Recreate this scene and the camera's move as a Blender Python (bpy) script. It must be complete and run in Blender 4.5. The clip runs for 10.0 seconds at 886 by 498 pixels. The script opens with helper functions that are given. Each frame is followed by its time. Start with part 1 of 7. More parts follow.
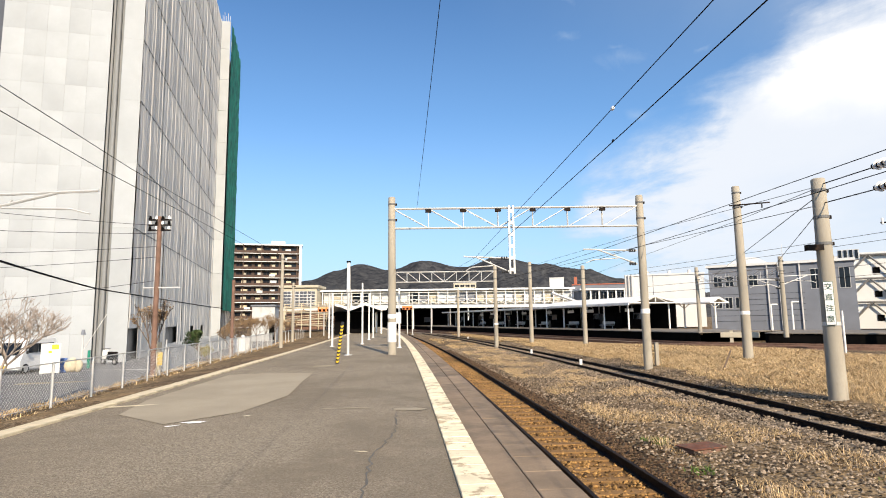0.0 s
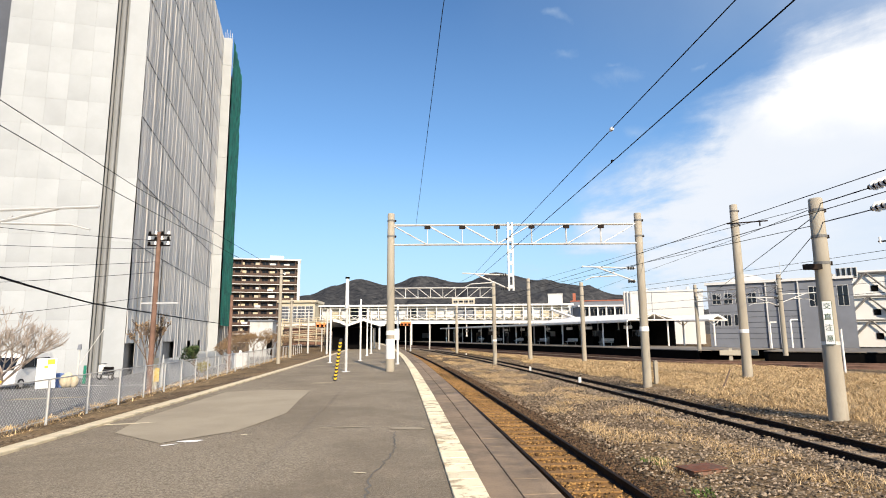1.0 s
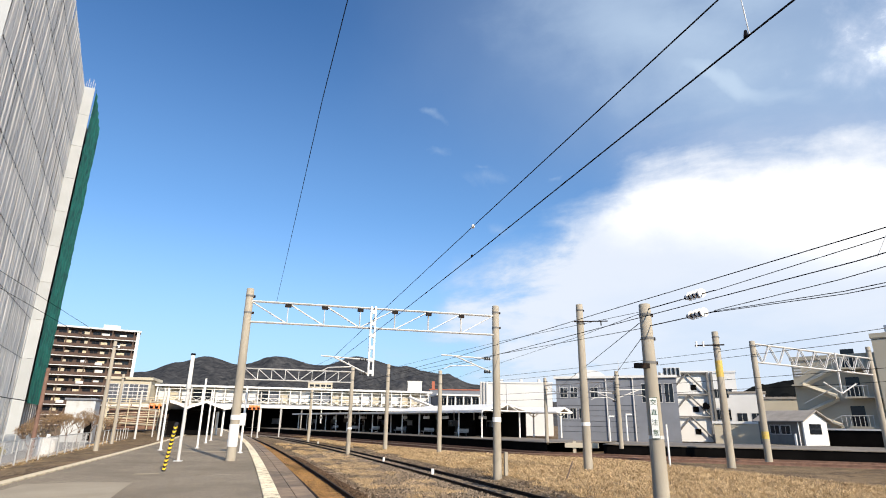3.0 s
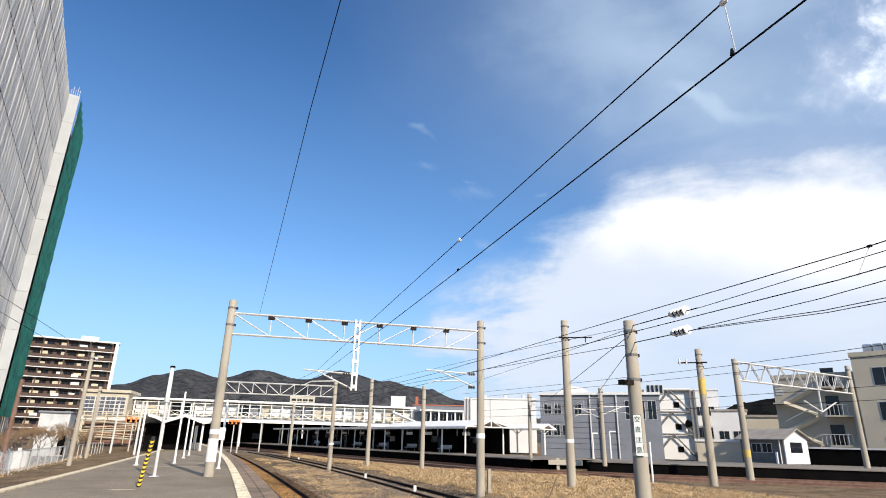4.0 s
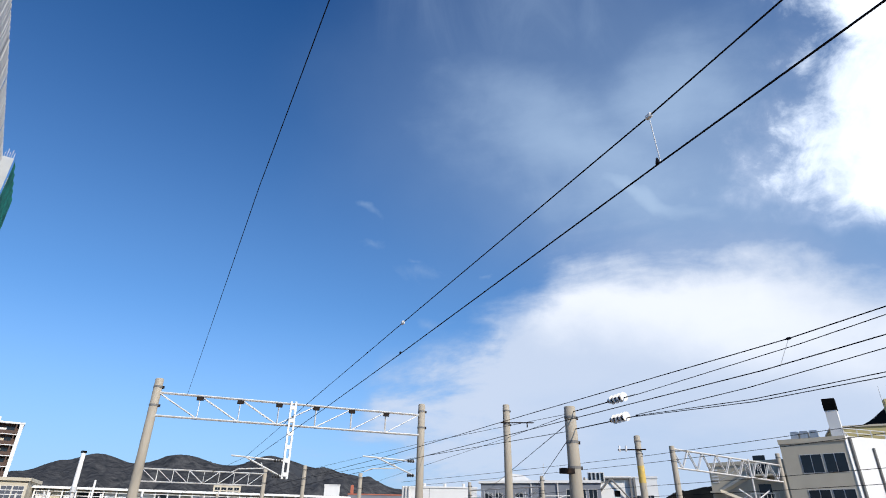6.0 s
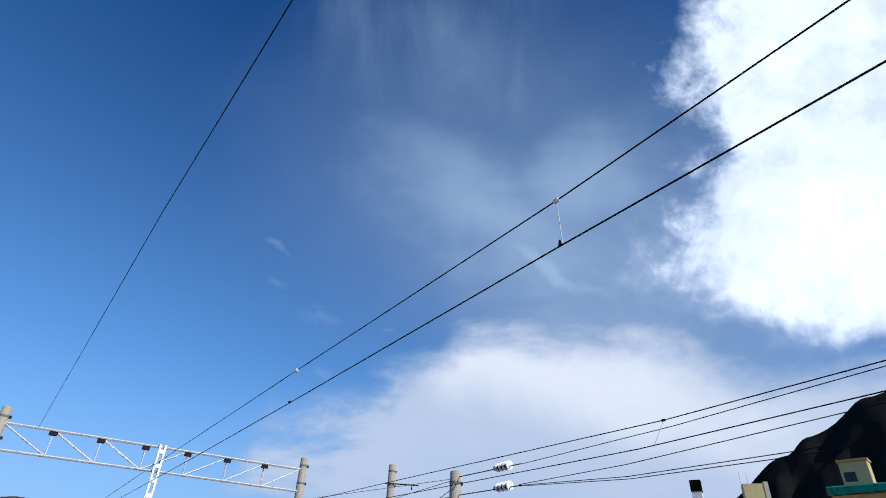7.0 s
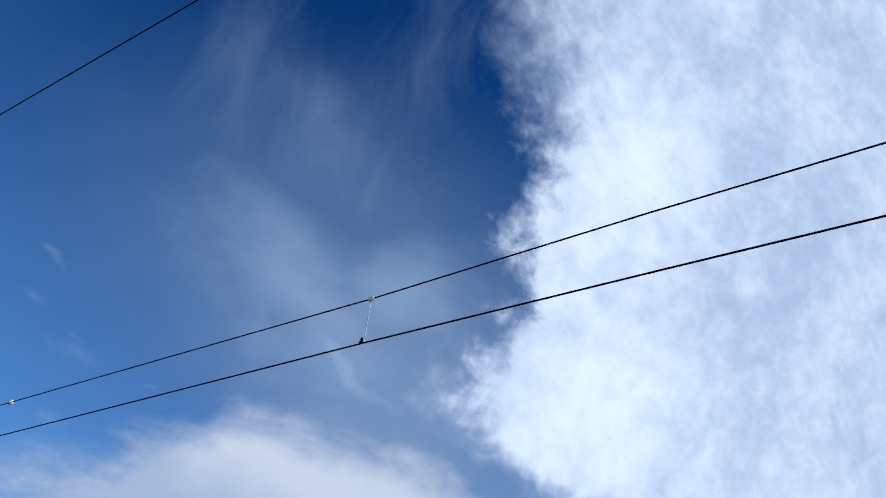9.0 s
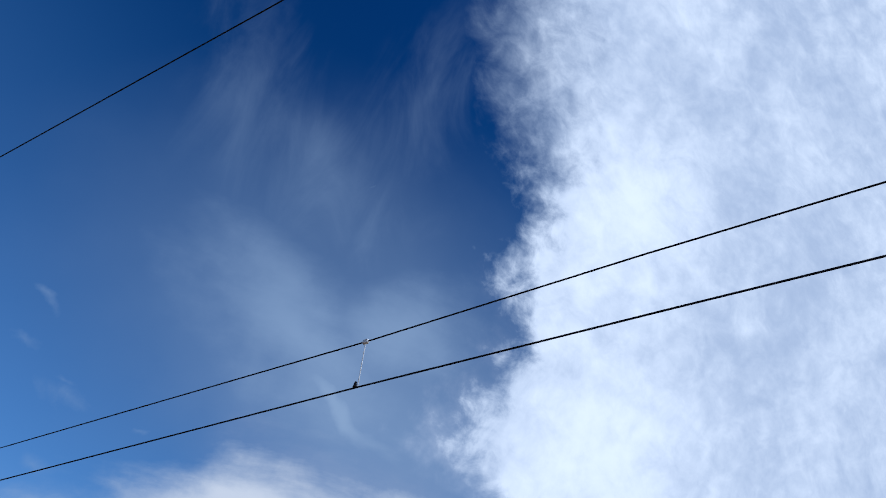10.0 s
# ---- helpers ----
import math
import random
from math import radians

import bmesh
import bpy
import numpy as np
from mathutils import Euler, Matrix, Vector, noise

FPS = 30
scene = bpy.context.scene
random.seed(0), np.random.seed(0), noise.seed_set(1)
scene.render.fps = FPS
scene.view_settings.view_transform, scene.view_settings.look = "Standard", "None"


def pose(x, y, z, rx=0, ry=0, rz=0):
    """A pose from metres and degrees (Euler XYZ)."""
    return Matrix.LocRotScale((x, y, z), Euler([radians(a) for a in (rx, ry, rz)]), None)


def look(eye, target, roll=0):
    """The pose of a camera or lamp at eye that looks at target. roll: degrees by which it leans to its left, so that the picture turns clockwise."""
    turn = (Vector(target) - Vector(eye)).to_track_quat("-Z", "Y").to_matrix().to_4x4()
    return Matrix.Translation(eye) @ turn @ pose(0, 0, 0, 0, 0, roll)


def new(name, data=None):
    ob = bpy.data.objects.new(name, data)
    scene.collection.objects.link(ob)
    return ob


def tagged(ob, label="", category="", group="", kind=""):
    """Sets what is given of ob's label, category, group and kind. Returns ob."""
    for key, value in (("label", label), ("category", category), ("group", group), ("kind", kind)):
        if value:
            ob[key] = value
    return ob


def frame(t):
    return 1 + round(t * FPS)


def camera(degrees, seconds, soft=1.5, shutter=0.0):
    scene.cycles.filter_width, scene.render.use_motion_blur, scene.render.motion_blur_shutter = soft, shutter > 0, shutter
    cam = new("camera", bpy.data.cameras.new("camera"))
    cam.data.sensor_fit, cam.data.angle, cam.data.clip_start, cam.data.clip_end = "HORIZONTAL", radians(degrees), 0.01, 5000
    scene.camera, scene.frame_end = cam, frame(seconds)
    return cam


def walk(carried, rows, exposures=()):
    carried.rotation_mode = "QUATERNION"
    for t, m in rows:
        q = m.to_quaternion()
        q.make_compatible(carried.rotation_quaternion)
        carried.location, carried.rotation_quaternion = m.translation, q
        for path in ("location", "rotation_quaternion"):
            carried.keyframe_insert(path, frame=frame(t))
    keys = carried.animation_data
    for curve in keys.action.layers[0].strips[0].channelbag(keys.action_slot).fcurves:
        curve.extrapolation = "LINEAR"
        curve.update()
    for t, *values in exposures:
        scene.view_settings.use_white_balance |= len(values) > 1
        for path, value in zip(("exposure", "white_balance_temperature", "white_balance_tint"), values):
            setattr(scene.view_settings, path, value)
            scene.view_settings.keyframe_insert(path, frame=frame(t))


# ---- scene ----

# ---------------------------------------------------------------- camera
EYE = (0.0, 0.0, 2.35)
cam = camera(76.2, 10.0, soft=1.0)
WALK = [   # seconds, place, turn
    (0, -0.025, 0.204, 2.299, 97.10, 0.73, -0.09),
    (0.5, -0.038, 0.185, 2.339, 97.80, 0.66, -0.15),
    (1, -0.041, 0.176, 2.350, 98.66, 0.44, -0.27),
    (1.5, -0.023, 0.168, 2.347, 100.20, -0.60, -2.45),
    (2, 0.013, 0.107, 2.340, 102.30, -1.39, -7.15),
    (2.5, -0.001, 0.055, 2.346, 105.19, -0.73, -11.94),
    (4, 0.010, 0.117, 2.342, 108.68, -1.20, -15.96),
    (4.5, 0.006, 0.131, 2.358, 109.53, -1.48, -16.79),
    (5, -0.006, 0.101, 2.353, 111.62, -2.07, -19.09),
    (6.5, -0.024, 0.003, 2.381, 119.48, -0.82, -25.42),
    (7, -0.040, -0.035, 2.379, 122.49, -2.33, -33.23),
    (7.5, -0.028, -0.055, 2.371, 125.97, -3.33, -42.85),
    (8, -0.005, -0.058, 2.356, 130.06, -4.60, -50.89),
    (8.5, 0.017, -0.029, 2.366, 132.25, -5.79, -57.64),
    (9, 0.028, -0.016, 2.371, 134.10, -5.64, -58.74),
    (9.5, 0.040, -0.020, 2.381, 136.88, -5.58, -58.70),
    (10, 0.039, -0.022, 2.393, 138.23, -5.32, -58.88),
]
walk(cam, [(t, pose(*p)) for t, *p in WALK],
     exposures=[(0.0, 0.48, 7430, 10), (1.2, 0.48, 7430, 10), (2.5, 0.44, 7150, 10), (5.0, 0.27, 6600, 10), (6.5, -0.02, 6050, 10), (7.5, -0.24, 5720, 10), (8.5, -0.40, 5600, 10), (10.0, -0.48, 5550, 10)])

# ---------------------------------------------------------------- light
SUN_EL, SUN_AZ = 31.0, 163.5          # degrees; azimuth clockwise from +y
sun_dir = Vector((math.sin(radians(SUN_AZ)) * math.cos(radians(SUN_EL)), math.cos(radians(SUN_AZ)) * math.cos(radians(SUN_EL)), math.sin(radians(SUN_EL))))
sun = new("sun", bpy.data.lights.new("sun", "SUN"))
sun.data.energy, sun.data.angle, sun.data.color = 4.6, radians(0.53), (1.0, 0.90, 0.76)
sun.matrix_world = look(sun_dir * 60, (0, 0, 0))


class Nodes:
    """Short hand for node trees."""

    def __init__(self, tree):
        self.t = tree

    def add(self, kind, **kw):
        n = self.t.nodes.new(kind)
        for key, v in kw.items():
            if key == "operation":
                n.operation = v
            elif key == "blend":
                n.blend_type = v
            elif key == "dtype":
                n.data_type = v
        return n

    def put(self, socket, v):
        if isinstance(v, bpy.types.NodeSocket):
            self.t.links.new(v, socket)
        else:
            socket.default_value = v

    def math(self, op, a, b=0.0, c=0.0, clamp=False):
        n = self.add("ShaderNodeMath", operation=op)
        n.use_clamp = clamp
        for s, v in zip(n.inputs, (a, b, c)):
            self.put(s, v)
        return n.outputs[0]

    def vmath(self, op, a, b=(0, 0, 0)):
        n = self.add("ShaderNodeVectorMath", operation=op)
        self.put(n.inputs[0], a)
        self.put(n.inputs[1], b)
        return n

    def noise(self, vec, scale, detail=4.0, rough=0.55, warp=0.0):
        n = self.add("ShaderNodeTexNoise")
        self.put(n.inputs["Vector"], vec)
        n.inputs["Scale"].default_value, n.inputs["Detail"].default_value = scale, detail
        n.inputs["Roughness"].default_value, n.inputs["Distortion"].default_value = rough, warp
        return n.outputs["Fac"]

    def ramp(self, v, lo, hi, a=0.0, b=1.0, smooth=True):
        n = self.add("ShaderNodeMapRange")
        n.interpolation_type = "SMOOTHSTEP" if smooth else "LINEAR"
        n.clamp = True
        self.put(n.inputs[0], v)
        for s, x in zip(n.inputs[1:5], (lo, hi, a, b)):
            self.put(s, x)
        return n.outputs[0]

    def mix(self, fac, a, b, blend="MIX"):
        n = self.add("ShaderNodeMix", dtype="RGBA", blend=blend)
        self.put(n.inputs[0], fac)
        self.put(n.inputs[6], a if isinstance(a, bpy.types.NodeSocket) else (*a, 1))
        self.put(n.inputs[7], b if isinstance(b, bpy.types.NodeSocket) else (*b, 1))
        return n.outputs[2]


world = bpy.data.worlds.new("sky")
scene.world = world
world.use_nodes = True
wn = Nodes(world.node_tree)
world.node_tree.nodes.clear()
sky = wn.add("ShaderNodeTexSky")
sky.sky_type, sky.sun_disc = "NISHITA", False
sky.sun_elevation, sky.sun_rotation = radians(SUN_EL), radians(SUN_AZ)
sky.air_density, sky.dust_density, sky.ozone_density = 1.0, 0.6, 2.2
way = wn.add("ShaderNodeTexCoord").outputs["Generated"]


def axis(v):
    return wn.vmath("DOT_PRODUCT", way, v).outputs["Value"]


# clouds lie on a flat sheet of sky, seen square on from 33 degrees east of the line and 33 degrees up
sheet = pose(0, 0, 0, 122.49, -2.33, -33.23).to_3x3()
depth = wn.math("MAXIMUM", axis(sheet @ Vector((0, 0, -1))), 0.05)
cu = wn.math("DIVIDE", axis(sheet @ Vector((1, 0, 0))), depth)
cv = wn.math("DIVIDE", axis(sheet @ Vector((0, 1, 0))), depth)
comb = wn.add("ShaderNodeCombineXYZ")
wn.put(comb.inputs[0], cu)
wn.put(comb.inputs[1], cv)
flat = comb.outputs[0]
billow = wn.noise(flat, 4.2, 9.0, 0.60, 0.25)
fine = wn.noise(flat, 11.0, 9.0, 0.66, 0.9)
wisp = wn.noise(wn.vmath("MULTIPLY", flat, (2.2, 5.5, 1)).outputs[0], 1.6, 7.0, 0.6, 0.25)


def blob(u, v, a, b, turn=0.0):
    """1 in the middle of an ellipse, 0 on its rim, less outside."""
    c, s = math.cos(radians(turn)), math.sin(radians(turn))
    du, dv = wn.math("SUBTRACT", cu, u), wn.math("SUBTRACT", cv, v)
    p = wn.math("ADD", wn.math("MULTIPLY", du, c / a), wn.math("MULTIPLY", dv, s / a))
    q = wn.math("ADD", wn.math("MULTIPLY", du, -s / b), wn.math("MULTIPLY", dv, c / b))
    return wn.math("SUBTRACT", 1.0, wn.math("SQRT", wn.math("ADD", wn.math("MULTIPLY", p, p), wn.math("MULTIPLY", q, q))))


def top(*vs):
    out = vs[0]
    for v in vs[1:]:
        out = wn.math("SMOOTH_MAX", out, v, 0.15)
    return out


warp = wn.vmath("SUBTRACT", wn.add("ShaderNodeTexNoise").outputs["Color"], (0.5, 0.5, 0.5))
warp_noise = warp.inputs[0].links[0].from_node
wn.put(warp_noise.inputs["Vector"], flat)
warp_noise.inputs["Scale"].default_value, warp_noise.inputs["Detail"].default_value = 6.0, 8.0
split = wn.add("ShaderNodeSeparateXYZ")
wn.put(split.inputs[0], wn.vmath("ADD", flat, wn.vmath("MULTIPLY", warp.outputs[0], (0.13, 0.11, 0)).outputs[0]).outputs[0])
plain_u, plain_v = cu, cv
cu, cv = split.outputs[0], split.outputs[1]


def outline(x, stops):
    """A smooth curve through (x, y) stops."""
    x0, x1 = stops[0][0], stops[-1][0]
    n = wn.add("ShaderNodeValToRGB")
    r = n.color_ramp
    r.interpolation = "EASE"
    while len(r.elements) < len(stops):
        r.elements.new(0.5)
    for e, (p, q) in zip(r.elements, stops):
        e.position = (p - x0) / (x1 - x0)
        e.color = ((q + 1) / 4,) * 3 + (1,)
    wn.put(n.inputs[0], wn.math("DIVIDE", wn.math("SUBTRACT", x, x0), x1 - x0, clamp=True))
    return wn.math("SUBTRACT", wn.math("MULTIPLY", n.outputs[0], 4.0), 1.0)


def plus(*vs):
    out = vs[0]
    for v in vs[1:]:
        out = wn.math("ADD", out, v)
    return out


def scaled(v, k, off=0.0):
    return wn.math("MULTIPLY", wn.math("SUBTRACT", v, off), k)


curl = wn.noise(flat, 16.0, 8.0, 0.62, 0.35)
rough = plus(scaled(billow, 1.0, 0.5), scaled(fine, 0.5, 0.5))
haze_n = scaled(wisp, 1.0, 0.5)
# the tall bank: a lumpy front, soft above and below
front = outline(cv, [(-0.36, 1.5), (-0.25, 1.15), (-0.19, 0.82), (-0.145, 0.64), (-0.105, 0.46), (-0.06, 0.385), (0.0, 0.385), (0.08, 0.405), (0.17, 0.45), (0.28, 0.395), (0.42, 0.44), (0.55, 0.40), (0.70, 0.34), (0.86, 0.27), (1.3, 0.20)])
inside = wn.math("SUBTRACT", cu, front)
ragged = plus(inside, scaled(rough, 0.22), scaled(curl, 0.20, 0.5))
soft_rim = plus(0.095, wn.ramp(plain_v, 0.42, 0.80, 0.0, 0.16), wn.ramp(plain_v, 0.02, -0.20, 0.0, 0.13))
bank_d = wn.ramp(ragged, wn.math("MULTIPLY", soft_rim, -0.7), soft_rim)
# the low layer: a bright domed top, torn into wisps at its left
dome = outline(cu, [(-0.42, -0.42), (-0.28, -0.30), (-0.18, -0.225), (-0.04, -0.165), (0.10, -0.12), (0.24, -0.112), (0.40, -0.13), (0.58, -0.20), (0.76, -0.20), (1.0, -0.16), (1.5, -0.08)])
under = plus(wn.math("SUBTRACT", dome, wn.math("ADD", wn.math("MULTIPLY", cv, 0.5), wn.math("MULTIPLY", plain_v, 0.5))), scaled(haze_n, 0.16), scaled(rough, 0.06))
low_d = wn.ramp(under, -0.045, 0.085)
torn = wn.ramp(plus(plain_u, scaled(haze_n, 1.2), scaled(rough, 0.3)), -0.50, -0.14)
thin = wn.ramp(plus(under, scaled(haze_n, 0.35)), 0.15, 0.60, 1.0, 0.72)
low_d = wn.math("MULTIPLY", wn.math("MULTIPLY", low_d, torn), thin)
veil = top(blob(0.06, 0.08, 0.30, 0.13, -30), blob(0.25, 0.13, 0.20, 0.12, 30))
veil_d = wn.ramp(plus(veil, scaled(haze_n, 0.9), scaled(rough, 0.5)), -0.05, 1.0, 0.0, 0.42)
tail = wn.ramp(plus(blob(0.18, -0.025, 0.17, 0.026, -31), scaled(haze_n, 0.9)), 0.0, 0.9, 0.0, 0.42)
puffs = top(blob(-0.302, 0.001, 0.030, 0.014, -25), blob(-0.305, -0.066, 0.045, 0.014, -22), blob(-0.225, -0.118, 0.10, 0.035, 0), blob(-0.21, -0.215, 0.035, 0.020, -30), blob(-0.09, -0.135, 0.024, 0.008, 10), blob(0.335, 0.34, 0.028, 0.022, -20), blob(0.105, 0.37, 0.05, 0.014, 40), blob(-0.24, -0.10, 0.03, 0.010, 0))
puff_d = wn.ramp(plus(puffs, scaled(rough, 2.6)), 0.1, 1.5, 0.0, 0.38)
streak = wn.noise(wn.vmath("MULTIPLY", flat, (7.0, 2.2, 1)).outputs[0], 1.3, 7.0, 0.6, 0.9)
plume = top(blob(0.15, 0.58, 0.12, 0.30, -8), blob(-0.14, 0.48, 0.10, 0.26, 12), blob(0.02, 0.36, 0.26, 0.16, -20))
streak_d = wn.ramp(plus(plume, scaled(streak, 2.4, 0.5)), -0.1, 1.8, 0.0, 0.26)
broad = plus(wn.ramp(blob(0.18, -0.06, 0.42, 0.22, -20), 0.0, 1.0, 0.0, 0.25), wn.ramp(blob(0.50, -0.08, 0.55, 0.40, -20), 0.0, 1.0, 0.0, 0.42), wn.ramp(blob(0.10, 0.16, 0.60, 0.46), 0.0, 0.9, 0.0, 0.25))
veil_d = plus(wn.math("MAXIMUM", wn.math("MAXIMUM", veil_d, streak_d), tail), broad)
cover = wn.math("MAXIMUM", wn.math("MAXIMUM", bank_d, wn.math("MULTIPLY", low_d, 0.95)), wn.math("MAXIMUM", veil_d, puff_d))
ahead = wn.ramp(axis(sheet @ Vector((0, 0, -1))), 0.05, 0.30)
cover = wn.math("MULTIPLY", cover, ahead)
core = wn.math("MAXIMUM", blob(0.64, 0.46, 0.20, 0.36, -8), wn.math("MULTIPLY", blob(0.74, 0.06, 0.26, 0.26), 0.75))
mottle = wn.noise(flat, 2.6, 7.0, 0.62, 0.7)
bank_glow = wn.ramp(plus(wn.math("MAXIMUM", core, -0.30), scaled(rough, 1.5), scaled(curl, 1.7, 0.5), scaled(mottle, 2.6, 0.5)), -1.15, 1.30)
bank_tint = wn.mix(bank_glow, (0.62, 0.72, 0.90), (1.22, 1.28, 1.36))
ridge_light = blob(0.16, -0.20, 0.42, 0.075, -17)
low_glow = wn.ramp(plus(ridge_light, scaled(rough, 0.9), scaled(haze_n, 0.9)), -0.9, 0.8)
low_tint = wn.mix(low_glow, (0.60, 0.675, 0.81), (0.92, 0.94, 0.98))
cloud_tint = wn.mix(bank_d, wn.mix(low_d, (0.39, 0.52, 0.71), low_tint), bank_tint)
up = wn.add("ShaderNodeSeparateXYZ")
wn.put(up.inputs[0], way)
rise = up.outputs[2]
blue = wn.mix(1.0, sky.outputs[0], (0.074, 0.112, 0.146), "MULTIPLY")
blue = wn.mix(wn.ramp(rise, 0.36, 0.95), blue, wn.mix(1.0, blue, (0.22, 0.57, 0.79), "MULTIPLY"))
blue = wn.mix(wn.ramp(rise, 0.70, 0.97), blue, wn.mix(1.0, blue, (0.52, 0.68, 0.81), "MULTIPLY"))
blue = wn.mix(wn.ramp(rise, 0.0, 0.36, 0.68, 0.0), blue, (0.34, 0.48, 0.75))
seen = wn.mix(cover, blue, cloud_tint)
bg = wn.add("ShaderNodeBackground")
wn.put(bg.inputs[0], seen)
bg.inputs[1].default_value = 1.0
wout = wn.add("ShaderNodeOutputWorld")
wn.put(wout.inputs[0], bg.outputs[0])


# ---------------------------------------------------------------- materials
def surface(name, base, rough=0.8, spread=0.25, scale=3.0, fine=60.0, bump=0.25, metal=0.0, tint=None, stain=None, stain_scale=0.6, cut=(0.52, 0.70), each=0.0, spec=0.4, stretch=(1, 1, 1)):
    """A worn surface: base colour varied by coarse and fine noise, with stains of a second colour and a fine relief."""
    m = bpy.data.materials.new(name)
    m.use_nodes = True
    n = Nodes(m.node_tree)
    bsdf = m.node_tree.nodes["Principled BSDF"]
    at = n.add("ShaderNodeTexCoord").outputs["Object"]
    if each:   # alike pieces on one mesh each take their own patch of the pattern
        at = n.vmath("ADD", at, n.add("ShaderNodeObjectInfo").outputs["Location"]).outputs[0]
    at = n.vmath("MULTIPLY", at, stretch).outputs[0]
    coarse, grain = n.noise(at, scale, 5.0, 0.6), n.noise(at, fine, 3.0, 0.6)
    dark = tuple(c * (1 - spread) for c in base)
    light = tint or tuple(min(1, c * (1 + spread)) for c in base)
    col = n.mix(n.ramp(coarse, 0.3, 0.7), dark, light)
    col = n.mix(n.ramp(grain, 0.3, 0.7, 0.0, 0.55), col, tuple(c * (1 - 0.6 * spread) for c in base))
    if stain:
        col = n.mix(n.ramp(n.noise(at, stain_scale, 6.0, 0.65, 0.3), cut[0], cut[1], 0.0, 0.85), col, stain)
    if each:
        r = n.add("ShaderNodeObjectInfo").outputs["Random"]
        col = n.mix(1.0, col, n.mix(r, (1 - each,) * 3, (1 + each,) * 3), "MULTIPLY")
    n.put(bsdf.inputs["Base Color"], col)
    n.put(bsdf.inputs["Roughness"], n.ramp(grain, 0.2, 0.8, max(0.05, rough - 0.12), min(1, rough + 0.12)))
    bsdf.inputs["Metallic"].default_value = metal
    bsdf.inputs["Specular IOR Level"].default_value = spec
    if bump:
        b = n.add("ShaderNodeBump")
        b.inputs["Strength"].default_value, b.inputs["Distance"].default_value = bump, 0.02
        n.put(b.inputs["Height"], grain)
        n.put(bsdf.inputs["Normal"], b.outputs[0])
    return m


def speckled(name, base, light, dark):
    """Worn asphalt: exposed aggregate of light and dark grains, broad weathering and darker damp-looking fields."""
    m = bpy.data.materials.new(name)
    m.use_nodes = True
    n = Nodes(m.node_tree)
    bsdf = m.node_tree.nodes["Principled BSDF"]
    at = n.add("ShaderNodeTexCoord").outputs["Object"]
    vor = n.add("ShaderNodeTexVoronoi")
    n.put(vor.inputs["Vector"], at)
    vor.inputs["Scale"].default_value = 75.0
    cell = n.add("ShaderNodeSeparateXYZ")
    n.put(cell.inputs[0], vor.outputs["Color"])
    worn = n.noise(at, 0.35, 6.0, 0.6, 0.3)
    amount = n.ramp(worn, 0.35, 0.65, 0.25, 0.9)
    broad = n.mix(n.ramp(worn, 0.38, 0.62), tuple(c * 0.78 for c in base), base)
    broad = n.mix(n.ramp(n.noise(at, 2.2, 5.0, 0.65), 0.45, 0.75, 0.0, 0.5), broad, tuple(c * 1.22 for c in base))
    grain = n.mix(cell.outputs[0], dark, light)
    col = n.mix(n.math("MULTIPLY", amount, n.ramp(n.noise(at, 30.0, 2.0), 0.35, 0.6, 0.35, 0.75)), broad, grain)
    n.put(bsdf.inputs["Base Color"], col)
    bsdf.inputs["Roughness"].default_value, bsdf.inputs["Specular IOR Level"].default_value = 0.92, 0.25
    b = n.add("ShaderNodeBump")
    b.inputs["Strength"].default_value, b.inputs["Distance"].default_value = 0.6, 0.012
    n.put(b.inputs["Height"], vor.outputs["Distance"])
    n.put(bsdf.inputs["Normal"], b.outputs[0])
    return m


def islands(name, lo, hi, rough=0.85, spec=0.2):
    """Stuff whose loose pieces each take a colour between two."""
    m = bpy.data.materials.new(name)
    m.use_nodes = True
    n = Nodes(m.node_tree)
    bsdf = m.node_tree.nodes["Principled BSDF"]
    r = n.add("ShaderNodeNewGeometry").outputs["Random Per Island"]
    n.put(bsdf.inputs["Base Color"], n.mix(r, lo, hi))
    bsdf.inputs["Roughness"].default_value, bsdf.inputs["Specular IOR Level"].default_value = rough, spec
    return m


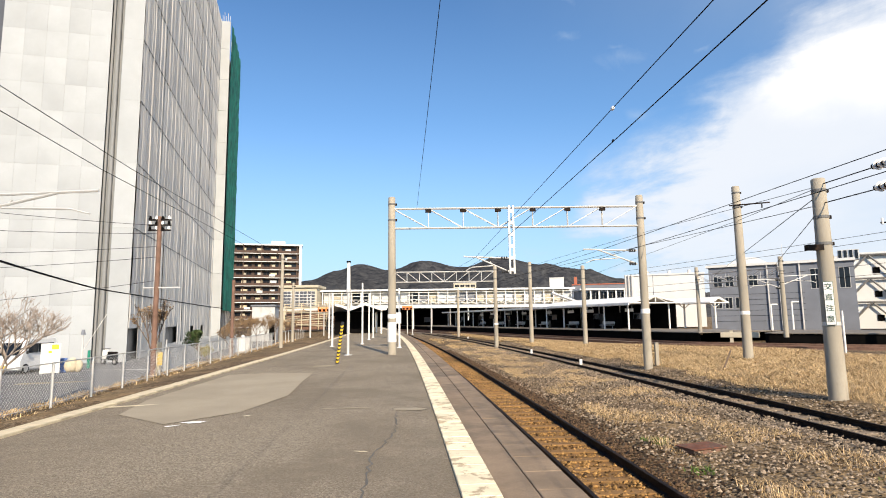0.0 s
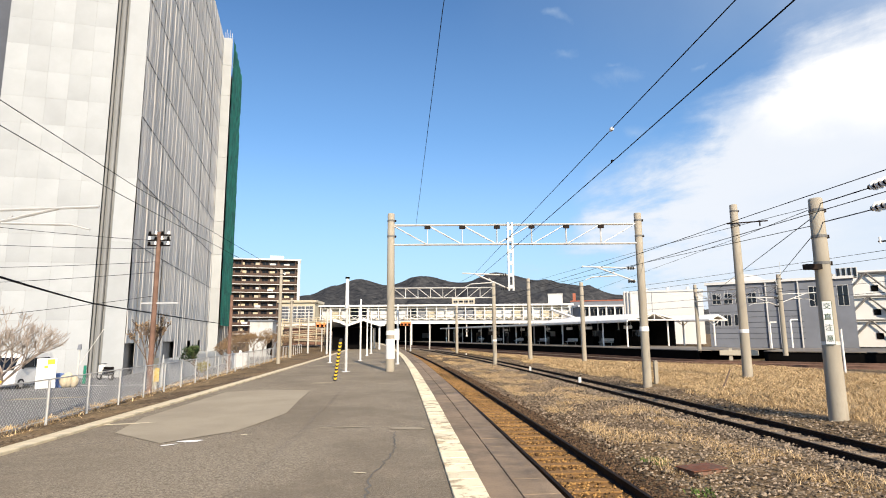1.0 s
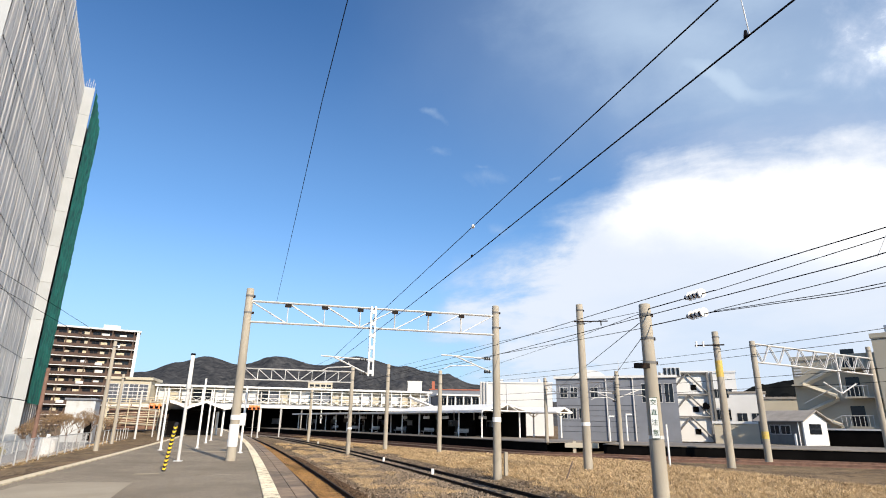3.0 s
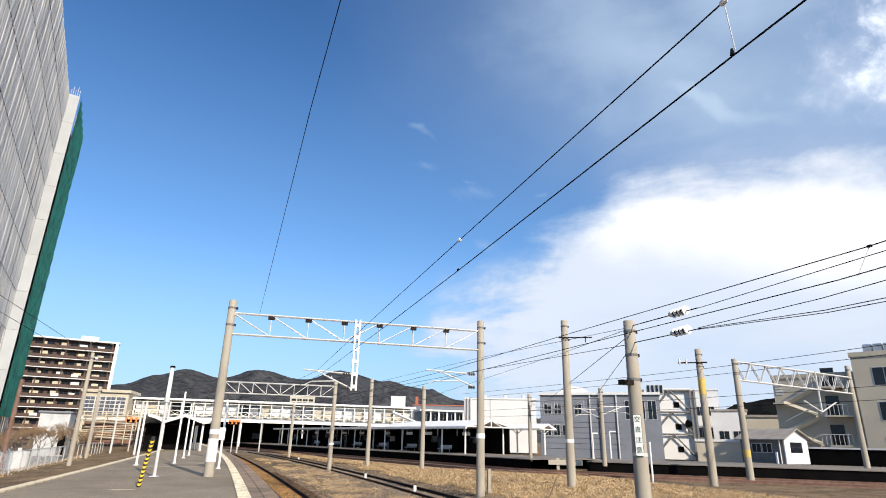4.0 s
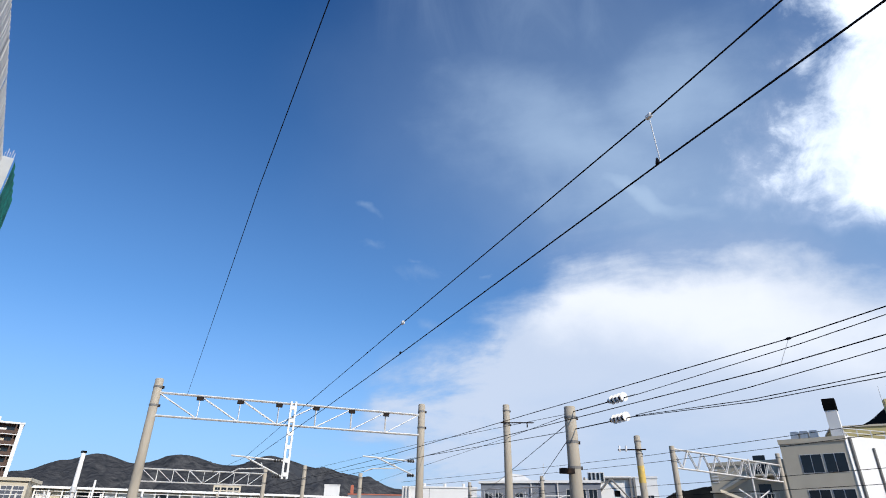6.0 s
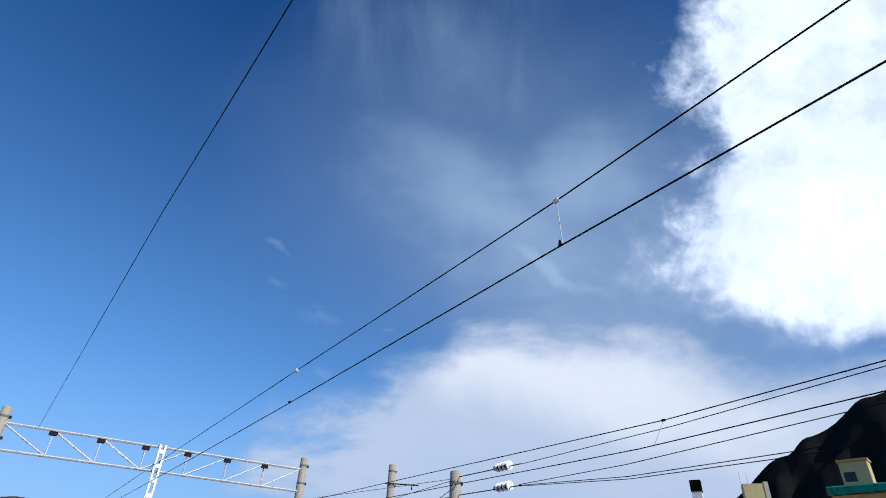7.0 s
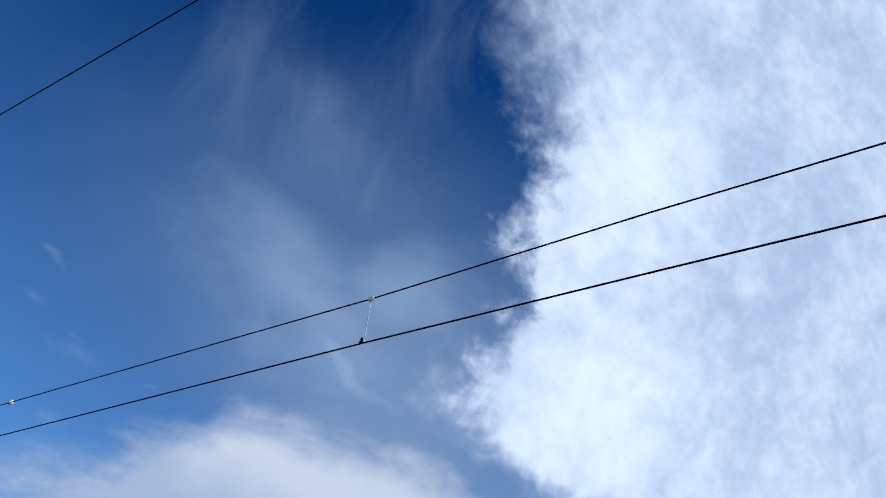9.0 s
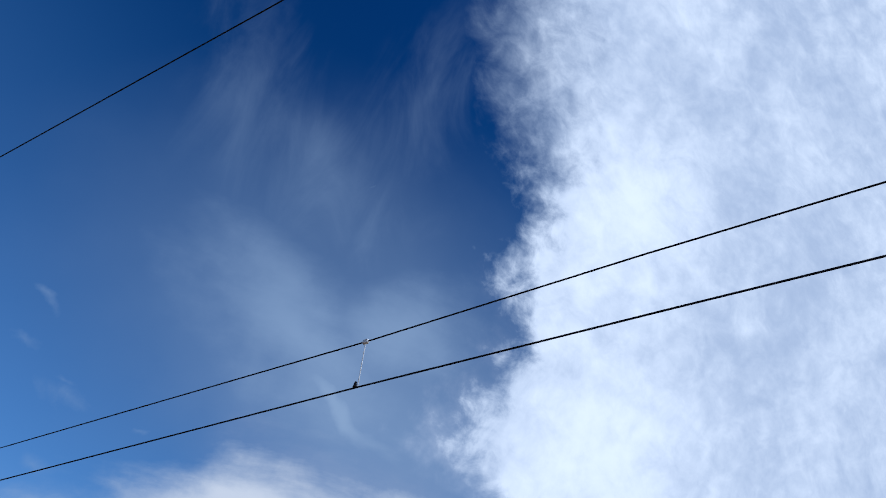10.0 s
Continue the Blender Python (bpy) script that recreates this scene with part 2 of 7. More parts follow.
def gravelled(name, lo, hi, pale, dark, size):
    """Trodden soil full of small stones: pale and dark cells of pebble size over broad earthy fields."""
    m = bpy.data.materials.new(name)
    m.use_nodes = True
    n = Nodes(m.node_tree)
    bsdf = m.node_tree.nodes["Principled BSDF"]
    at = n.add("ShaderNodeTexCoord").outputs["Object"]
    vor = n.add("ShaderNodeTexVoronoi")
    n.put(vor.inputs["Vector"], at)
    vor.inputs["Scale"].default_value = size
    cell = n.add("ShaderNodeSeparateXYZ")
    n.put(cell.inputs[0], vor.outputs["Color"])
    broad = n.mix(n.ramp(n.noise(at, 0.55, 6.0, 0.6, 0.4), 0.35, 0.65), lo, hi)
    broad = n.mix(n.ramp(n.noise(at, 9.0, 4.0, 0.7), 0.4, 0.7, 0.0, 0.6), broad, tuple(c * 0.55 for c in lo))
    stony = n.ramp(n.noise(at, 0.9, 5.0, 0.65), 0.36, 0.62, 0.25, 0.9)
    col = n.mix(n.math("MULTIPLY", stony, n.ramp(cell.outputs[1], 0.25, 0.75)), broad, n.mix(n.ramp(cell.outputs[0], 0.15, 0.85), dark, pale))
    n.put(bsdf.inputs["Base Color"], col)
    bsdf.inputs["Roughness"].default_value, bsdf.inputs["Specular IOR Level"].default_value = 0.95, 0.15
    b = n.add("ShaderNodeBump")
    b.inputs["Strength"].default_value, b.inputs["Distance"].default_value = 1.0, 0.03
    b.invert = True
    n.put(b.inputs["Height"], vor.outputs["Distance"])
    n.put(bsdf.inputs["Normal"], b.outputs[0])
    return m


M = dict(
    asphalt=speckled("asphalt", (0.228, 0.186, 0.138), (0.50, 0.43, 0.335), (0.035, 0.028, 0.022)),
    patch=surface("asphalt_patch", (0.335, 0.285, 0.215), 0.9, 0.12, 0.8, 70, 0.35),
    lot=surface("lot_asphalt", (0.16, 0.16, 0.165), 0.9, 0.2, 0.3, 50, 0.3),
    edge=surface("edge_concrete", (0.255, 0.185, 0.128), 0.9, 0.25, 2.0, 60, 0.5, stain=(0.12, 0.092, 0.07), cut=(0.46, 0.66), each=0.12),
    tile=surface("warning_tile", (0.80, 0.70, 0.51), 0.8, 0.14, 4.0, 40, 0.4, stain=(0.34, 0.25, 0.16), stain_scale=4.5, cut=(0.50, 0.62), each=0.10),
    curb=surface("curb_concrete", (0.62, 0.53, 0.38), 0.85, 0.18, 3.0, 50, 0.3, stain=(0.36, 0.30, 0.22), stain_scale=1.2),
    concrete=surface("pole_concrete", (0.36, 0.32, 0.26), 0.85, 0.15, 1.5, 50, 0.3, stain=(0.27, 0.23, 0.185), stain_scale=1.5, stretch=(1, 1, 0.25)),
    wallc=surface("wall_concrete", (0.30, 0.29, 0.28), 0.9, 0.2, 0.8, 30, 0.4, stain=(0.16, 0.15, 0.14), stain_scale=0.4, stretch=(1, 1, 0.4)),
    # near black stands for shade under roofs and on platform walls; also black parts
    dark=surface("black_and_shade", (0.006, 0.0055, 0.0055), 0.95, 0.3, 0.8, 30, 0.3, spec=0.02),
    soil=gravelled("soil", (0.11, 0.072, 0.042), (0.31, 0.215, 0.12), (0.30, 0.23, 0.16), (0.012, 0.008, 0.006), 17.0),
    rustbed=surface("rust_ballast_bed", (0.22, 0.115, 0.040), 0.95, 0.35, 2.0, 25, 1.0, stain=(0.22, 0.13, 0.06), stain_scale=1.5),
    bed=gravelled("ballast_bed", (0.20, 0.155, 0.115), (0.28, 0.22, 0.165), (0.36, 0.30, 0.24), (0.03, 0.024, 0.02), 20.0),
    rail=surface("rail_steel", (0.014, 0.010, 0.009), 0.75, 0.3, 4, 60, 0.2, stain=(0.035, 0.018, 0.010), stain_scale=2, spec=0.15),
    railtop=surface("rail_head", (0.15, 0.13, 0.12), 0.42, 0.2, 6, 60, 0.05, metal=0.7),
    sleeper=surface("old_sleeper", (0.23, 0.125, 0.048), 0.95, 0.3, 3, 40, 0.6, each=0.25, stretch=(0.4, 2, 1)),
    csleeper=surface("concrete_sleeper", (0.19, 0.145, 0.105), 0.9, 0.2, 3, 40, 0.4, stain=(0.2, 0.14, 0.09), stain_scale=2, each=0.15),
    galv=surface("galvanised_steel", (0.60, 0.595, 0.585), 0.5, 0.12, 3, 50, 0.1, metal=0.35, spec=0.5),
    white=surface("white_paint", (0.80, 0.79, 0.77), 0.55, 0.06, 2, 40, 0.08, stain=(0.60, 0.56, 0.50), stain_scale=0.8, cut=(0.6, 0.8)),
    greypost=surface("grey_post", (0.55, 0.54, 0.53), 0.6, 0.12, 3, 40, 0.1),
    black=surface("black_rubber", (0.02, 0.02, 0.022), 0.6, 0.2, 4, 40, 0.1),
    wire=surface("wire_copper", (0.008, 0.008, 0.012), 0.8, 0.2, 4, 40, 0.0, spec=0.1),
    yellow=surface("yellow_paint", (0.75, 0.50, 0.04), 0.6, 0.1, 4, 40, 0.1),
    orange=surface("orange_lamp", (0.72, 0.22, 0.06), 0.4, 0.1, 4, 40, 0.0),
    porcelain=surface("porcelain", (0.78, 0.76, 0.74), 0.18, 0.05, 4, 40, 0.0, spec=0.6),
    rust=surface("rusty_steel", (0.20, 0.115, 0.085), 0.85, 0.3, 3, 40, 0.3),
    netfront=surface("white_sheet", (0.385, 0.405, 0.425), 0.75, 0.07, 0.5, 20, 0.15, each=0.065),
    # side sheets lightened and warmed in colour, as the sun only grazes them
    netside=surface("side_sheet_lightened", (0.66, 0.635, 0.605), 0.85, 0.13, 1.6, 9, 0.2, each=0.07, stretch=(2.2, 2.2, 0.06)),
    netdark=surface("folded_grey_sheet", (0.24, 0.245, 0.25), 0.8, 0.12, 0.6, 18, 0.2, each=0.06, stretch=(1, 1, 0.3)),
    netgreen=surface("green_net", (0.006, 0.22, 0.15), 0.75, 0.4, 0.9, 7, 0.3, stain=(0.003, 0.10, 0.075), stain_scale=0.7, cut=(0.50, 0.62), stretch=(1, 1, 0.7)),
    brown=surface("brown_brick_tile", (0.085, 0.052, 0.040), 0.8, 0.2, 1.0, 20, 0.2),
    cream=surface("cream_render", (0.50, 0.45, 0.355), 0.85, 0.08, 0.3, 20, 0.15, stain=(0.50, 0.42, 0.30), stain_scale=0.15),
    ochre=surface("ochre_render", (0.50, 0.42, 0.20), 0.85, 0.1, 0.3, 20, 0.1, stain=(0.40, 0.33, 0.17), stain_scale=0.3),
    orangewall=surface("orange_render", (0.55, 0.30, 0.10), 0.85, 0.1, 0.3, 20, 0.1, stain=(0.42, 0.24, 0.10), stain_scale=0.3),
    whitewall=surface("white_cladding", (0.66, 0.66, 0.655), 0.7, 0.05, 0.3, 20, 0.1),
    greywall=surface("grey_cladding", (0.185, 0.20, 0.235), 0.75, 0.1, 0.4, 20, 0.15),
    roofred=surface("red_roof", (0.40, 0.13, 0.08), 0.8, 0.2, 1.0, 20, 0.2),
    roofgrey=surface("grey_roof", (0.30, 0.27, 0.24), 0.8, 0.2, 1.0, 20, 0.2),
    glass=surface("window_glass", (0.012, 0.015, 0.020), 0.10, 0.2, 1.0, 10, 0.0, spec=0.35),
    # blue-grey forest colour carries the haze of distance
    hill=surface("hazed_hill", (0.055, 0.062, 0.074), 0.95, 0.6, 0.03, 0.16, 0.0, tint=(0.095, 0.093, 0.095), stain=(0.045, 0.050, 0.060), stain_scale=0.004, spec=0.0),
    # forest colour taken almost to black so the hill looks shaded
    hillnear=surface("shaded_forest", (0.012, 0.013, 0.013), 0.95, 0.18, 0.10, 0.6, 0.0, spec=0.0),
    bark=surface("bark", (0.17, 0.12, 0.09), 0.9, 0.3, 4, 40, 0.4),
    grass=islands("dry_grass", (0.20, 0.13, 0.065), (0.84, 0.61, 0.35)),
    weed=islands("green_weed", (0.05, 0.12, 0.02), (0.12, 0.20, 0.04)),
    stones=islands("ballast_stones", (0.014, 0.011, 0.008), (0.44, 0.34, 0.25)),
    ruststones=islands("rusty_stones", (0.02, 0.010, 0.004), (0.46, 0.26, 0.095)),
    redlid=surface("red_rusty_lid", (0.17, 0.062, 0.036), 0.9, 0.4, 5, 40, 0.4, stain=(0.09, 0.055, 0.04), stain_scale=6, cut=(0.48, 0.6)),
    darkstones=islands("dark_stones", (0.008, 0.006, 0.005), (0.15, 0.092, 0.055)),
    leafgreen=surface("sign_green", (0.03, 0.09, 0.04), 0.6, 0.1, 4, 40, 0.0),
    palegrey=surface("pale_steel_sheet", (0.48, 0.50, 0.52), 0.6, 0.1, 0.8, 30, 0.1, stain=(0.38, 0.37, 0.35), stain_scale=0.6),
    fadedyellow=surface("faded_yellow_band", (0.60, 0.42, 0.10), 0.7, 0.2, 4, 40, 0.1, stain=(0.36, 0.30, 0.2), stain_scale=3),
    deck=surface("platform_deck", (0.20, 0.175, 0.15), 0.9, 0.2, 0.8, 30, 0.3),
    steelgrey=surface("grey_steel", (0.16, 0.155, 0.15), 0.6, 0.15, 2, 30, 0.1),
    # blue grey put on the recessed wing as shade; also serves for window panes
    shadesheet=surface("blue_shade_and_pane", (0.085, 0.095, 0.12), 0.8, 0.1, 0.6, 18, 0.2),
    carpaint=surface("white_car_paint", (0.80, 0.80, 0.80), 0.25, 0.03, 2, 30, 0.0, spec=0.6),
    notice=surface("notice_print", (0.62, 0.70, 0.05), 0.6, 0.2, 6, 40, 0.0),
    blueplastic=surface("blue_plastic", (0.10, 0.18, 0.42), 0.5, 0.1, 4, 40, 0.05),
    palebark=surface("pale_bark", (0.34, 0.28, 0.24), 0.9, 0.2, 6, 40, 0.2),
    soot=surface("dark_asphalt", (0.125, 0.118, 0.11), 0.9, 0.2, 1, 70, 0.4),
    yellowleaf=islands("yellow_leaf", (0.22, 0.20, 0.03), (0.45, 0.36, 0.08)),
    leaf=islands("evergreen_leaf", (0.03, 0.06, 0.02), (0.10, 0.14, 0.05)),
    twig=islands("dry_leaf", (0.20, 0.125, 0.07), (0.40, 0.27, 0.15)),
)


# ---------------------------------------------------------------- builders
def thing(name, label, category, group="", at=(0, 0, 0), turn=0.0, kind=""):
    ob = new(name)
    ob.empty_display_size = 0.2
    ob.matrix_basis = pose(*at, 0, 0, turn)
    return tagged(ob, label, category, group, kind)


def part(name, bm, material, parent=None, label="", smooth=False):
    me = bpy.data.meshes.new(name)
    bm.to_mesh(me)
    bm.free()
    me.materials.append(M[material])
    if smooth:
        for p in me.polygons:
            p.use_smooth = True
    ob = new(name, me)
    ob.parent = parent
    return tagged(ob, label)


def soup(name, verts, faces, material, parent=None, label=""):
    me = bpy.data.meshes.new(name)
    me.from_pydata(verts, [], faces)
    me.materials.append(M[material])
    ob = new(name, me)
    ob.parent = parent
    return tagged(ob, label)


def box(bm, x0, y0, z0, x1, y1, z1, m=None):
    vs = [bm.verts.new(p) for p in ((x0, y0, z0), (x1, y0, z0), (x1, y1, z0), (x0, y1, z0), (x0, y0, z1), (x1, y0, z1), (x1, y1, z1), (x0, y1, z1))]
    for f in ((3, 2, 1, 0), (4, 5, 6, 7), (0, 1, 5, 4), (1, 2, 6, 5), (2, 3, 7, 6), (3, 0, 4, 7)):
        bm.faces.new([vs[i] for i in f])
    if m is not None:
        for v in vs:
            v.co = m @ v.co
    return vs


def slab(*dims, m=None, bevel=0.0):
    bm = bmesh.new()
    box(bm, *dims, m=m)
    if bevel:
        bmesh.ops.bevel(bm, geom=bm.edges[:], offset=bevel, segments=1, affect="EDGES")
    return bm


def tube(bm, a, b, r0, r1=None, n=8, cap=True):
    """A straight tapered bar from a to b."""
    a, b = Vector(a), Vector(b)
    r1 = r0 if r1 is None else r1
    q = (b - a).to_track_quat("Z", "Y").to_matrix()
    rings = []
    for p, r in ((a, r0), (b, r1)):
        rings.append([bm.verts.new(p + q @ Vector((r * math.cos(2 * math.pi * i / n), r * math.sin(2 * math.pi * i / n), 0))) for i in range(n)])
    for i in range(n):
        bm.faces.new((rings[0][i], rings[0][(i + 1) % n], rings[1][(i + 1) % n], rings[1][i]))
    if cap:
        bm.faces.new(rings[0][::-1])
        bm.faces.new(rings[1])


def bar(a, b, r0, r1=None, n=8):
    bm = bmesh.new()
    tube(bm, a, b, r0, r1, n)
    return bm


def ribbon(bm, line, profile, closed=False):
    """Sweeps a profile of (side, up) along plan points (x, y, z); side is to the right of the way."""
    rings = []
    for i, p in enumerate(line):
        a, b = Vector(line[max(0, i - 1)]), Vector(line[min(len(line) - 1, i + 1)])
        d = (b - a).normalized()
        right = Vector((d.y, -d.x, 0)).normalized()
        rings.append([bm.verts.new(Vector(p) + right * s + Vector((0, 0, u))) for s, u in profile])
    k = len(profile)
    for r0, r1 in zip(rings, rings[1:]):
        for j in range(k if closed else k - 1):
            bm.faces.new((r0[j], r0[(j + 1) % k], r1[(j + 1) % k], r1[j]))
    if closed:
        bm.faces.new(rings[0][::-1])
        bm.faces.new(rings[-1])
    bmesh.ops.recalc_face_normals(bm, faces=bm.faces)


def wire(name, pts, r, label, parent=None, sag=0.0):
    """A cable through points, as one swept round mesh; sag bows each span down."""
    bm = bmesh.new()
    line = []
    for a, b in zip(pts, pts[1:]):
        for k in range(9):
            w = k / 8
            p = Vector(a).lerp(Vector(b), w)
            p.z -= 4 * sag * w * (1 - w)
            if not line or (p - line[-1]).length > 1e-4:
                line.append(p)
    rings, n = [], 6
    for i, p in enumerate(line):
        d = (line[min(i + 1, len(line) - 1)] - line[max(i - 1, 0)]).normalized()
        side = d.cross(Vector((0, 0, 1))).normalized()
        over = side.cross(d)
        rings.append([bm.verts.new(p + (side * math.cos(2 * math.pi * k / n) + over * math.sin(2 * math.pi * k / n)) * r) for k in range(n)])
    for ra, rb in zip(rings, rings[1:]):
        for k in range(n):
            bm.faces.new((ra[k], ra[(k + 1) % n], rb[(k + 1) % n], rb[k]))
    ob = part(name, bm, "wire", parent, smooth=True)
    return ob if parent else tagged(ob, label, "cable", "overhead cables")


# ---------------------------------------------------------------- plan lines
def near_track(y):
    y = min(max(y, -60.0), 150.0)
    return 3.0 - 0.06 * y - 0.00045 * y * y


def second_track(y):
    y = min(max(y, -60.0), 150.0)
    return 9.2 - 0.045 * y - 0.0008 * y * y


def platform_left(y):
    y = min(max(y, -60.0), 150.0)
    return -5.9 - 0.06 * y - 0.00025 * y * y


def fence_line(y):
    return -7.3 - 0.135 * min(max(y, -40.0), 110.0)


FAR_EDGE = [(60.0, 14.0), (48.0, 27.0), (36.5, 36.0), (29.5, 40.5), (25.0, 44.5), (21.5, 48.0), (18.5, 57.0), (13.2, 72.0), (7.3, 88.0), (-1.0, 112.0), (-12.0, 145.0)]


def far_edge(y):
    """x of the far platforms' edge at y."""
    pts = FAR_EDGE
    if y <= pts[0][1]:
        return pts[0][0] + (pts[0][1] - y) * 0.6
    for (xa, ya), (xb, yb) in zip(pts, pts[1:]):
        if y <= yb:
            w = (y - ya) / (yb - ya)
            return xa + (xb - xa) * w
    return pts[-1][0] - 0.33 * (min(y, 200) - pts[-1][1])


TOP = 0.75        # near platform
FAR_TOP = 0.95    # far platforms


def along(fn, y0, y1, step, off=0.0, z=0.0):
    """Plan points of a curve x = fn(y), shifted off metres to the right."""
    out, n = [], max(2, int(round((y1 - y0) / step)) + 1)
    for i in range(n):
        y = y0 + (y1 - y0) * i / (n - 1)
        slope = (fn(y + 0.5) - fn(y - 0.5))
        k = math.hypot(1, slope)
        out.append((fn(y) + off / k, y - off * slope / k, z))
    return out


# ---------------------------------------------------------------- ground
def build_ground():
    rows = [-400, -120, -60, -30, -15] + [-10 + 2.0 * i for i in range(66)] + [128, 140, 150, 170, 220, 320, 500, 900, 1600, 2600, 4200]
    grid = []
    for y in rows:
        a, b, f, l, p = near_track(y), second_track(y), fence_line(y), platform_left(y), far_edge(y)
        mid = 0.5 * (a + b)
        gap = max(0.6, min(1.0, (b - a) / 6.0))
        isle = max(p - 8.4, b + 5.0)
        cols = [(-4000, -0.35), (-1200, -0.35), (-300, -0.35), (-100, -0.35), (-60, -0.35), (min(f - 2.6, l - 5), -0.35), (min(f - 0.5, l - 2.2), 0.30), (min(f + 0.4, l - 1.2), 0.42), (l - 0.32, 0.60), (l + 0.6, 0.55), (l + 1.2, -0.25),
                (a - 1.7, -0.25), (a - 1.2, -0.19), (a + 1.3, -0.19), (a + 1.9 * gap, -0.12), (mid, -0.04), (b - 1.9 * gap, -0.12), (b - 1.3, -0.19), (b + 1.3, -0.19), (b + 2.2, 0.02), (b + 3.6, 0.10), (0.5 * (b + 3.6 + isle), 0.10), (isle, 0.04),
                (isle + 0.8, -0.10), (isle + 8.0, -0.12), (isle + 14, 0.0), (isle + 30, 0.0), (isle + 90, 0.0), (1300, 0.0), (4300, 0.0)]
        grid.append([(x, y, z) for x, z in cols])
    verts, faces, k = [], [], len(grid[0])
    for r in grid:
        verts += r
    for i in range(len(grid) - 1):
        for j in range(k - 1):
            q = i * k + j
            faces.append((q, q + 1, q + k + 1, q + k))
    tagged(soup("ground", verts, faces, "soil"), "dry brown soil and gravel of the railway yard", "ground", kind="structure")


build_ground()


def build_platform():
    y0, y1 = -14.0, 140.0
    body = bmesh.new()
    right, left = along(near_track, y0, y1, 2.0, -1.45), along(platform_left, y0, y1, 2.0)
    pr = [body.verts.new((x, y, TOP - 0.012)) for x, y, _ in right]
    pl = [body.verts.new((x, y, TOP - 0.012)) for x, y, _ in left]
    br = [body.verts.new((x, y, -0.4)) for x, y, _ in right]
    bl = [body.verts.new((x, y, 0.2)) for x, y, _ in left]
    for i in range(len(right) - 1):
        body.faces.new((pl[i], pr[i], pr[i + 1], pl[i + 1]))
        body.faces.new((pr[i], br[i], br[i + 1], pr[i + 1]))
        body.faces.new((bl[i], pl[i], pl[i + 1], bl[i + 1]))
    ob = part("platform", body, "asphalt")
    tagged(ob, "worn grey asphalt station platform with cracks and patches", "platform", kind="structure")
    # resurfaced patch, a thin irregular skin
    bm = bmesh.new()
    rim = [(-4.35, 9.2), (-3.55, 10.3), (-3.3, 12.5), (-3.65, 15.0), (-3.95, 17.6), (-5.2, 17.8), (-6.35, 17.3), (-6.2, 14.5), (-6.05, 12.0), (-5.6, 10.2)]
    bm.faces.new([bm.verts.new((x, y, TOP - 0.004)) for x, y in rim])
    part("asphalt_patch", bm, "patch", ob, "paler newer asphalt skin")
    return ob


platform = build_platform()


# ---------------------------------------------------------------- tracks
RAIL = [(-0.065, -0.15), (0.065, -0.15), (0.065, -0.138), (0.012, -0.12), (0.010, -0.045), (0.033, -0.032), (0.033, -0.003), (0.026, 0.0), (-0.026, 0.0), (-0.033, -0.003), (-0.033, -0.032), (-0.010, -0.045), (-0.012, -0.12), (-0.065, -0.138)]


def railway(label, fn, y0, y1, bed_mat, sleeper_mat, pieces_to, z=0.0, step=0.62, proud=0.0):
    ob = thing("railway_track", label, "railway track", "tracks", kind="structure")
    bm = bmesh.new()
    ribbon(bm, along(fn, y0, y1, 1.5, 0, z), [(-1.5, -0.30), (-1.10, -0.165), (0.92, -0.165), (1.22, -0.30)])
    part("ballast_bed", bm, bed_mat, ob)
    for s in (-0.5665, 0.5665):
        bm = bmesh.new()
        ribbon(bm, along(fn, y0, y1, 1.5, s, z), RAIL, closed=True)
        part("rail", bm, "rail", ob)
    bm = bmesh.new()
    box(bm, -0.95, -0.11, -0.26, 0.95, 0.11, -0.138 + proud)
    bmesh.ops.bevel(bm, geom=bm.edges[:], offset=0.012, segments=1, affect="EDGES")
    first = None
    y = y0 + 0.4
    rest = bmesh.new()
    while y < y1:
        slope = fn(y + 0.5) - fn(y - 0.5)
        turn = math.degrees(math.atan2(-slope, 1))
        m = pose(fn(y), y, z + random.uniform(-0.008, 0.004), 0, 0, turn + random.uniform(-1, 1))
        if y < pieces_to:
            if first is None:
                first = part("sleeper", bm, sleeper_mat, ob)
                first.matrix_basis = m
            else:
                o = new("sleeper", first.data)
                o.parent, o.matrix_basis = ob, m
        else:
            box(rest, -0.95, -0.11, -0.26, 0.95, 0.11, -0.138 + proud, m)
        y += step
    if len(rest.verts):
        tagged(part("far_sleepers", rest, sleeper_mat, ob), kind="stuff")
    else:
        rest.free()
    return ob


railway("rusty track on brown ballast beside the platform", near_track, -8, 140, "rustbed", "sleeper", 62)
railway("dark steel track with pale concrete sleepers in gravel", second_track, -8, 140, "bed", "csleeper", 62, proud=0.008)


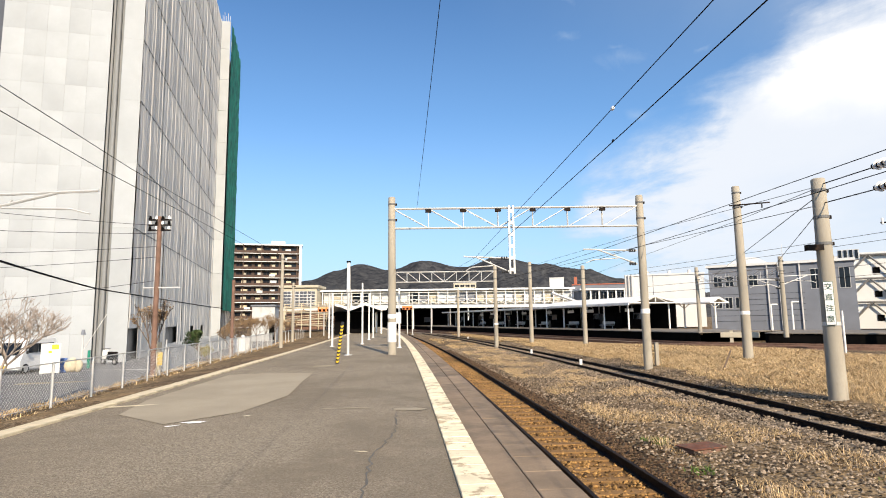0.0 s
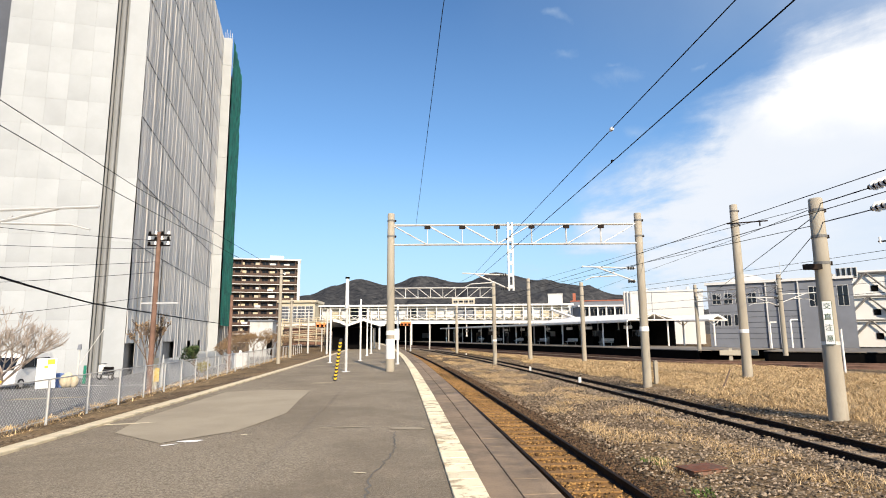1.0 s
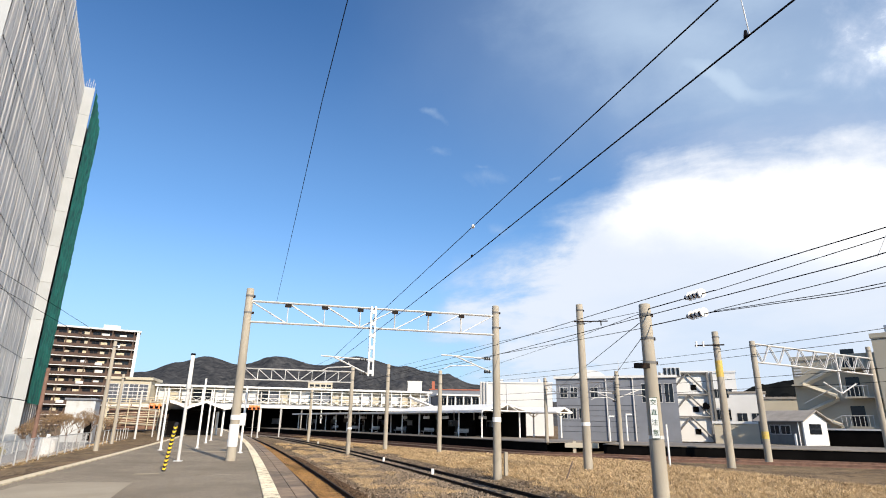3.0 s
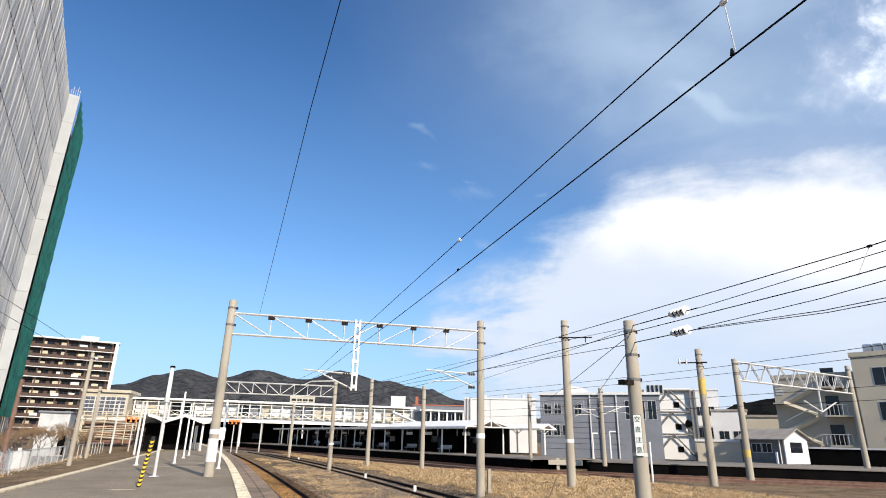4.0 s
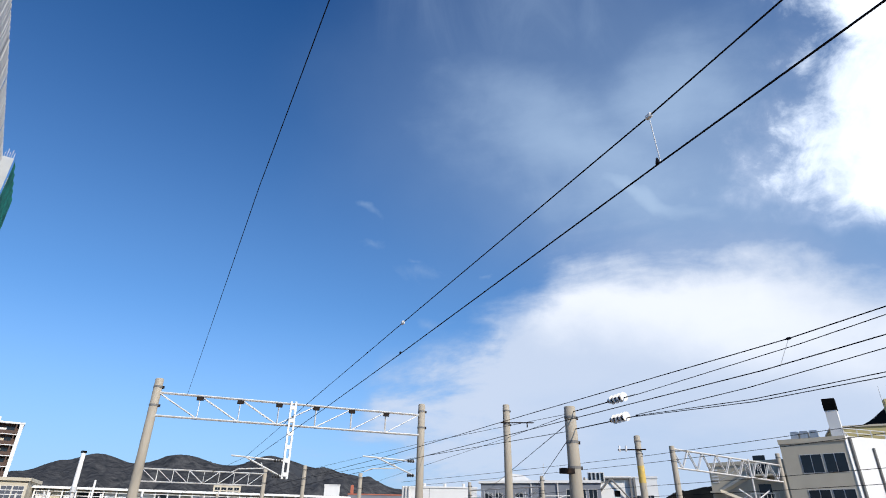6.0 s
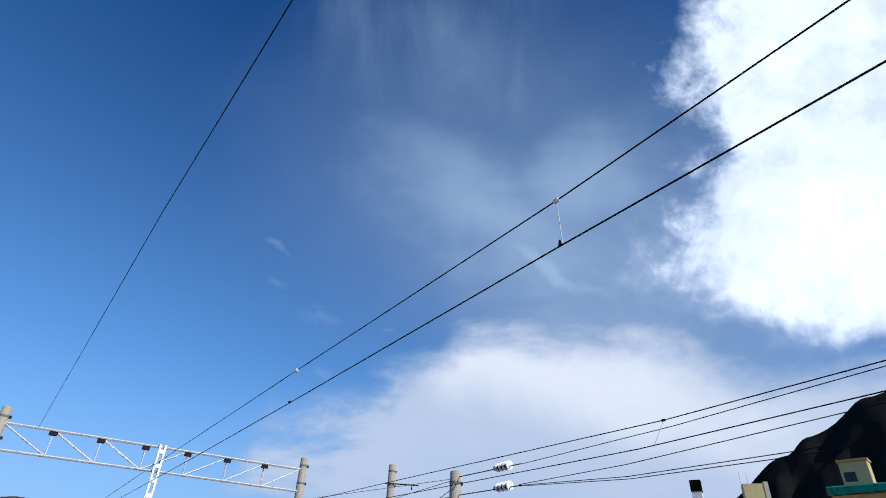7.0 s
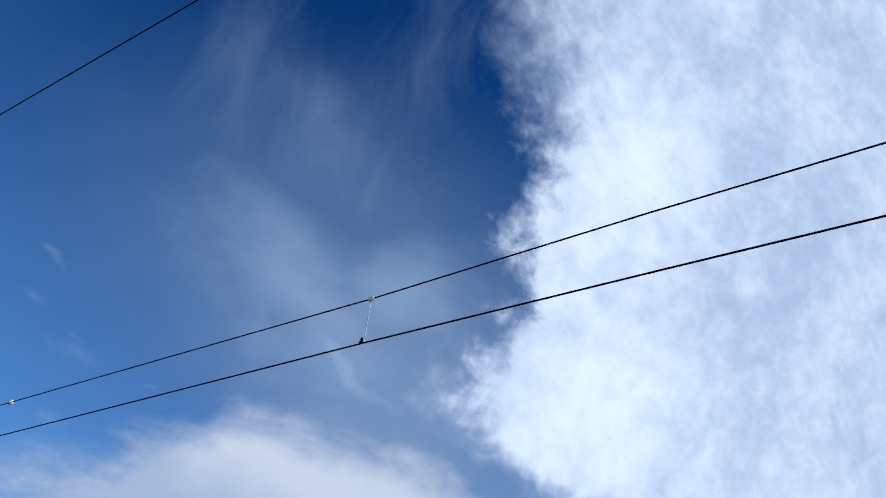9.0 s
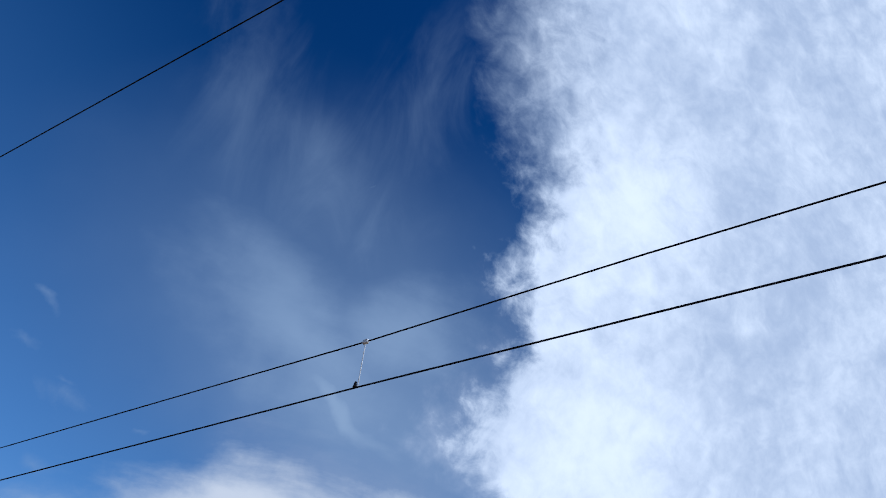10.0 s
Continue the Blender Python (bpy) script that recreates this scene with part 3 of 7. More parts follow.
def polyline_track(off, label, k0, k1):
    """A track that follows the far platforms' edge, off metres in front of it."""
    pts = []
    src = [Vector((x, y, 0)) for x, y in FAR_EDGE[k0:k1]]
    dense = []
    for i in range(len(src) - 1):
        p0, p1, p2, p3 = src[max(0, i - 1)], src[i], src[i + 1], src[min(len(src) - 1, i + 2)]
        for k in range(12):
            w = k / 12
            dense.append(0.5 * ((2 * p1) + (p2 - p0) * w + (2 * p0 - 5 * p1 + 4 * p2 - p3) * w * w + (3 * p1 - p0 - 3 * p2 + p3) * w ** 3))
    dense.append(src[-1])
    for i, p in enumerate(dense):
        d = (dense[min(i + 1, len(dense) - 1)] - dense[max(i - 1, 0)]).normalized()
        pts.append(tuple(p + Vector((-d.y, d.x, 0)) * off + Vector((0, 0, 0.10))))
    ob = thing("railway_track", label, "railway track", "tracks", kind="structure")
    bm = bmesh.new()
    ribbon(bm, pts, [(-1.4, -0.2), (-1.1, -0.06), (1.1, -0.06), (1.4, -0.2)])
    part("ballast_bed", bm, "bed", ob)
    for s in (-0.5665, 0.5665):
        bm = bmesh.new()
        ribbon(bm, pts, [(a + s, b + 0.12) for a, b in RAIL], closed=True)
        part("rail", bm, "rust", ob)
    return pts


polyline_track(1.6, "dark yard track along the far platform", 0, 11)
polyline_track(5.6, "dark yard track beside the dry grass", 0, 11)


# ---------------------------------------------------------------- far platforms
def far_platform(label, k0, k1, width):
    pts = [(x, y, 0.0) for x, y in FAR_EDGE[k0:k1]]
    ob = thing("far_platform", label, "platform", "far platforms", kind="structure")
    bm = bmesh.new()
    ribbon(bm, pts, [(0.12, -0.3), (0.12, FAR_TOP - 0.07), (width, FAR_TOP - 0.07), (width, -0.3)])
    # the wall's shade is put into its black colour
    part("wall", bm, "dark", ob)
    bm = bmesh.new()
    ribbon(bm, pts, [(0.0, FAR_TOP - 0.07), (0.0, FAR_TOP), (width, FAR_TOP), (width, FAR_TOP - 0.07)], closed=True)
    part("deck", bm, "deck", ob)
    return ob


far_platform("long far platform with its edge wall coloured black for shade", 5, 11, 9.0)
far_platform("second far platform with its edge wall coloured black for shade", 0, 5, 11.0)


# ---------------------------------------------------------------- overhead line masts
def mast(x, y, z0, z1, r0, r1, label, bands=2, group="concrete masts"):
    ob = thing("catenary_mast", label, "utility pole", group, (x, y, z0))
    bm = bmesh.new()
    n, h = 18, z1 - z0
    rings = []
    for zz, r in ((-0.3, r0), (0.0, r0), (h * 0.5, 0.5 * (r0 + r1)), (h - 0.03, r1), (h, r1 - 0.02)):
        rings.append([bm.verts.new((r * math.cos(2 * math.pi * i / n), r * math.sin(2 * math.pi * i / n), zz)) for i in range(n)])
    for ra, rb in zip(rings, rings[1:]):
        for i in range(n):
            bm.faces.new((ra[i], ra[(i + 1) % n], rb[(i + 1) % n], rb[i]))
    bm.faces.new(rings[-1])
    part("shaft", bm, "concrete", ob, smooth=True)
    for k in range(bands):
        zz = h - 0.35 - 0.75 * k
        bm = bmesh.new()
        r = r1 + (r0 - r1) * (h - zz) / h + 0.012
        tube(bm, (0, 0, zz - 0.04), (0, 0, zz + 0.04), r, r, 18)
        part("steel_band", bm, "steelgrey", ob)
        bm = bmesh.new()
        box(bm, r - 0.01, -0.04, zz - 0.05, r + 0.07, 0.04, zz + 0.05)
        part("bolt_lug", bm, "rail", ob)
    return ob


GY = 26.4
gl = mast(-2.33, GY, TOP, 8.05, 0.195, 0.165, "grey concrete mast with white painted band on the platform")
gr = mast(9.35, GY, 0.15, 8.0, 0.195, 0.165, "grey concrete mast standing in dry grass")
p3 = mast(15.45, 29.22, 0.15, 9.02, 0.24, 0.19, "tall grey concrete mast beyond the dry grass")
p4 = mast(10.62, 15.77, 0.10, 6.1, 0.235, 0.175, "thick concrete mast with a vertical warning sign", 3)
p5 = mast(25.45, 30.47, 0.05, 8.17, 0.24, 0.19, "concrete mast with a yellow band in the yard")
p6 = mast(31.8, 34.4, 0.05, 8.4, 0.24, 0.19, "concrete mast holding a lattice beam")
p7 = mast(45.0, 36.5, FAR_TOP, 8.85, 0.22, 0.18, "concrete mast on the far platform")
pa = mast(4.5, 48.0, 0.1, 6.75, 0.17, 0.15, "grey concrete mast between the tracks")
pb = mast(8.0, 51.5, 0.1, 7.4, 0.19, 0.16, "grey concrete mast in the dry grass strip")
pc = mast(11.7, 47.0, 0.1, 6.6, 0.19, 0.16, "grey concrete mast beside the yard track")
pd = mast(2.1, 75.0, 0.0, 6.2, 0.17, 0.14, "slim grey concrete mast far down the line")
p8 = mast(22.6, 50.2, FAR_TOP, 6.6, 0.17, 0.14, "grey concrete mast at the platform end")
p9 = mast(25.6, 42.7, FAR_TOP, 6.7, 0.18, 0.15, "grey concrete mast on the far platform edge")


# lattice beams
def lattice(name, a, b, deep, cells, label, depth=0.35, mat="galv", r=0.03, flip=False, zigzag=False):
    """A horizontal lattice beam of two chords in a plane, with posts and slanting braces."""
    ob = thing(name, label, "gantry beam", "gantries", a)
    v = Vector(b) - Vector(a)
    up = Vector((0, 0, deep))
    side = Vector((-v.y, v.x, 0)).normalized() * depth * 0.5
    for sgn in (-1, 1):
        for z in (0, 1):
            part("chord", bar(side * sgn + up * z, v + side * sgn + up * z, r * 1.25, n=6), mat, ob)
        for i in range(cells):
            p, q = v * (i / cells), v * ((i + 1) / cells)
            rising = bool(i % 2) if zigzag else (i >= cells // 2) != flip
            part("brace", bar(p + side * sgn + (up if not rising else up * 0), q + side * sgn + (up * 0 if not rising else up), r * 0.8, n=5), mat, ob)
            if i and not zigzag:
                part("post", bar(p + side * sgn, p + side * sgn + up, r * 0.7, n=5), mat, ob)
    for i in range(cells + 1):
        p = v * (i / cells)
        part("tie", bar(p - side + up, p + side + up, r * 0.7, n=5), mat, ob)
    return ob


gantry = lattice("gantry_beam", (-2.25, GY, 6.55), (9.2, GY, 6.55), 0.93, 7, "galvanised steel lattice beam spanning the tracks between two masts", depth=0.14)


# ---------------------------------------------------------------- mountains
def ridge(name, label, dist, az0, az1, heights, depth, mat, seed, n=120):
    """A wooded ridge: a strip of terrain that climbs to a crest named by (azimuth, elevation) pairs."""
    verts, faces, rows = [], [], 14
    for i in range(n + 1):
        az = az0 + (az1 - az0) * i / n
        el = heights[0][1]
        for (a, ea), (b, eb) in zip(heights, heights[1:]):
            if a <= az <= b:
                w = (az - a) / (b - a)
                w = w * w * (3 - 2 * w)
                el = ea + (eb - ea) * w
        if az > heights[-1][0]:
            el = heights[-1][1]
        top_z = EYE[2] + dist * math.tan(radians(el))
        s, c = math.sin(radians(az)), math.cos(radians(az))
        for j in range(rows + 1):
            w = j / rows
            d = dist - depth * (1 - w)
            z = top_z * (w ** 0.8)
            jit = noise.fractal(Vector((az * 0.35 + seed, w * 5, seed)), 0.8, 2.0, 5)
            z += jit * dist * 0.010 * (0.25 + w * (1 - w) * 4) * (0.55 if j == rows else 1)
            d += noise.noise(Vector((az * 0.3, w * 4, seed + 9))) * depth * 0.10
            verts.append((d * s, d * c, max(-2, z) if j else -3))
        for j in range(3):
            d = dist + depth * 0.4 * (j + 1)
            verts.append((d * s, d * c, top_z * (0.6 - 0.3 * j)))
    k = rows + 4
    for i in range(n):
        for j in range(k - 1):
            q = i * k + j
            faces.append((q, q + k, q + k + 1, q + 1))
    ob = soup(name, verts, faces, mat)
    for p in ob.data.polygons:
        p.use_smooth = True
    return tagged(ob, label, "mountain", kind="structure")


ridge("mountain_backdrop", "wooded mountain ridge far behind the station, haze put into its blue-grey colour", 3000, -26, 32,
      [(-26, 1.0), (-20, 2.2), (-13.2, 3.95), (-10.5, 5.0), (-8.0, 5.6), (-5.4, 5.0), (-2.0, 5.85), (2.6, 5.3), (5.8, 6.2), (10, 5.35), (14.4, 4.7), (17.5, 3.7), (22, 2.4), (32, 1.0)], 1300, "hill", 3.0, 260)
ridge("hill_backdrop", "wooded hill behind the cream building, its shade put into a near-black colour", 900, 36, 120,
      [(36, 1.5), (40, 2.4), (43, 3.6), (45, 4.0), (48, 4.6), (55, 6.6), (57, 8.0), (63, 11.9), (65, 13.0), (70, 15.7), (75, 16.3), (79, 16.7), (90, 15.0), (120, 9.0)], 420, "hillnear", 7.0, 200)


# ---------------------------------------------------------------- scaffolded building
def sheeted_building():
    """A tall block wrapped in scaffold sheets; its long side runs away from the platform."""
    turn = 14.5
    ob = thing("sheeted_building", "tall building wrapped in white and grey scaffold sheets and green net", "building", "", (-21.9, 39.9, -0.35), turn)
    H, L, W = 46.6, 39.8, 34.0
    bm = bmesh.new()
    box(bm, -8.8, 0.45, 0, -0.35, L - 0.2, H - 0.4)
    part("core", bm, "wallc", ob)
    # wing darkened and blued in colour, since the sun would reach it
    part("dark_wing", slab(-W, 1.2, 0, -8.9, L - 0.4, H), "shadesheet", ob, "recessed wing coloured dark blue grey for shade")
    # the long side: hanging mesh sheets with soft folds, a lift apart
    lift, bay = 4.7, 2.4
    rows, cols = int(H / lift), int(L / bay)
    for k in range(rows + 1):
        z0, z1 = k * lift, min(H, (k + 1) * lift)
        for j in range(cols + 1):
            y0, y1 = j * bay, min(L, (j + 1) * bay)
            if z1 - z0 < 0.2 or y1 - y0 < 0.2:
                continue
            low = k == 0 and j in (0, 5, 6, 10, 13)
            if low:
                z0b = 2.3
            else:
                z0b = z0
            verts, faces, nn = [], [], 26
            for a in range(3):
                for i in range(nn + 1):
                    w = i / nn
                    fold = 0.035 * math.sin(w * 6.283 * 2 + j * 1.7 + 0.5 * k) + 0.032 * math.sin(w * 6.283 * 4.5 + j * 2.1 + 0.9 * k) + 0.02 * math.sin(w * 6.283 * 8 + 1.3 * k)
                    belly = 0.02 if a == 1 else 0.0
                    verts.append((fold * (1 if a == 1 else 0.8) + belly + 0.02, y0 - 0.01 + (y1 - y0 + 0.02) * w + 0.05 * math.sin(2.1 * a + j), z0b + (z1 - z0b - 0.03) * a / 2))
            for a in range(2):
                for i in range(nn):
                    q = a * (nn + 1) + i
                    faces.append((q, q + 1, q + nn + 2, q + nn + 1))
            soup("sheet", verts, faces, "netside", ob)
        bm = bmesh.new()
        tube(bm, (0.02, 0, z0 + 0.0), (0.02, L, z0 + 0.0), 0.05, n=5)
        part("scaffold_rail", bm, "netdark", ob)
    # the front: taut white sheets with seams, a recessed grey strip and a bright return
    def front(x0, x1, y, mat, n, lift, name):
        k = 0
        while k * lift < H:
            z0, z1 = k * lift, min(H, (k + 1) * lift)
            for j in range(n):
                a, b = x0 + (x1 - x0) * j / n, x0 + (x1 - x0) * (j + 1) / n
                verts, faces = [], []
                for u in range(4):
                    for v in range(4):
                        puff = 0.07 * (1 if u in (1, 2) else 0) * (1 if v in (1, 2) else 0) * random.uniform(0.5, 1.2)
                        verts.append((a + 0.003 + (b - a - 0.006) * v / 3, y - puff, z0 + 0.003 + (z1 - z0 - 0.006) * u / 3))
                for u in range(3):
                    for v in range(3):
                        q = u * 4 + v
                        faces.append((q, q + 1, q + 5, q + 4))
                o = soup(name, verts, faces, mat, ob)
                for p in o.data.polygons:
                    p.use_smooth = True
            k += 1
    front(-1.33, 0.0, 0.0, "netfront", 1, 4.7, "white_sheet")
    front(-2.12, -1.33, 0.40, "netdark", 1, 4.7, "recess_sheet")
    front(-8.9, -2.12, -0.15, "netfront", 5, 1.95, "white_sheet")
    for x, r in ((-1.36, 0.10), (-1.72, 0.15), (-2.08, 0.10)):
        bm = bmesh.new()
        tube(bm, (x, 0.22, 0), (x, 0.22, H), r, n=8)
        part("sheet_roll", bm, "netdark", ob, "grey sheet gathered round a pole")
    # bright return and green net at the far end
    verts = []
    k = 0
    while k * 4.7 < H:
        z0, z1 = k * 4.7, min(H, (k + 1) * 4.7)
        bm = bmesh.new()
        box(bm, 0.0, L, z0 + 0.015, 1.3, L + 0.08, z1 - 0.015)
        part("white_sheet", bm, "netfront", ob)
        k += 1
    verts, faces, nn, rows = [], [], 40, 40
    for a in range(rows + 1):
        for i in range(nn + 1):
            y, z = L + 14.0 * i / nn, 4.3 + (H - 4.1) * a / rows
            x = 1.36 + 0.07 * math.sin(y * 2.4 + 0.6 * math.sin(z * 0.7)) + 0.10 * abs(math.sin(z * 1.35)) ** 0.5
            verts.append((x, y + 0.1, z))
    for a in range(rows):
        for i in range(nn):
            q = a * (nn + 1) + i
            faces.append((q, q + 1, q + nn + 2, q + nn + 1))
    soup("green_net", verts, faces, "netgreen", ob, "dark green safety net")
    bm = bmesh.new()
    box(bm, -8, L + 0.3, 0, 0.6, L + 18, H - 3)
    part("end_block", bm, "wallc", ob)
    for j in range(9):
        bm = bmesh.new()
        tube(bm, (1.0, L + 0.2 + j * 2.1, 0), (1.0, L + 0.2 + j * 2.1, H - 1.2 + random.uniform(0, 1.2)), 0.04, n=5)
        part("scaffold_pole", bm, "greypost", ob)
    for j in range(5):
        bm = bmesh.new()
        tube(bm, (0.2 + 0.25 * j, L, H), (0.2 + 0.25 * j, L, H + 0.8 + 0.5 * (j % 2)), 0.03, n=5)
        part("scaffold_pole", bm, "greypost", ob)
    return ob


sheeted_building()


# ---------------------------------------------------------------- buildings
def windows(ob, axis_, at, u0, u1, z0, z1, n, gap, mat="glass", frame_mat="greypost", proud=0.03):
    """A row of windows on a wall that faces -y ('y') or -x ('x') at the given place."""
    w = (u1 - u0) / n
    for i in range(n):
        a, b = u0 + w * i + gap / 2, u0 + w * (i + 1) - gap / 2
        bm = bmesh.new()
        if axis_ == "y":
            box(bm, a, at - proud, z0, b, at + 0.1, z1)
        else:
            box(bm, at - proud, a, z0, at + 0.1, b, z1)
        win = part("window", bm, frame_mat, ob)
        bm = bmesh.new()
        f = 0.06
        m = 0.5 * (a + b)
        for p, q in ((a + f, m - f / 2), (m + f / 2, b - f)):
            if axis_ == "y":
                box(bm, p, at - proud - 0.012, z0 + f, q, at, z1 - f)
            else:
                box(bm, at - proud - 0.012, p, z0 + f, at, q, z1 - f)
        part("pane", bm, mat, win)


def apartment():
    ob = thing("apartment_block", "ten storey brown apartment block with white balcony bands", "apartment building", "", (-78.1, 202.4, 0.3), 15)
    W, floors, fh = 27.0, 10, 2.98
    part("wall", slab(0, 1.6, 0, W, 14, floors * fh), "brown", ob)
    part("roof", slab(-0.3, -0.2, floors * fh, W + 0.3, 14.2, floors * fh + 0.5), "whitewall", ob)
    part("end_wall", slab(W - 0.9, -0.1, 0, W + 0.05, 1.6, floors * fh), "whitewall", ob)
    for k in range(floors):
        z = k * fh
        part("balcony", slab(0, 0, z - 0.10, W - 0.95, 1.6, z + 0.12), "whitewall", ob)
        part("balcony_rail", slab(0, 0.05, z + 0.22, W - 0.95, 0.15, z + 1.1), "brown", ob)
        for j in range(5):
            part("awning_panel", slab(0.6 + 5.1 * j + random.uniform(0, 0.8), 1.35, z + 1.15, 2.2 + 5.1 * j + random.uniform(0, 0.8), 1.5, z + random.uniform(1.7, 2.3)), random.choice(("whitewall", "cream", "curb")), ob)
        windows(ob, "y", 1.6, 0.4, W - 1.4, z + 0.35, z + 2.3, 8, 0.9, frame_mat="brown")
        for j in range(5):
            part("partition", slab(j * 6.3, 0.15, z + 0.22, j * 6.3 + 0.35, 1.6, z + fh), "brown", ob)
        if k % 2 == 0:
            part("laundry_panel", slab(3 + 2.1 * k, -0.03, z + 0.5, 5 + 2.1 * k, 0.02, z + 1.3), "whitewall", ob)
    part("roof_box", slab(16, 4, floors * fh + 0.5, 21, 9, floors * fh + 2.2), "whitewall", ob)
    return ob


apartment()


def footbridge():
    """The long station concourse bridge over all tracks."""
    ob = thing("station_bridge", "long white covered footbridge with lattice railings over the tracks", "bridge", "", (0, 148, 0))
    x0, x1 = -31.0, 34.0
    part("deck", slab(x0, 0, 5.5, x1, 7, 5.9), "greypost", ob)
    part("deck_edge", slab(x0, -0.5, 5.75, x1, 0, 6.05), "whitewall", ob)
    part("roof", slab(x0 - 0.5, -1.2, 9.95, x1 + 0.5, 8, 10.2), "whitewall", ob)
    part("roof_edge", slab(x0 - 0.5, -1.35, 9.75, x1 + 0.5, -1.2, 10.1), "white", ob)
    part("back_wall", slab(x0, 3.0, 5.9, x1, 3.2, 9.95), "cream", ob)
    n = 26
    w = (x1 - x0) / n
    rnd = random.Random(4)
    for i in range(n + 1):
        x = x0 + w * i
        part("column", slab(x - 0.13, -0.75, 5.5, x + 0.13, -0.5, 9.95), "white", ob)
        if i < n:
            part("wall_panel", slab(x + 0.2, 0.6, 6.9, x + w - 0.2, 0.7, 9.3), rnd.choice(("whitewall", "whitewall", "cream", "glass", "greywall")), ob)
            part("brace", bar((x, -0.6, 6.05), (x + w, -0.6, 7.55), 0.06, n=5), "white", ob)
            part("brace", bar((x, -0.6, 7.55), (x + w, -0.6, 6.05), 0.06, n=5), "white", ob)
    for z in (6.6, 7.55, 8.5, 9.3):
        part("handrail", slab(x0, -0.7, z - 0.06, x1, -0.58, z + 0.06), "white", ob)
    for i in range(7):
        x = x0 + 4 + i * 9.5
        part("pier", slab(x - 0.4, 1, 0, x + 0.4, 5.5, 5.5), "wallc", ob)
    return ob


footbridge()


def east_concourse():
    """The lower concourse block that carries on from the bridge."""
    ob = thing("concourse_block", "low white concourse block with a dark glazed band", "building", "", (34.5, 140, 0))
    part("deck", slab(0, 0, 4.8, 15.5, 8, 5.4), "greypost", ob)
    part("wall", slab(0, 0.8, 5.4, 15.5, 8, 9.0), "greywall", ob)
    part("roof", slab(-0.5, -0.3, 9.0, 16, 8.5, 9.4), "whitewall", ob)
    for i in range(8):
        part("column", slab(i * 2.1, 0, 0, i * 2.1 + 0.3, 0.3, 9.0), "white", ob)
        part("railing", bar((i * 2.1, 0.1, 5.6), (i * 2.1 + 2.1, 0.1, 6.8), 0.06, n=5), "white", ob)
    windows(ob, "y", 0.8, 0.4, 15.2, 6.6, 8.6, 7, 0.25)
    part("stair_run", bar((0.5, -0.8, 5.4), (-7.5, -0.8, 8.4), 0.35, n=4), "whitewall", ob)
    return ob


east_concourse()


def bridge_house():
    ob = thing("bridge_stair_house", "cream stair house with large windows at the end of the bridge", "building", "", (-40.5, 143, 0.3))
    part("wall", slab(0, 0, 0, 9.0, 9, 10.4), "cream", ob)
    part("roof", slab(-0.4, -0.5, 10.4, 9.4, 9.5, 11.0), "cream", ob)
    windows(ob, "y", 0, 0.5, 8.6, 5.5, 9.5, 4, 0.12, mat="shadesheet", frame_mat="whitewall")
    for z in (6.3, 7.1, 7.9, 8.7):
        part("glazing_bar", slab(0.4, -0.09, z - 0.07, 8.7, -0.045, z + 0.07), "whitewall", ob)
    part("sill_band", slab(-0.2, -0.25, 4.6, 9.2, 0.0, 5.2), "whitewall", ob)
    windows(ob, "y", 0, 0.8, 8.4, 0.8, 3.6, 4, 0.5)
    return ob


bridge_house()


def ramp_frame():
    """Open beige framework of ramps and stairs below the stair house."""
    ob = thing("ramp_frame", "open beige steel ramp framework with many rails below the stair house", "stair", "", (-36.5, 132.0, 0.2), 6)
    W, D = 13.5, 3.0
    for i in range(8):
        x = W * i / 7
        part("post", bar((x, 0, 0), (x, 0, 6.2), 0.10, n=6), "curb", ob)
        if i % 2 == 0:
            part("back_post", bar((x, D, 0), (x, D, 6.2), 0.10, n=6), "rust", ob)
    for k in range(4):
        z0, z1 = (0.7 + 1.45 * k, 1.5 + 1.45 * k) if k % 2 else (1.5 + 1.45 * k, 0.7 + 1.45 * k)
        part("ramp_slab", bar((0, 0.5, z0), (W, 0.5, z1), 0.20, n=4), "cream", ob)
        for up in (0.45, 0.9):
            part("handrail", bar((0, -0.05, z0 + up), (W, -0.05, z1 + up), 0.06, n=5), "curb", ob)
    part("dark_back", slab(0, D, 0, W, D + 0.15, 4.6), "rust", ob, "rust brown hoarding behind the ramps")
    return ob


ramp_frame()


# ---------------------------------------------------------------- the far side of the yard
def polar(az, d, z=0.0):
    return (d * math.sin(radians(az)), d * math.cos(radians(az)), z)


def facing(name, label, category, az, d, z=0.3, spin=0.0, group=""):
    """A thing whose front looks back at the platform: x runs to the right, y away."""
    return thing(name, label, category, group, polar(az, d, z), -az + spin)


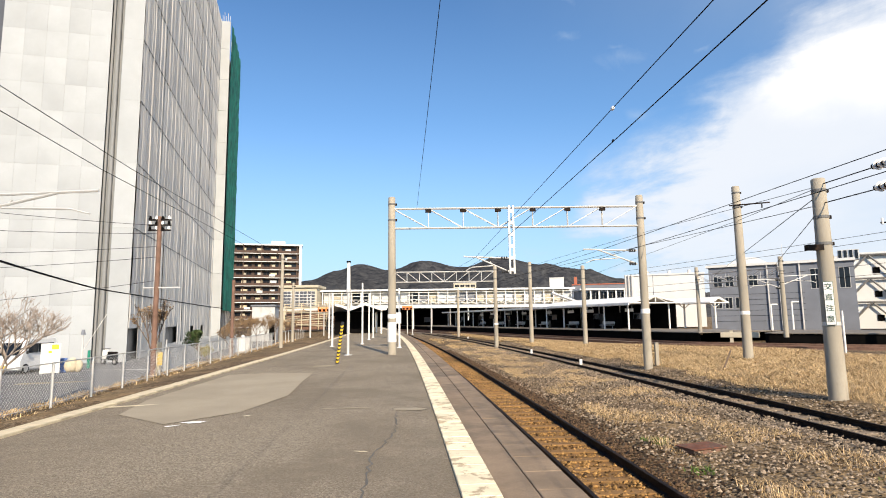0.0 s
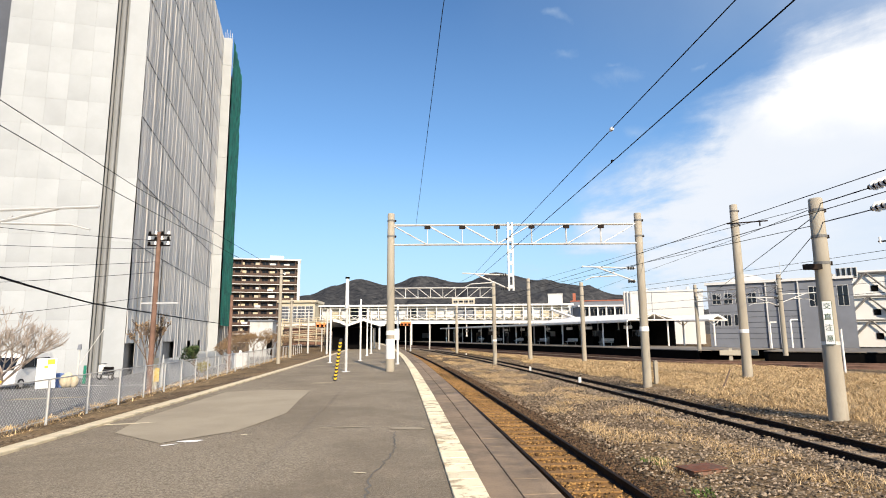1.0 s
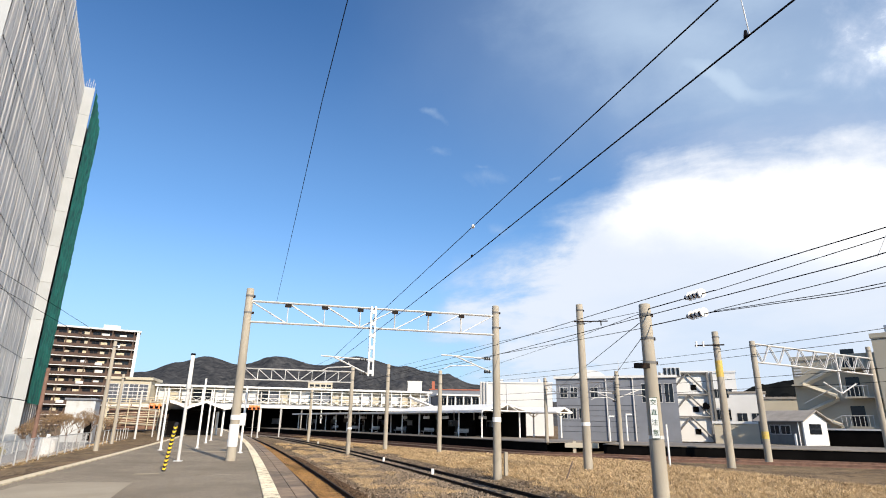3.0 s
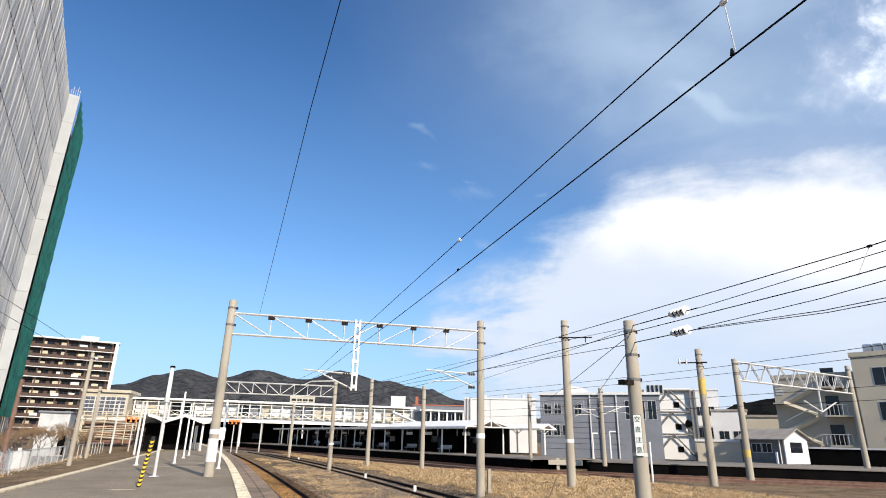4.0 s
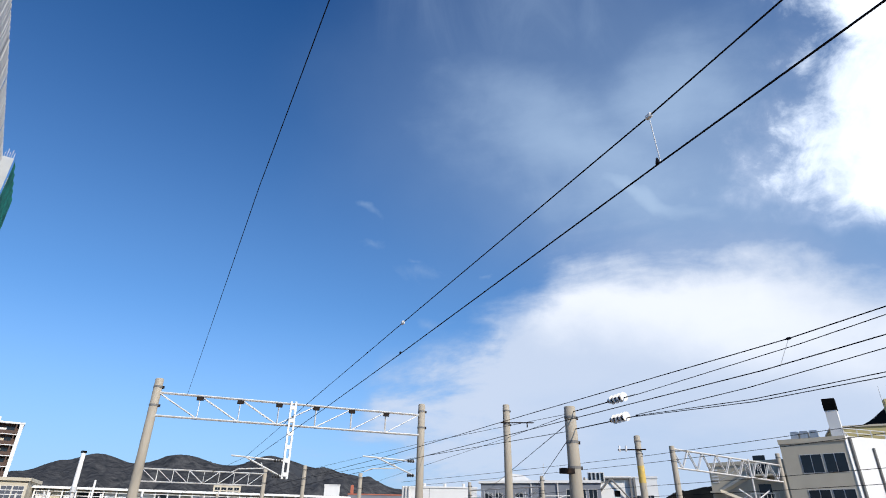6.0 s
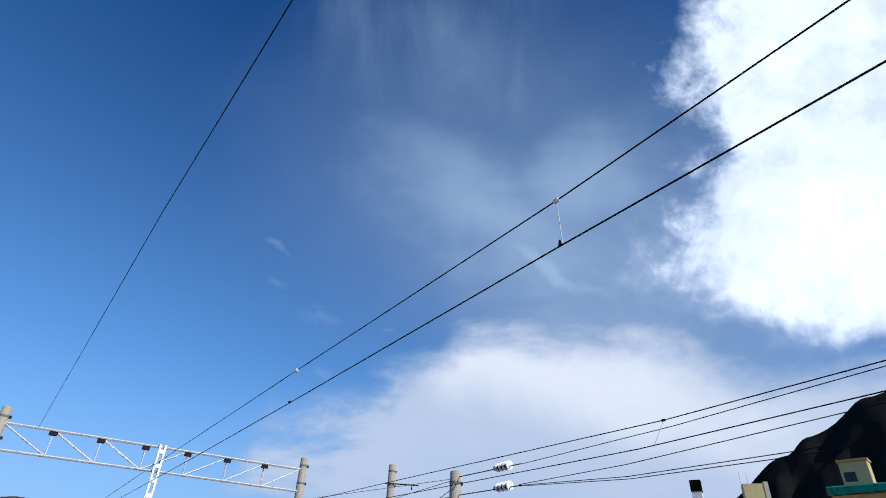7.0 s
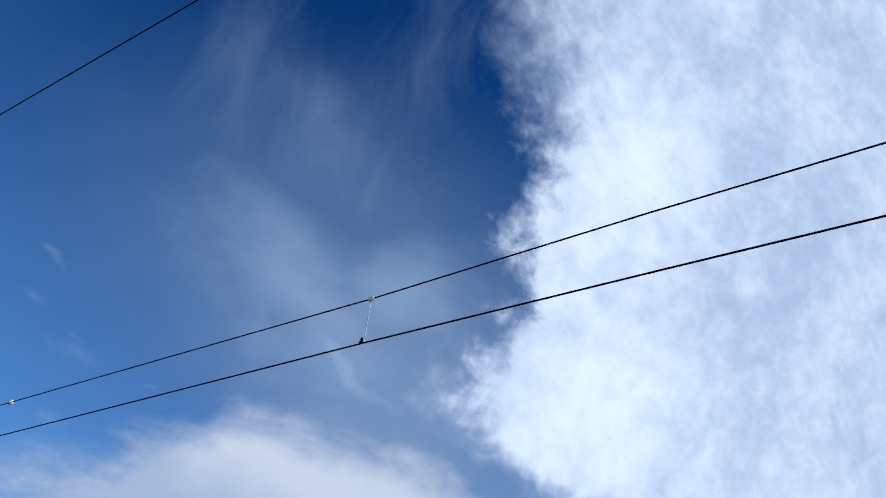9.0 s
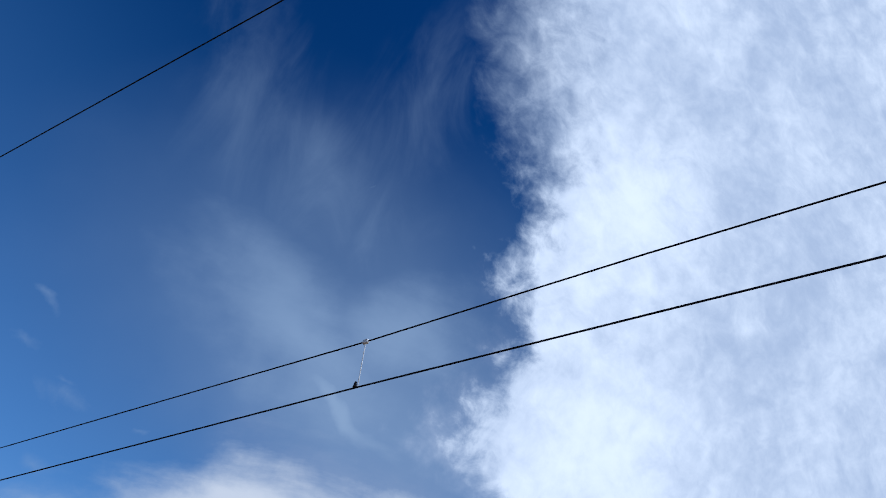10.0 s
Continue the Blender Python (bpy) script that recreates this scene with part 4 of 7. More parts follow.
def grey_hall():
    ob = facing("grey_workshop", "long grey clad three storey railway building with flat white roof edge", "building", 30.7, 90, 0.3, -4)
    W, D, H = 8.6, 12.0, 8.9
    part("wall", slab(-W, 0, 0, W, D, H), "greywall", ob)
    part("roof", slab(-W - 0.3, -0.3, H, W + 0.2, D, H + 0.35), "whitewall", ob)
    windows(ob, "y", 0, 3.6, 8.3, 5.4, 8.1, 3, 0.35)
    windows(ob, "y", 0, -W + 0.4, -2.2, 6.1, 7.6, 4, 0.35)
    windows(ob, "y", 0, -W + 0.4, -4.2, 3.0, 4.6, 3, 0.35)
    for x in (-1.2, 0.2, 2.6):
        part("drain_pipe", bar((x, -0.14, 0), (x, -0.14, H), 0.1, n=6), "greypost", ob)
    for i in range(6):
        part("cladding_joint", slab(-W + 0.2, -0.025, 1.2 + 0.75 * i, W - 5.6, 0.0, 1.235 + 0.75 * i), "dark", ob)
    part("roof_unit", slab(7.0, 3, H + 0.35, 9.4, 5, H + 1.7, bevel=0.05), "galv", ob)
    for i in range(4):
        part("roof_unit_fin", slab(7.1 + 0.6 * i, 2.9, H + 0.45, 7.45 + 0.6 * i, 3.0, H + 1.6), "glass", ob)
    # arched white roof light
    bm = bmesh.new()
    pts = [(-7.0, 0.0), (-5.6, 0.75), (-4.2, 1.25), (-2.6, 1.05), (-1.4, 0.3), (-1.4, 0.0)]
    a = [bm.verts.new((x, 3.0, H + 0.35 + z)) for x, z in pts]
    b = [bm.verts.new((x, 8.0, H + 0.35 + z)) for x, z in pts]
    bm.faces.new(a)
    for i in range(len(pts) - 1):
        bm.faces.new((a[i], a[i + 1], b[i + 1], b[i]))
    part("roof_light", bm, "whitewall", ob)
    part("aerial", bar((0.5, 5, H), (0.5, 5, H + 3.2), 0.05, 0.03, 5), "greypost", ob)
    return ob


grey_hall()


def braced_block():
    """White panel block with dark steel cross braces standing before it."""
    ob = facing("braced_annex", "white panelled annex with grey steel cross bracing on its face", "building", 37.1, 97.5, 0.3, 8)
    W, H = 2.5, 8.7
    part("wall", slab(-W, 0, 0, W, 8, H), "whitewall", ob)
    part("roof", slab(-W - 0.2, -0.25, H, W + 0.2, 8, H + 0.3), "whitewall", ob)
    for x in (-W, -W - 0.9, W, W + 0.5):
        part("steel_column", slab(x - 0.13, -0.55, 0, x + 0.13, -0.25, H + 0.1), "steelgrey", ob)
    for k in range(3):
        z0, z1 = 0.3 + k * 2.8, 0.3 + (k + 1) * 2.8
        part("cross_beam", bar((-W, -0.4, z1), (W, -0.4, z1), 0.13, n=6), "steelgrey", ob)
        part("brace", bar((-W, -0.4, z0), (0, -0.4, z1), 0.11, n=6), "steelgrey", ob)
        part("brace", bar((W, -0.4, z0), (0, -0.4, z1), 0.11, n=6), "steelgrey", ob)
        part("vent_panel", slab(0.4, -0.06, z0 + 0.6, 1.1, 0, z0 + 1.3), "dark", ob)
    part("loudspeaker", bar((1.9, -0.9, 4.4), (1.9, -0.4, 4.6), 0.45, 0.35, 10), "dark", ob)
    for x in (-W - 0.45, W + 0.28):
        part("corner_panel", slab(x - 0.3, -0.2, 0, x + 0.3, 0.3, H), "whitewall", ob)
    ob.scale = (1.16, 1.16, 1.16)
    return ob


braced_block()


def plain_block(name, label, az0, az1, el, d, depth, wall, rows, n, z=0.3, spin=0.0, roof="whitewall"):
    az = 0.5 * (az0 + az1)
    w = d * math.tan(radians(0.5 * (az1 - az0)))
    h = EYE[2] + d * math.tan(radians(el)) - z
    ob = facing(name, label, "building", az, d, z, spin)
    part("wall", slab(-w, 0, 0, w, depth, h), wall, ob)
    part("roof_edge", slab(-w - 0.15, -0.15, h, w + 0.15, depth, h + 0.3), roof, ob)
    for z0, z1 in rows:
        windows(ob, "y", 0, -w + 0.5, w - 0.5, z0 * h, z1 * h, n, 0.5)
    return ob, w, h


wh, w_, h_ = plain_block("white_warehouse", "blank white station building with grey vents", 18.0, 24.9, 3.85, 118, 10, "whitewall", [], 1)
for x_ in (-7.1, -6.5, -5.9):
    part("vent_pipe", bar((x_, -0.3, 0.0), (x_, -0.3, h_ + 0.2), 0.17, n=8), "greypost", wh)
for x_ in (-3.0, 1.0, 4.6):
    part("roof_pipe", bar((x_, 1.0, h_), (x_, 1.0, h_ + 0.9), 0.3, n=8), "whitewall", wh)
part("wall_seam", slab(-2.05, -0.03, 0, -1.95, 0, h_), "greywall", wh)
plain_block("white_office", "white office building with small dark windows", 37.9, 41.1, 4.7, 110, 10, "whitewall", [(0.62, 0.76), (0.3, 0.45)], 3)
plain_block("low_white_house", "low white house with a grey roof behind the yard", 40.4, 43.2, 2.9, 100, 8, "whitewall", [(0.35, 0.6)], 2, roof="roofgrey")
plain_block("low_cream_house", "low cream house with a wide window", 43.0, 46.2, 2.4, 88, 8, "cream", [(0.4, 0.72)], 2, roof="roofgrey")
plain_block("low_shed", "low grey shed beside the platform", 38.9, 42.6, 0.35, 78, 6, "cream", [], 1, roof="whitewall")
plain_block("red_roofed_house", "long building with a rust red roof behind the bridge", 12.0, 18.4, 2.9, 190, 12, "whitewall", [(0.7, 0.85)], 8, roof="roofred")
plain_block("white_cube_house", "small white building above the bridge", 10.8, 12.2, 3.9, 230, 8, "whitewall", [(0.5, 0.8)], 2)
plain_block("pink_tower_block", "pale pink block with balconies and a mast behind the bridge", 1.2, 3.5, 3.6, 320, 10, "cream", [(0.82, 0.88), (0.9, 0.96), (0.73, 0.8)], 4)
rr, w_, h_ = plain_block("red_gable_house", "red roofed hall with a dark glazed strip", 13.0, 18.3, 3.15, 170, 9, "greywall", [(0.72, 0.9)], 7, roof="roofred")
part("chimney_stack", slab(-7.4, 2, h_, -6.6, 3, h_ + 2.6), "roofred", rr)


def cream_block():
    ob = facing("cream_building", "cream rendered four storey building with outside stairs and a tall chimney", "building", 53.2, 71, 0.3, -7)
    W, D, H = 3.4, 9.0, 10.9
    part("main_wall", slab(-2.4, 0, 0, W, D, H), "cream", ob)
    part("parapet", slab(-2.5, -0.1, H, W + 0.1, D, H + 0.45), "cream", ob)
    for k in range(3):
        windows(ob, "y", 0, -0.9, W - 0.2, 1.4 + 3.3 * k, 3.2 + 3.3 * k, 2, 0.12)
    for k in range(3):
        for j in range(2):
            bm = slab(W - 0.05, 1.5 + j * 3.2, 1.6 + 3.3 * k, W + 0.04, 3.7 + j * 3.2, 3.0 + 3.3 * k)
            part("side_window", bm, "glass", ob)
    for j in range(5):
        part("roof_rail_post", bar((W - 0.1, 0.3 + j * 1.8, H + 0.4), (W - 0.1, 0.3 + j * 1.8, H + 1.3), 0.04, n=5), "galv", ob)
    part("roof_rail", bar((W - 0.1, 0.3, H + 1.3), (W - 0.1, D - 1, H + 1.3), 0.04, n=5), "galv", ob)
    part("chimney", slab(2.25, 2.0, H + 0.4, 3.3, 3.05, H + 3.3), "whitewall", ob)
    part("chimney_cap", slab(2.2, 1.95, H + 3.3, 3.35, 3.1, H + 4.5), "dark", ob)
    for x in (-1.6, -0.7, 0.2):
        part("roof_unit", slab(x, 3, H + 0.45, x + 0.75, 4.2, H + 1.6, bevel=0.04), "galv", ob)
    # recessed stair wing
    X0 = -10.4
    part("stair_wing", slab(X0, 2.0, 0, -2.4, D, H - 1.6), "cream", ob)
    part("wing_parapet", slab(X0 - 0.1, 1.9, H - 1.6, -2.4, D, H - 1.2), "cream", ob)
    for k in range(3):
        z = 2.2 + 2.9 * k
        part("landing", slab(-5.6, 0.3, z, -2.45, 2.0, z + 0.18), "cream", ob)
        part("door_panel", slab(-5.6, 1.93, z + 0.2, -4.4, 2.02, z + 2.2), "glass", ob)
        for j in range(8):
            part("railing_bar", bar((-6.2 + 0.38 * j, 0.34, z + 0.18), (-6.2 + 0.38 * j, 0.34, z + 1.2), 0.025, n=5), "galv", ob)
        part("railing", bar((-6.2, 0.34, z + 1.2), (-3.5, 0.34, z + 1.2), 0.04, n=5), "galv", ob)
        part("stair_flight", bar((-9.3, 1.1, z - 1.4), (-6.2, 1.1, z + 0.1), 0.28, n=4), "cream", ob)
        part("stair_flight", bar((-9.3, 0.8, z - 1.4), (-6.4, 0.8, z - 2.7), 0.28, n=4), "cream", ob)
        part("landing", slab(-10.2, 0.3, z - 1.5, -9.1, 2.0, z - 1.35), "cream", ob)
        part("railing", bar((-9.3, 0.5, z - 0.4), (-6.2, 0.5, z + 1.2), 0.04, n=5), "galv", ob)
    for k in range(5):
        part("wall_vent", slab(X0 + 0.2, 1.95, 7.6 + 0.3 * k, X0 + 0.9, 2.0, 7.75 + 0.3 * k), "whitewall", ob)
    # side that runs back from the front corner, white instead of cream for sunlight
    side = part("side_wing", slab(0, 0, 0, 28, 5, H + 0.4), "whitewall", ob, "side wall whitened in colour to look sunlit")
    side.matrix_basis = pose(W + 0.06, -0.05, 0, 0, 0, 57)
    part("corner_pipe", bar((0.5, -0.1, 0), (0.5, -0.1, H + 0.3), 0.16, n=8), "steelgrey", side)
    part("wall_pipe", bar((3.4, -0.1, 0), (3.4, -0.1, H - 0.6), 0.12, n=8), "steelgrey", side)
    for k in range(3):
        for j in range(5):
            part("window", slab(5.2 + 4.4 * j, -0.05, 1.4 + 3.3 * k, 8.4 + 4.4 * j, 0.05, 3.1 + 3.3 * k), "glass", side)
    for j in range(15):
        part("rail_post", bar((0.3 + 1.9 * j, 0.2, H + 0.4), (0.3 + 1.9 * j, 0.2, H + 1.2), 0.05, n=5), "galv", side)
    for z in (0.8, 1.2):
        part("rail", bar((0.2, 0.2, H + z), (27.5, 0.2, H + z), 0.045, n=5), "galv", side)
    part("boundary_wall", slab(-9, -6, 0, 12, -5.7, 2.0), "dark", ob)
    part("wall_coping", slab(-9, -6.1, 2.0, 12, -5.6, 2.15), "whitewall", ob)
    return ob


cream_block()


def yellow_block():
    ob = facing("yellow_block", "dull yellow concrete block with a stair tower below the hill", "building", 61.0, 120, 0.3, 12)
    part("wall", slab(-12.0, 0, 0, 12, 10, 18.8), "ochre", ob)
    part("tower", slab(-3.4, 1, 18.0, 0.0, 3.0, 23.2), "ochre", ob)
    part("tower_edge", slab(0.0, 0.9, 18.0, 0.7, 2.2, 23.5), "cream", ob)
    part("slanted_duct", bar((-2.6, -0.3, 16.4), (-1.2, 0.8, 19.6), 0.2, n=6), "whitewall", ob)
    part("roof_slab", slab(-12.2, -0.2, 18.8, 12.2, 10.2, 19.1), "cream", ob)
    part("side_drum", bar((1.4, 1.6, 18.5), (1.4, 1.6, 20.4), 0.5, n=10), "greywall", ob)
    for k in range(3):
        windows(ob, "y", 0, -11.0, 11.5, 14.6 - 3 * k, 16.2 - 3 * k, 7, 1.2)
    for x in (-3.4, -2.2):
        part("aerial", bar((x, 2.5, 23.1), (x, 2.5, 25.6), 0.06, 0.03, 5), "greypost", ob)
    return ob


yellow_block()


def hill_house():
    ob = facing("hill_house", "orange walled house with green roof and a yellow rooftop box", "building", 67.4, 125, 0.3, -8)
    part("wall", slab(-4.2, 0, 0, 4.6, 9, 21.4), "orangewall", ob)
    part("green_roof", slab(-4.7, -0.6, 21.4, 5.1, 9.5, 22.9, bevel=0.2), "netgreen", ob)
    part("rooftop_box", slab(-2.0, 1, 22.9, 2.4, 4, 26.9, bevel=0.1), "ochre", ob)
    part("box_top", slab(-2.2, 0.8, 26.9, 2.6, 4.2, 27.3), "orangewall", ob)
    part("dark_opening", slab(-1.6, 0.95, 23.6, 0.2, 1.05, 25.2), "glass", ob)
    windows(ob, "y", 0, -3.4, 3.8, 17.6, 19.4, 3, 0.8)
    windows(ob, "y", 0, -3.4, 3.8, 14.2, 16.0, 3, 0.8)
    return ob


hill_house()


def platform_hut():
    """Local origin at the corner between the shaded front and the sunlit gable end."""
    ob = facing("platform_hut", "small grey platform hut with white gable end and brown pitched roof", "hut", 45.57, 62, FAR_TOP, -33)
    L, D, H = 4.3, 3.4, 2.15
    # front wall's shade is partly put into this darker grey
    part("wall", slab(-L, 0, 0, -0.06, D, H), "steelgrey", ob, "front wall in dark grey for its shade")
    bm = bmesh.new()
    prof = [(0.0, 0.0), (D, 0.0), (D, H), (D / 2, H + 0.78), (0.0, H)]
    a = [bm.verts.new((-0.06, y, z)) for y, z in prof]
    b = [bm.verts.new((0.06, y, z)) for y, z in prof]
    bm.faces.new(a[::-1])
    bm.faces.new(b)
    for i in range(5):
        bm.faces.new((a[i], a[(i + 1) % 5], b[(i + 1) % 5], b[i]))
    part("gable_wall", bm, "whitewall", ob, "white painted gable end")
    bm = bmesh.new()
    prof = [(-0.4, H - 0.14), (-0.4, H - 0.04), (D / 2, H + 0.92), (D + 0.4, H - 0.04), (D + 0.4, H - 0.14), (D / 2, H + 0.82)]
    a = [bm.verts.new((-L - 0.35, y, z)) for y, z in prof]
    b = [bm.verts.new((0.4, y, z)) for y, z in prof]
    bm.faces.new(a)
    bm.faces.new(b[::-1])
    for i in range(6):
        bm.faces.new((a[i], b[i], b[(i + 1) % 6], a[(i + 1) % 6]))
    part("roof", bm, "roofgrey", ob, "weathered brown roof")
    windows(ob, "y", 0, -3.2, -1.1, 0.9, 1.75, 2, 0.08)
    part("end_window", slab(0.05, 0.8, 0.95, 0.09, 2.5, 1.85), "glass", ob)
    part("drain_pipe", bar((-0.35, -0.1, 0), (-0.35, -0.1, 2.0), 0.05, n=6), "white", ob)
    part("step_panel", slab(-0.75, -0.28, 0, -0.6, -0.08, 1.0), "white", ob)
    return ob


platform_hut()


def canopy_roof(ob, x0, x1, y0, y1, eave, peak, fascia="white", over=0.0):
    """A shallow gabled platform roof along y with a white fascia."""
    bm = bmesh.new()
    xm = 0.5 * (x0 + x1)
    prof = [(x0, eave), (x0, eave + 0.16), (xm, peak + 0.16), (x1, eave + 0.16), (x1, eave), (xm, peak)]
    a = [bm.verts.new((x, y0, z)) for x, z in prof]
    b = [bm.verts.new((x, y1, z)) for x, z in prof]
    bm.faces.new(a)
    bm.faces.new(b[::-1])
    for i in range(6):
        bm.faces.new((a[i], b[i], b[(i + 1) % 6], a[(i + 1) % 6]))
    bmesh.ops.recalc_face_normals(bm, faces=bm.faces)
    part("roof", bm, fascia, ob)


def far_canopy():
    """Roofs over the far platforms, with posts, and benches and a back in black for shade."""
    ob = thing("platform_canopy", "long white roofed canopy on posts over the far platform", "canopy", "platform canopies", (19.8, 61.0, FAR_TOP), 19.5)
    canopy_roof(ob, 0.3, 7.2, 0.0, 17.0, 2.75, 3.5)
    canopy_roof(ob, 0.5, 7.2, 17.1, 60.0, 2.6, 2.85, "roofgrey")
    for j in range(14):
        part("post", bar((0.9, 1 + 4.4 * j, 0), (0.9, 1 + 4.4 * j, 2.85), 0.09, n=8), "white", ob)
        part("post", bar((6.4, 1 + 4.4 * j, 0), (6.4, 1 + 4.4 * j, 2.85), 0.09, n=8), "white", ob)
        # benches and the sheet behind are coloured black as the canopy's shade
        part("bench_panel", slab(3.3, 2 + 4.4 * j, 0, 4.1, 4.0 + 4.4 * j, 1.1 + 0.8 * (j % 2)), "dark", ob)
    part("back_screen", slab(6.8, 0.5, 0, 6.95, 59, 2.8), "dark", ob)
    part("gutter", slab(0.16, 0, 2.62, 0.30, 60, 2.84), "white", ob)
    part("end_tie", bar((0.5, -0.03, 2.85), (7.0, -0.03, 2.85), 0.07, n=6), "white", ob)
    part("end_king_post", bar((3.75, -0.03, 2.85), (3.75, -0.03, 3.5), 0.06, n=6), "white", ob)
    for s in (-1, 1):
        part("end_strut", bar((3.75 + 1.7 * s, -0.03, 2.85), (3.75 + 0.2 * s, -0.03, 3.45), 0.05, n=5), "white", ob)
        part("eave_rafter", bar((3.75, -0.05, 3.56), (3.75 + 3.45 * s, -0.05, 2.82), 0.09, n=5), "white", ob)
    return ob


far_canopy()
dark_hall = thing("station_sheds", "station sheds under the footbridge with a black back sheet for shade", "building", "", (-2.0, 120.0, 0.3), 12)
# black sheet added in place of the deep shade below the bridge
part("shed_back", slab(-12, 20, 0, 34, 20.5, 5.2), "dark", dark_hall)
part("shed_roof", slab(-13, 4, 5.0, 34, 20, 5.3), "greywall", dark_hall)
part("shed_edge", slab(-13, 3.8, 4.5, 34, 4.0, 5.1), "white", dark_hall)
for j_ in range(4, 16):
    part("shed_post", bar((-28 + 4.1 * j_, 4.4, 0), (-28 + 4.1 * j_, 4.4, 4.7), 0.14, n=6), "white" if j_ % 3 == 0 else "wallc", dark_hall)
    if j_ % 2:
        # plain grey slabs as paler spots on the black sheet, without any glow
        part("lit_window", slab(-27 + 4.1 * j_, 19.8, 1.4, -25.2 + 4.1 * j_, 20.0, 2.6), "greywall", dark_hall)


def gable_canopy(az, d, half, eave, peak, length, spin):
    ob = facing("platform_canopy", "white open platform canopy with a gabled end on posts", "canopy", az, d, FAR_TOP, spin, "platform canopies")
    canopy_roof(ob, -half, half, 0, length, eave, peak)
    part("end_beam", bar((-half + 0.2, 0.05, eave + 0.05), (half - 0.2, 0.05, eave + 0.05), 0.07, n=6), "white", ob)
    for s in (-0.5, 0.5):
        part("end_brace", bar((s * half * 1.6, 0.05, eave + 0.05), (0, 0.05, peak), 0.05, n=5), "white", ob)
    for j in range(max(2, int(length / 4))):
        part("post", bar((0, 0.6 + 4 * j, 0), (0, 0.6 + 4 * j, peak), 0.10, n=8), "white", ob)
        part("bracket", bar((0, 0.6 + 4 * j, eave - 0.5), (half * 0.7, 0.6 + 4 * j, eave + 0.1), 0.05, n=5), "white", ob)
        part("bracket", bar((0, 0.6 + 4 * j, eave - 0.5), (-half * 0.7, 0.6 + 4 * j, eave + 0.1), 0.05, n=5), "white", ob)
    return ob


def platform_fittings():
    """Hanging name boards, vending machines, benches and kiosks seen under the far canopy as pale patches in the dark."""
    base = pose(19.8, 61.0, FAR_TOP, 0, 0, 19.5)
    rnd = random.Random(12)
    for j in range(9):
        y = 3.0 + 6.2 * j + rnd.uniform(-1, 1)
        ob = thing("hanging_sign", "white station board hung under the platform canopy", "sign", "hanging signs")
        ob.matrix_basis = base @ pose(rnd.uniform(1.6, 3.0), y, 0)
        part("board", slab(-0.04, -0.7, 1.95, 0.04, 0.7, 2.3), "white", ob)
        for e in (-0.5, 0.5):
            part("hanger", bar((0, e, 2.3), (0, e, 2.75), 0.02, n=5), "greypost", ob)
    for j in range(8):
        y = 5.5 + 6.6 * j + rnd.uniform(-1, 1)
        ob = thing("vending_machine", "pale upright vending machine standing on the far platform", "vending machine", "vending machines")
        ob.matrix_basis = base @ pose(5.2, y, 0)
        part("body", slab(-0.4, -0.55, 0, 0.4, 0.55, 1.83, bevel=0.03), rnd.choice(("whitewall", "palegrey", "greywall")), ob)
        part("display", slab(-0.42, -0.45, 1.0, -0.39, 0.45, 1.7), "glass", ob)
    for j in range(6):
        ob = thing("platform_bench", "row of pale plastic seats on the far platform", "bench", "platform benches")
        ob.matrix_basis = base @ pose(2.4, 7.0 + 7.5 * j, 0)
        part("seat", slab(-0.25, -1.2, 0.38, 0.2, 1.2, 0.46, bevel=0.02), "palegrey", ob)
        part("backrest", slab(0.16, -1.2, 0.5, 0.24, 1.2, 0.85, bevel=0.02), "palegrey", ob)
        for e in (-1.0, 1.0):
            part("leg", bar((0, e, 0), (0, e, 0.4), 0.03, n=6), "greypost", ob)


platform_fittings()
gable_canopy(20.9, 72, 2.3, 2.9, 3.6, 24, 40)
gable_canopy(26.0, 70, 1.6, 2.75, 3.3, 9, 55)

lattice("gantry_beam", (22.6, 50.2, 5.1), (25.6, 42.7, 5.1), 0.8, 5, "steel lattice beam with insulators between two yard masts")
yard_beam = lattice("gantry_beam", (31.8, 34.4, 6.9), (45.0, 36.5, 6.6), 1.3, 16, "long steel zigzag truss beam over the yard tracks", depth=0.12, mat="greypost", r=0.045, zigzag=True)
part("hanging_post", bar((8.8, 1.3, 1.2), (8.8, 1.3, -1.9), 0.07, n=6), "greypost", yard_beam)
for s_ in (-1, 1):
    part("hanging_stay", bar((8.8 + 1.6 * s_, 1.3, -1.1), (8.8, 1.3, -1.9), 0.05, n=6), "greypost", yard_beam)
lattice("gantry_beam", (-4.0, 48.0, 5.45), (4.4, 48.0, 5.45), 0.85, 8, "steel lattice beam spanning the platform tracks farther on", r=0.03)
mast(-4.07, 48.0, TOP, 6.6, 0.17, 0.15, "grey concrete mast on the platform under the lattice beam")


def slim_post(name, x, y, z0, z1, r, mat, label, category, arm=0.0, group=""):
    ob = thing(name, label, category, group, (x, y, z0))
    part("post", bar((0, 0, -0.05), (0, 0, (z1 - z0)), r, r * 0.9, 8), mat, ob)
    part("base_plate", slab(-r * 2, -r * 2, 0, r * 2, r * 2, 0.03), mat, ob)
    if arm:
        part("lamp_arm", bar((0, 0, z1 - z0), (arm, 0, z1 - z0 + 0.05), r * 0.7, n=6), mat, ob)
        part("lamp_head", slab(min(arm, 0), -0.1, z1 - z0 - 0.02, max(arm, 0), 0.1, z1 - z0 + 0.1, bevel=0.02), mat, ob)
    return ob


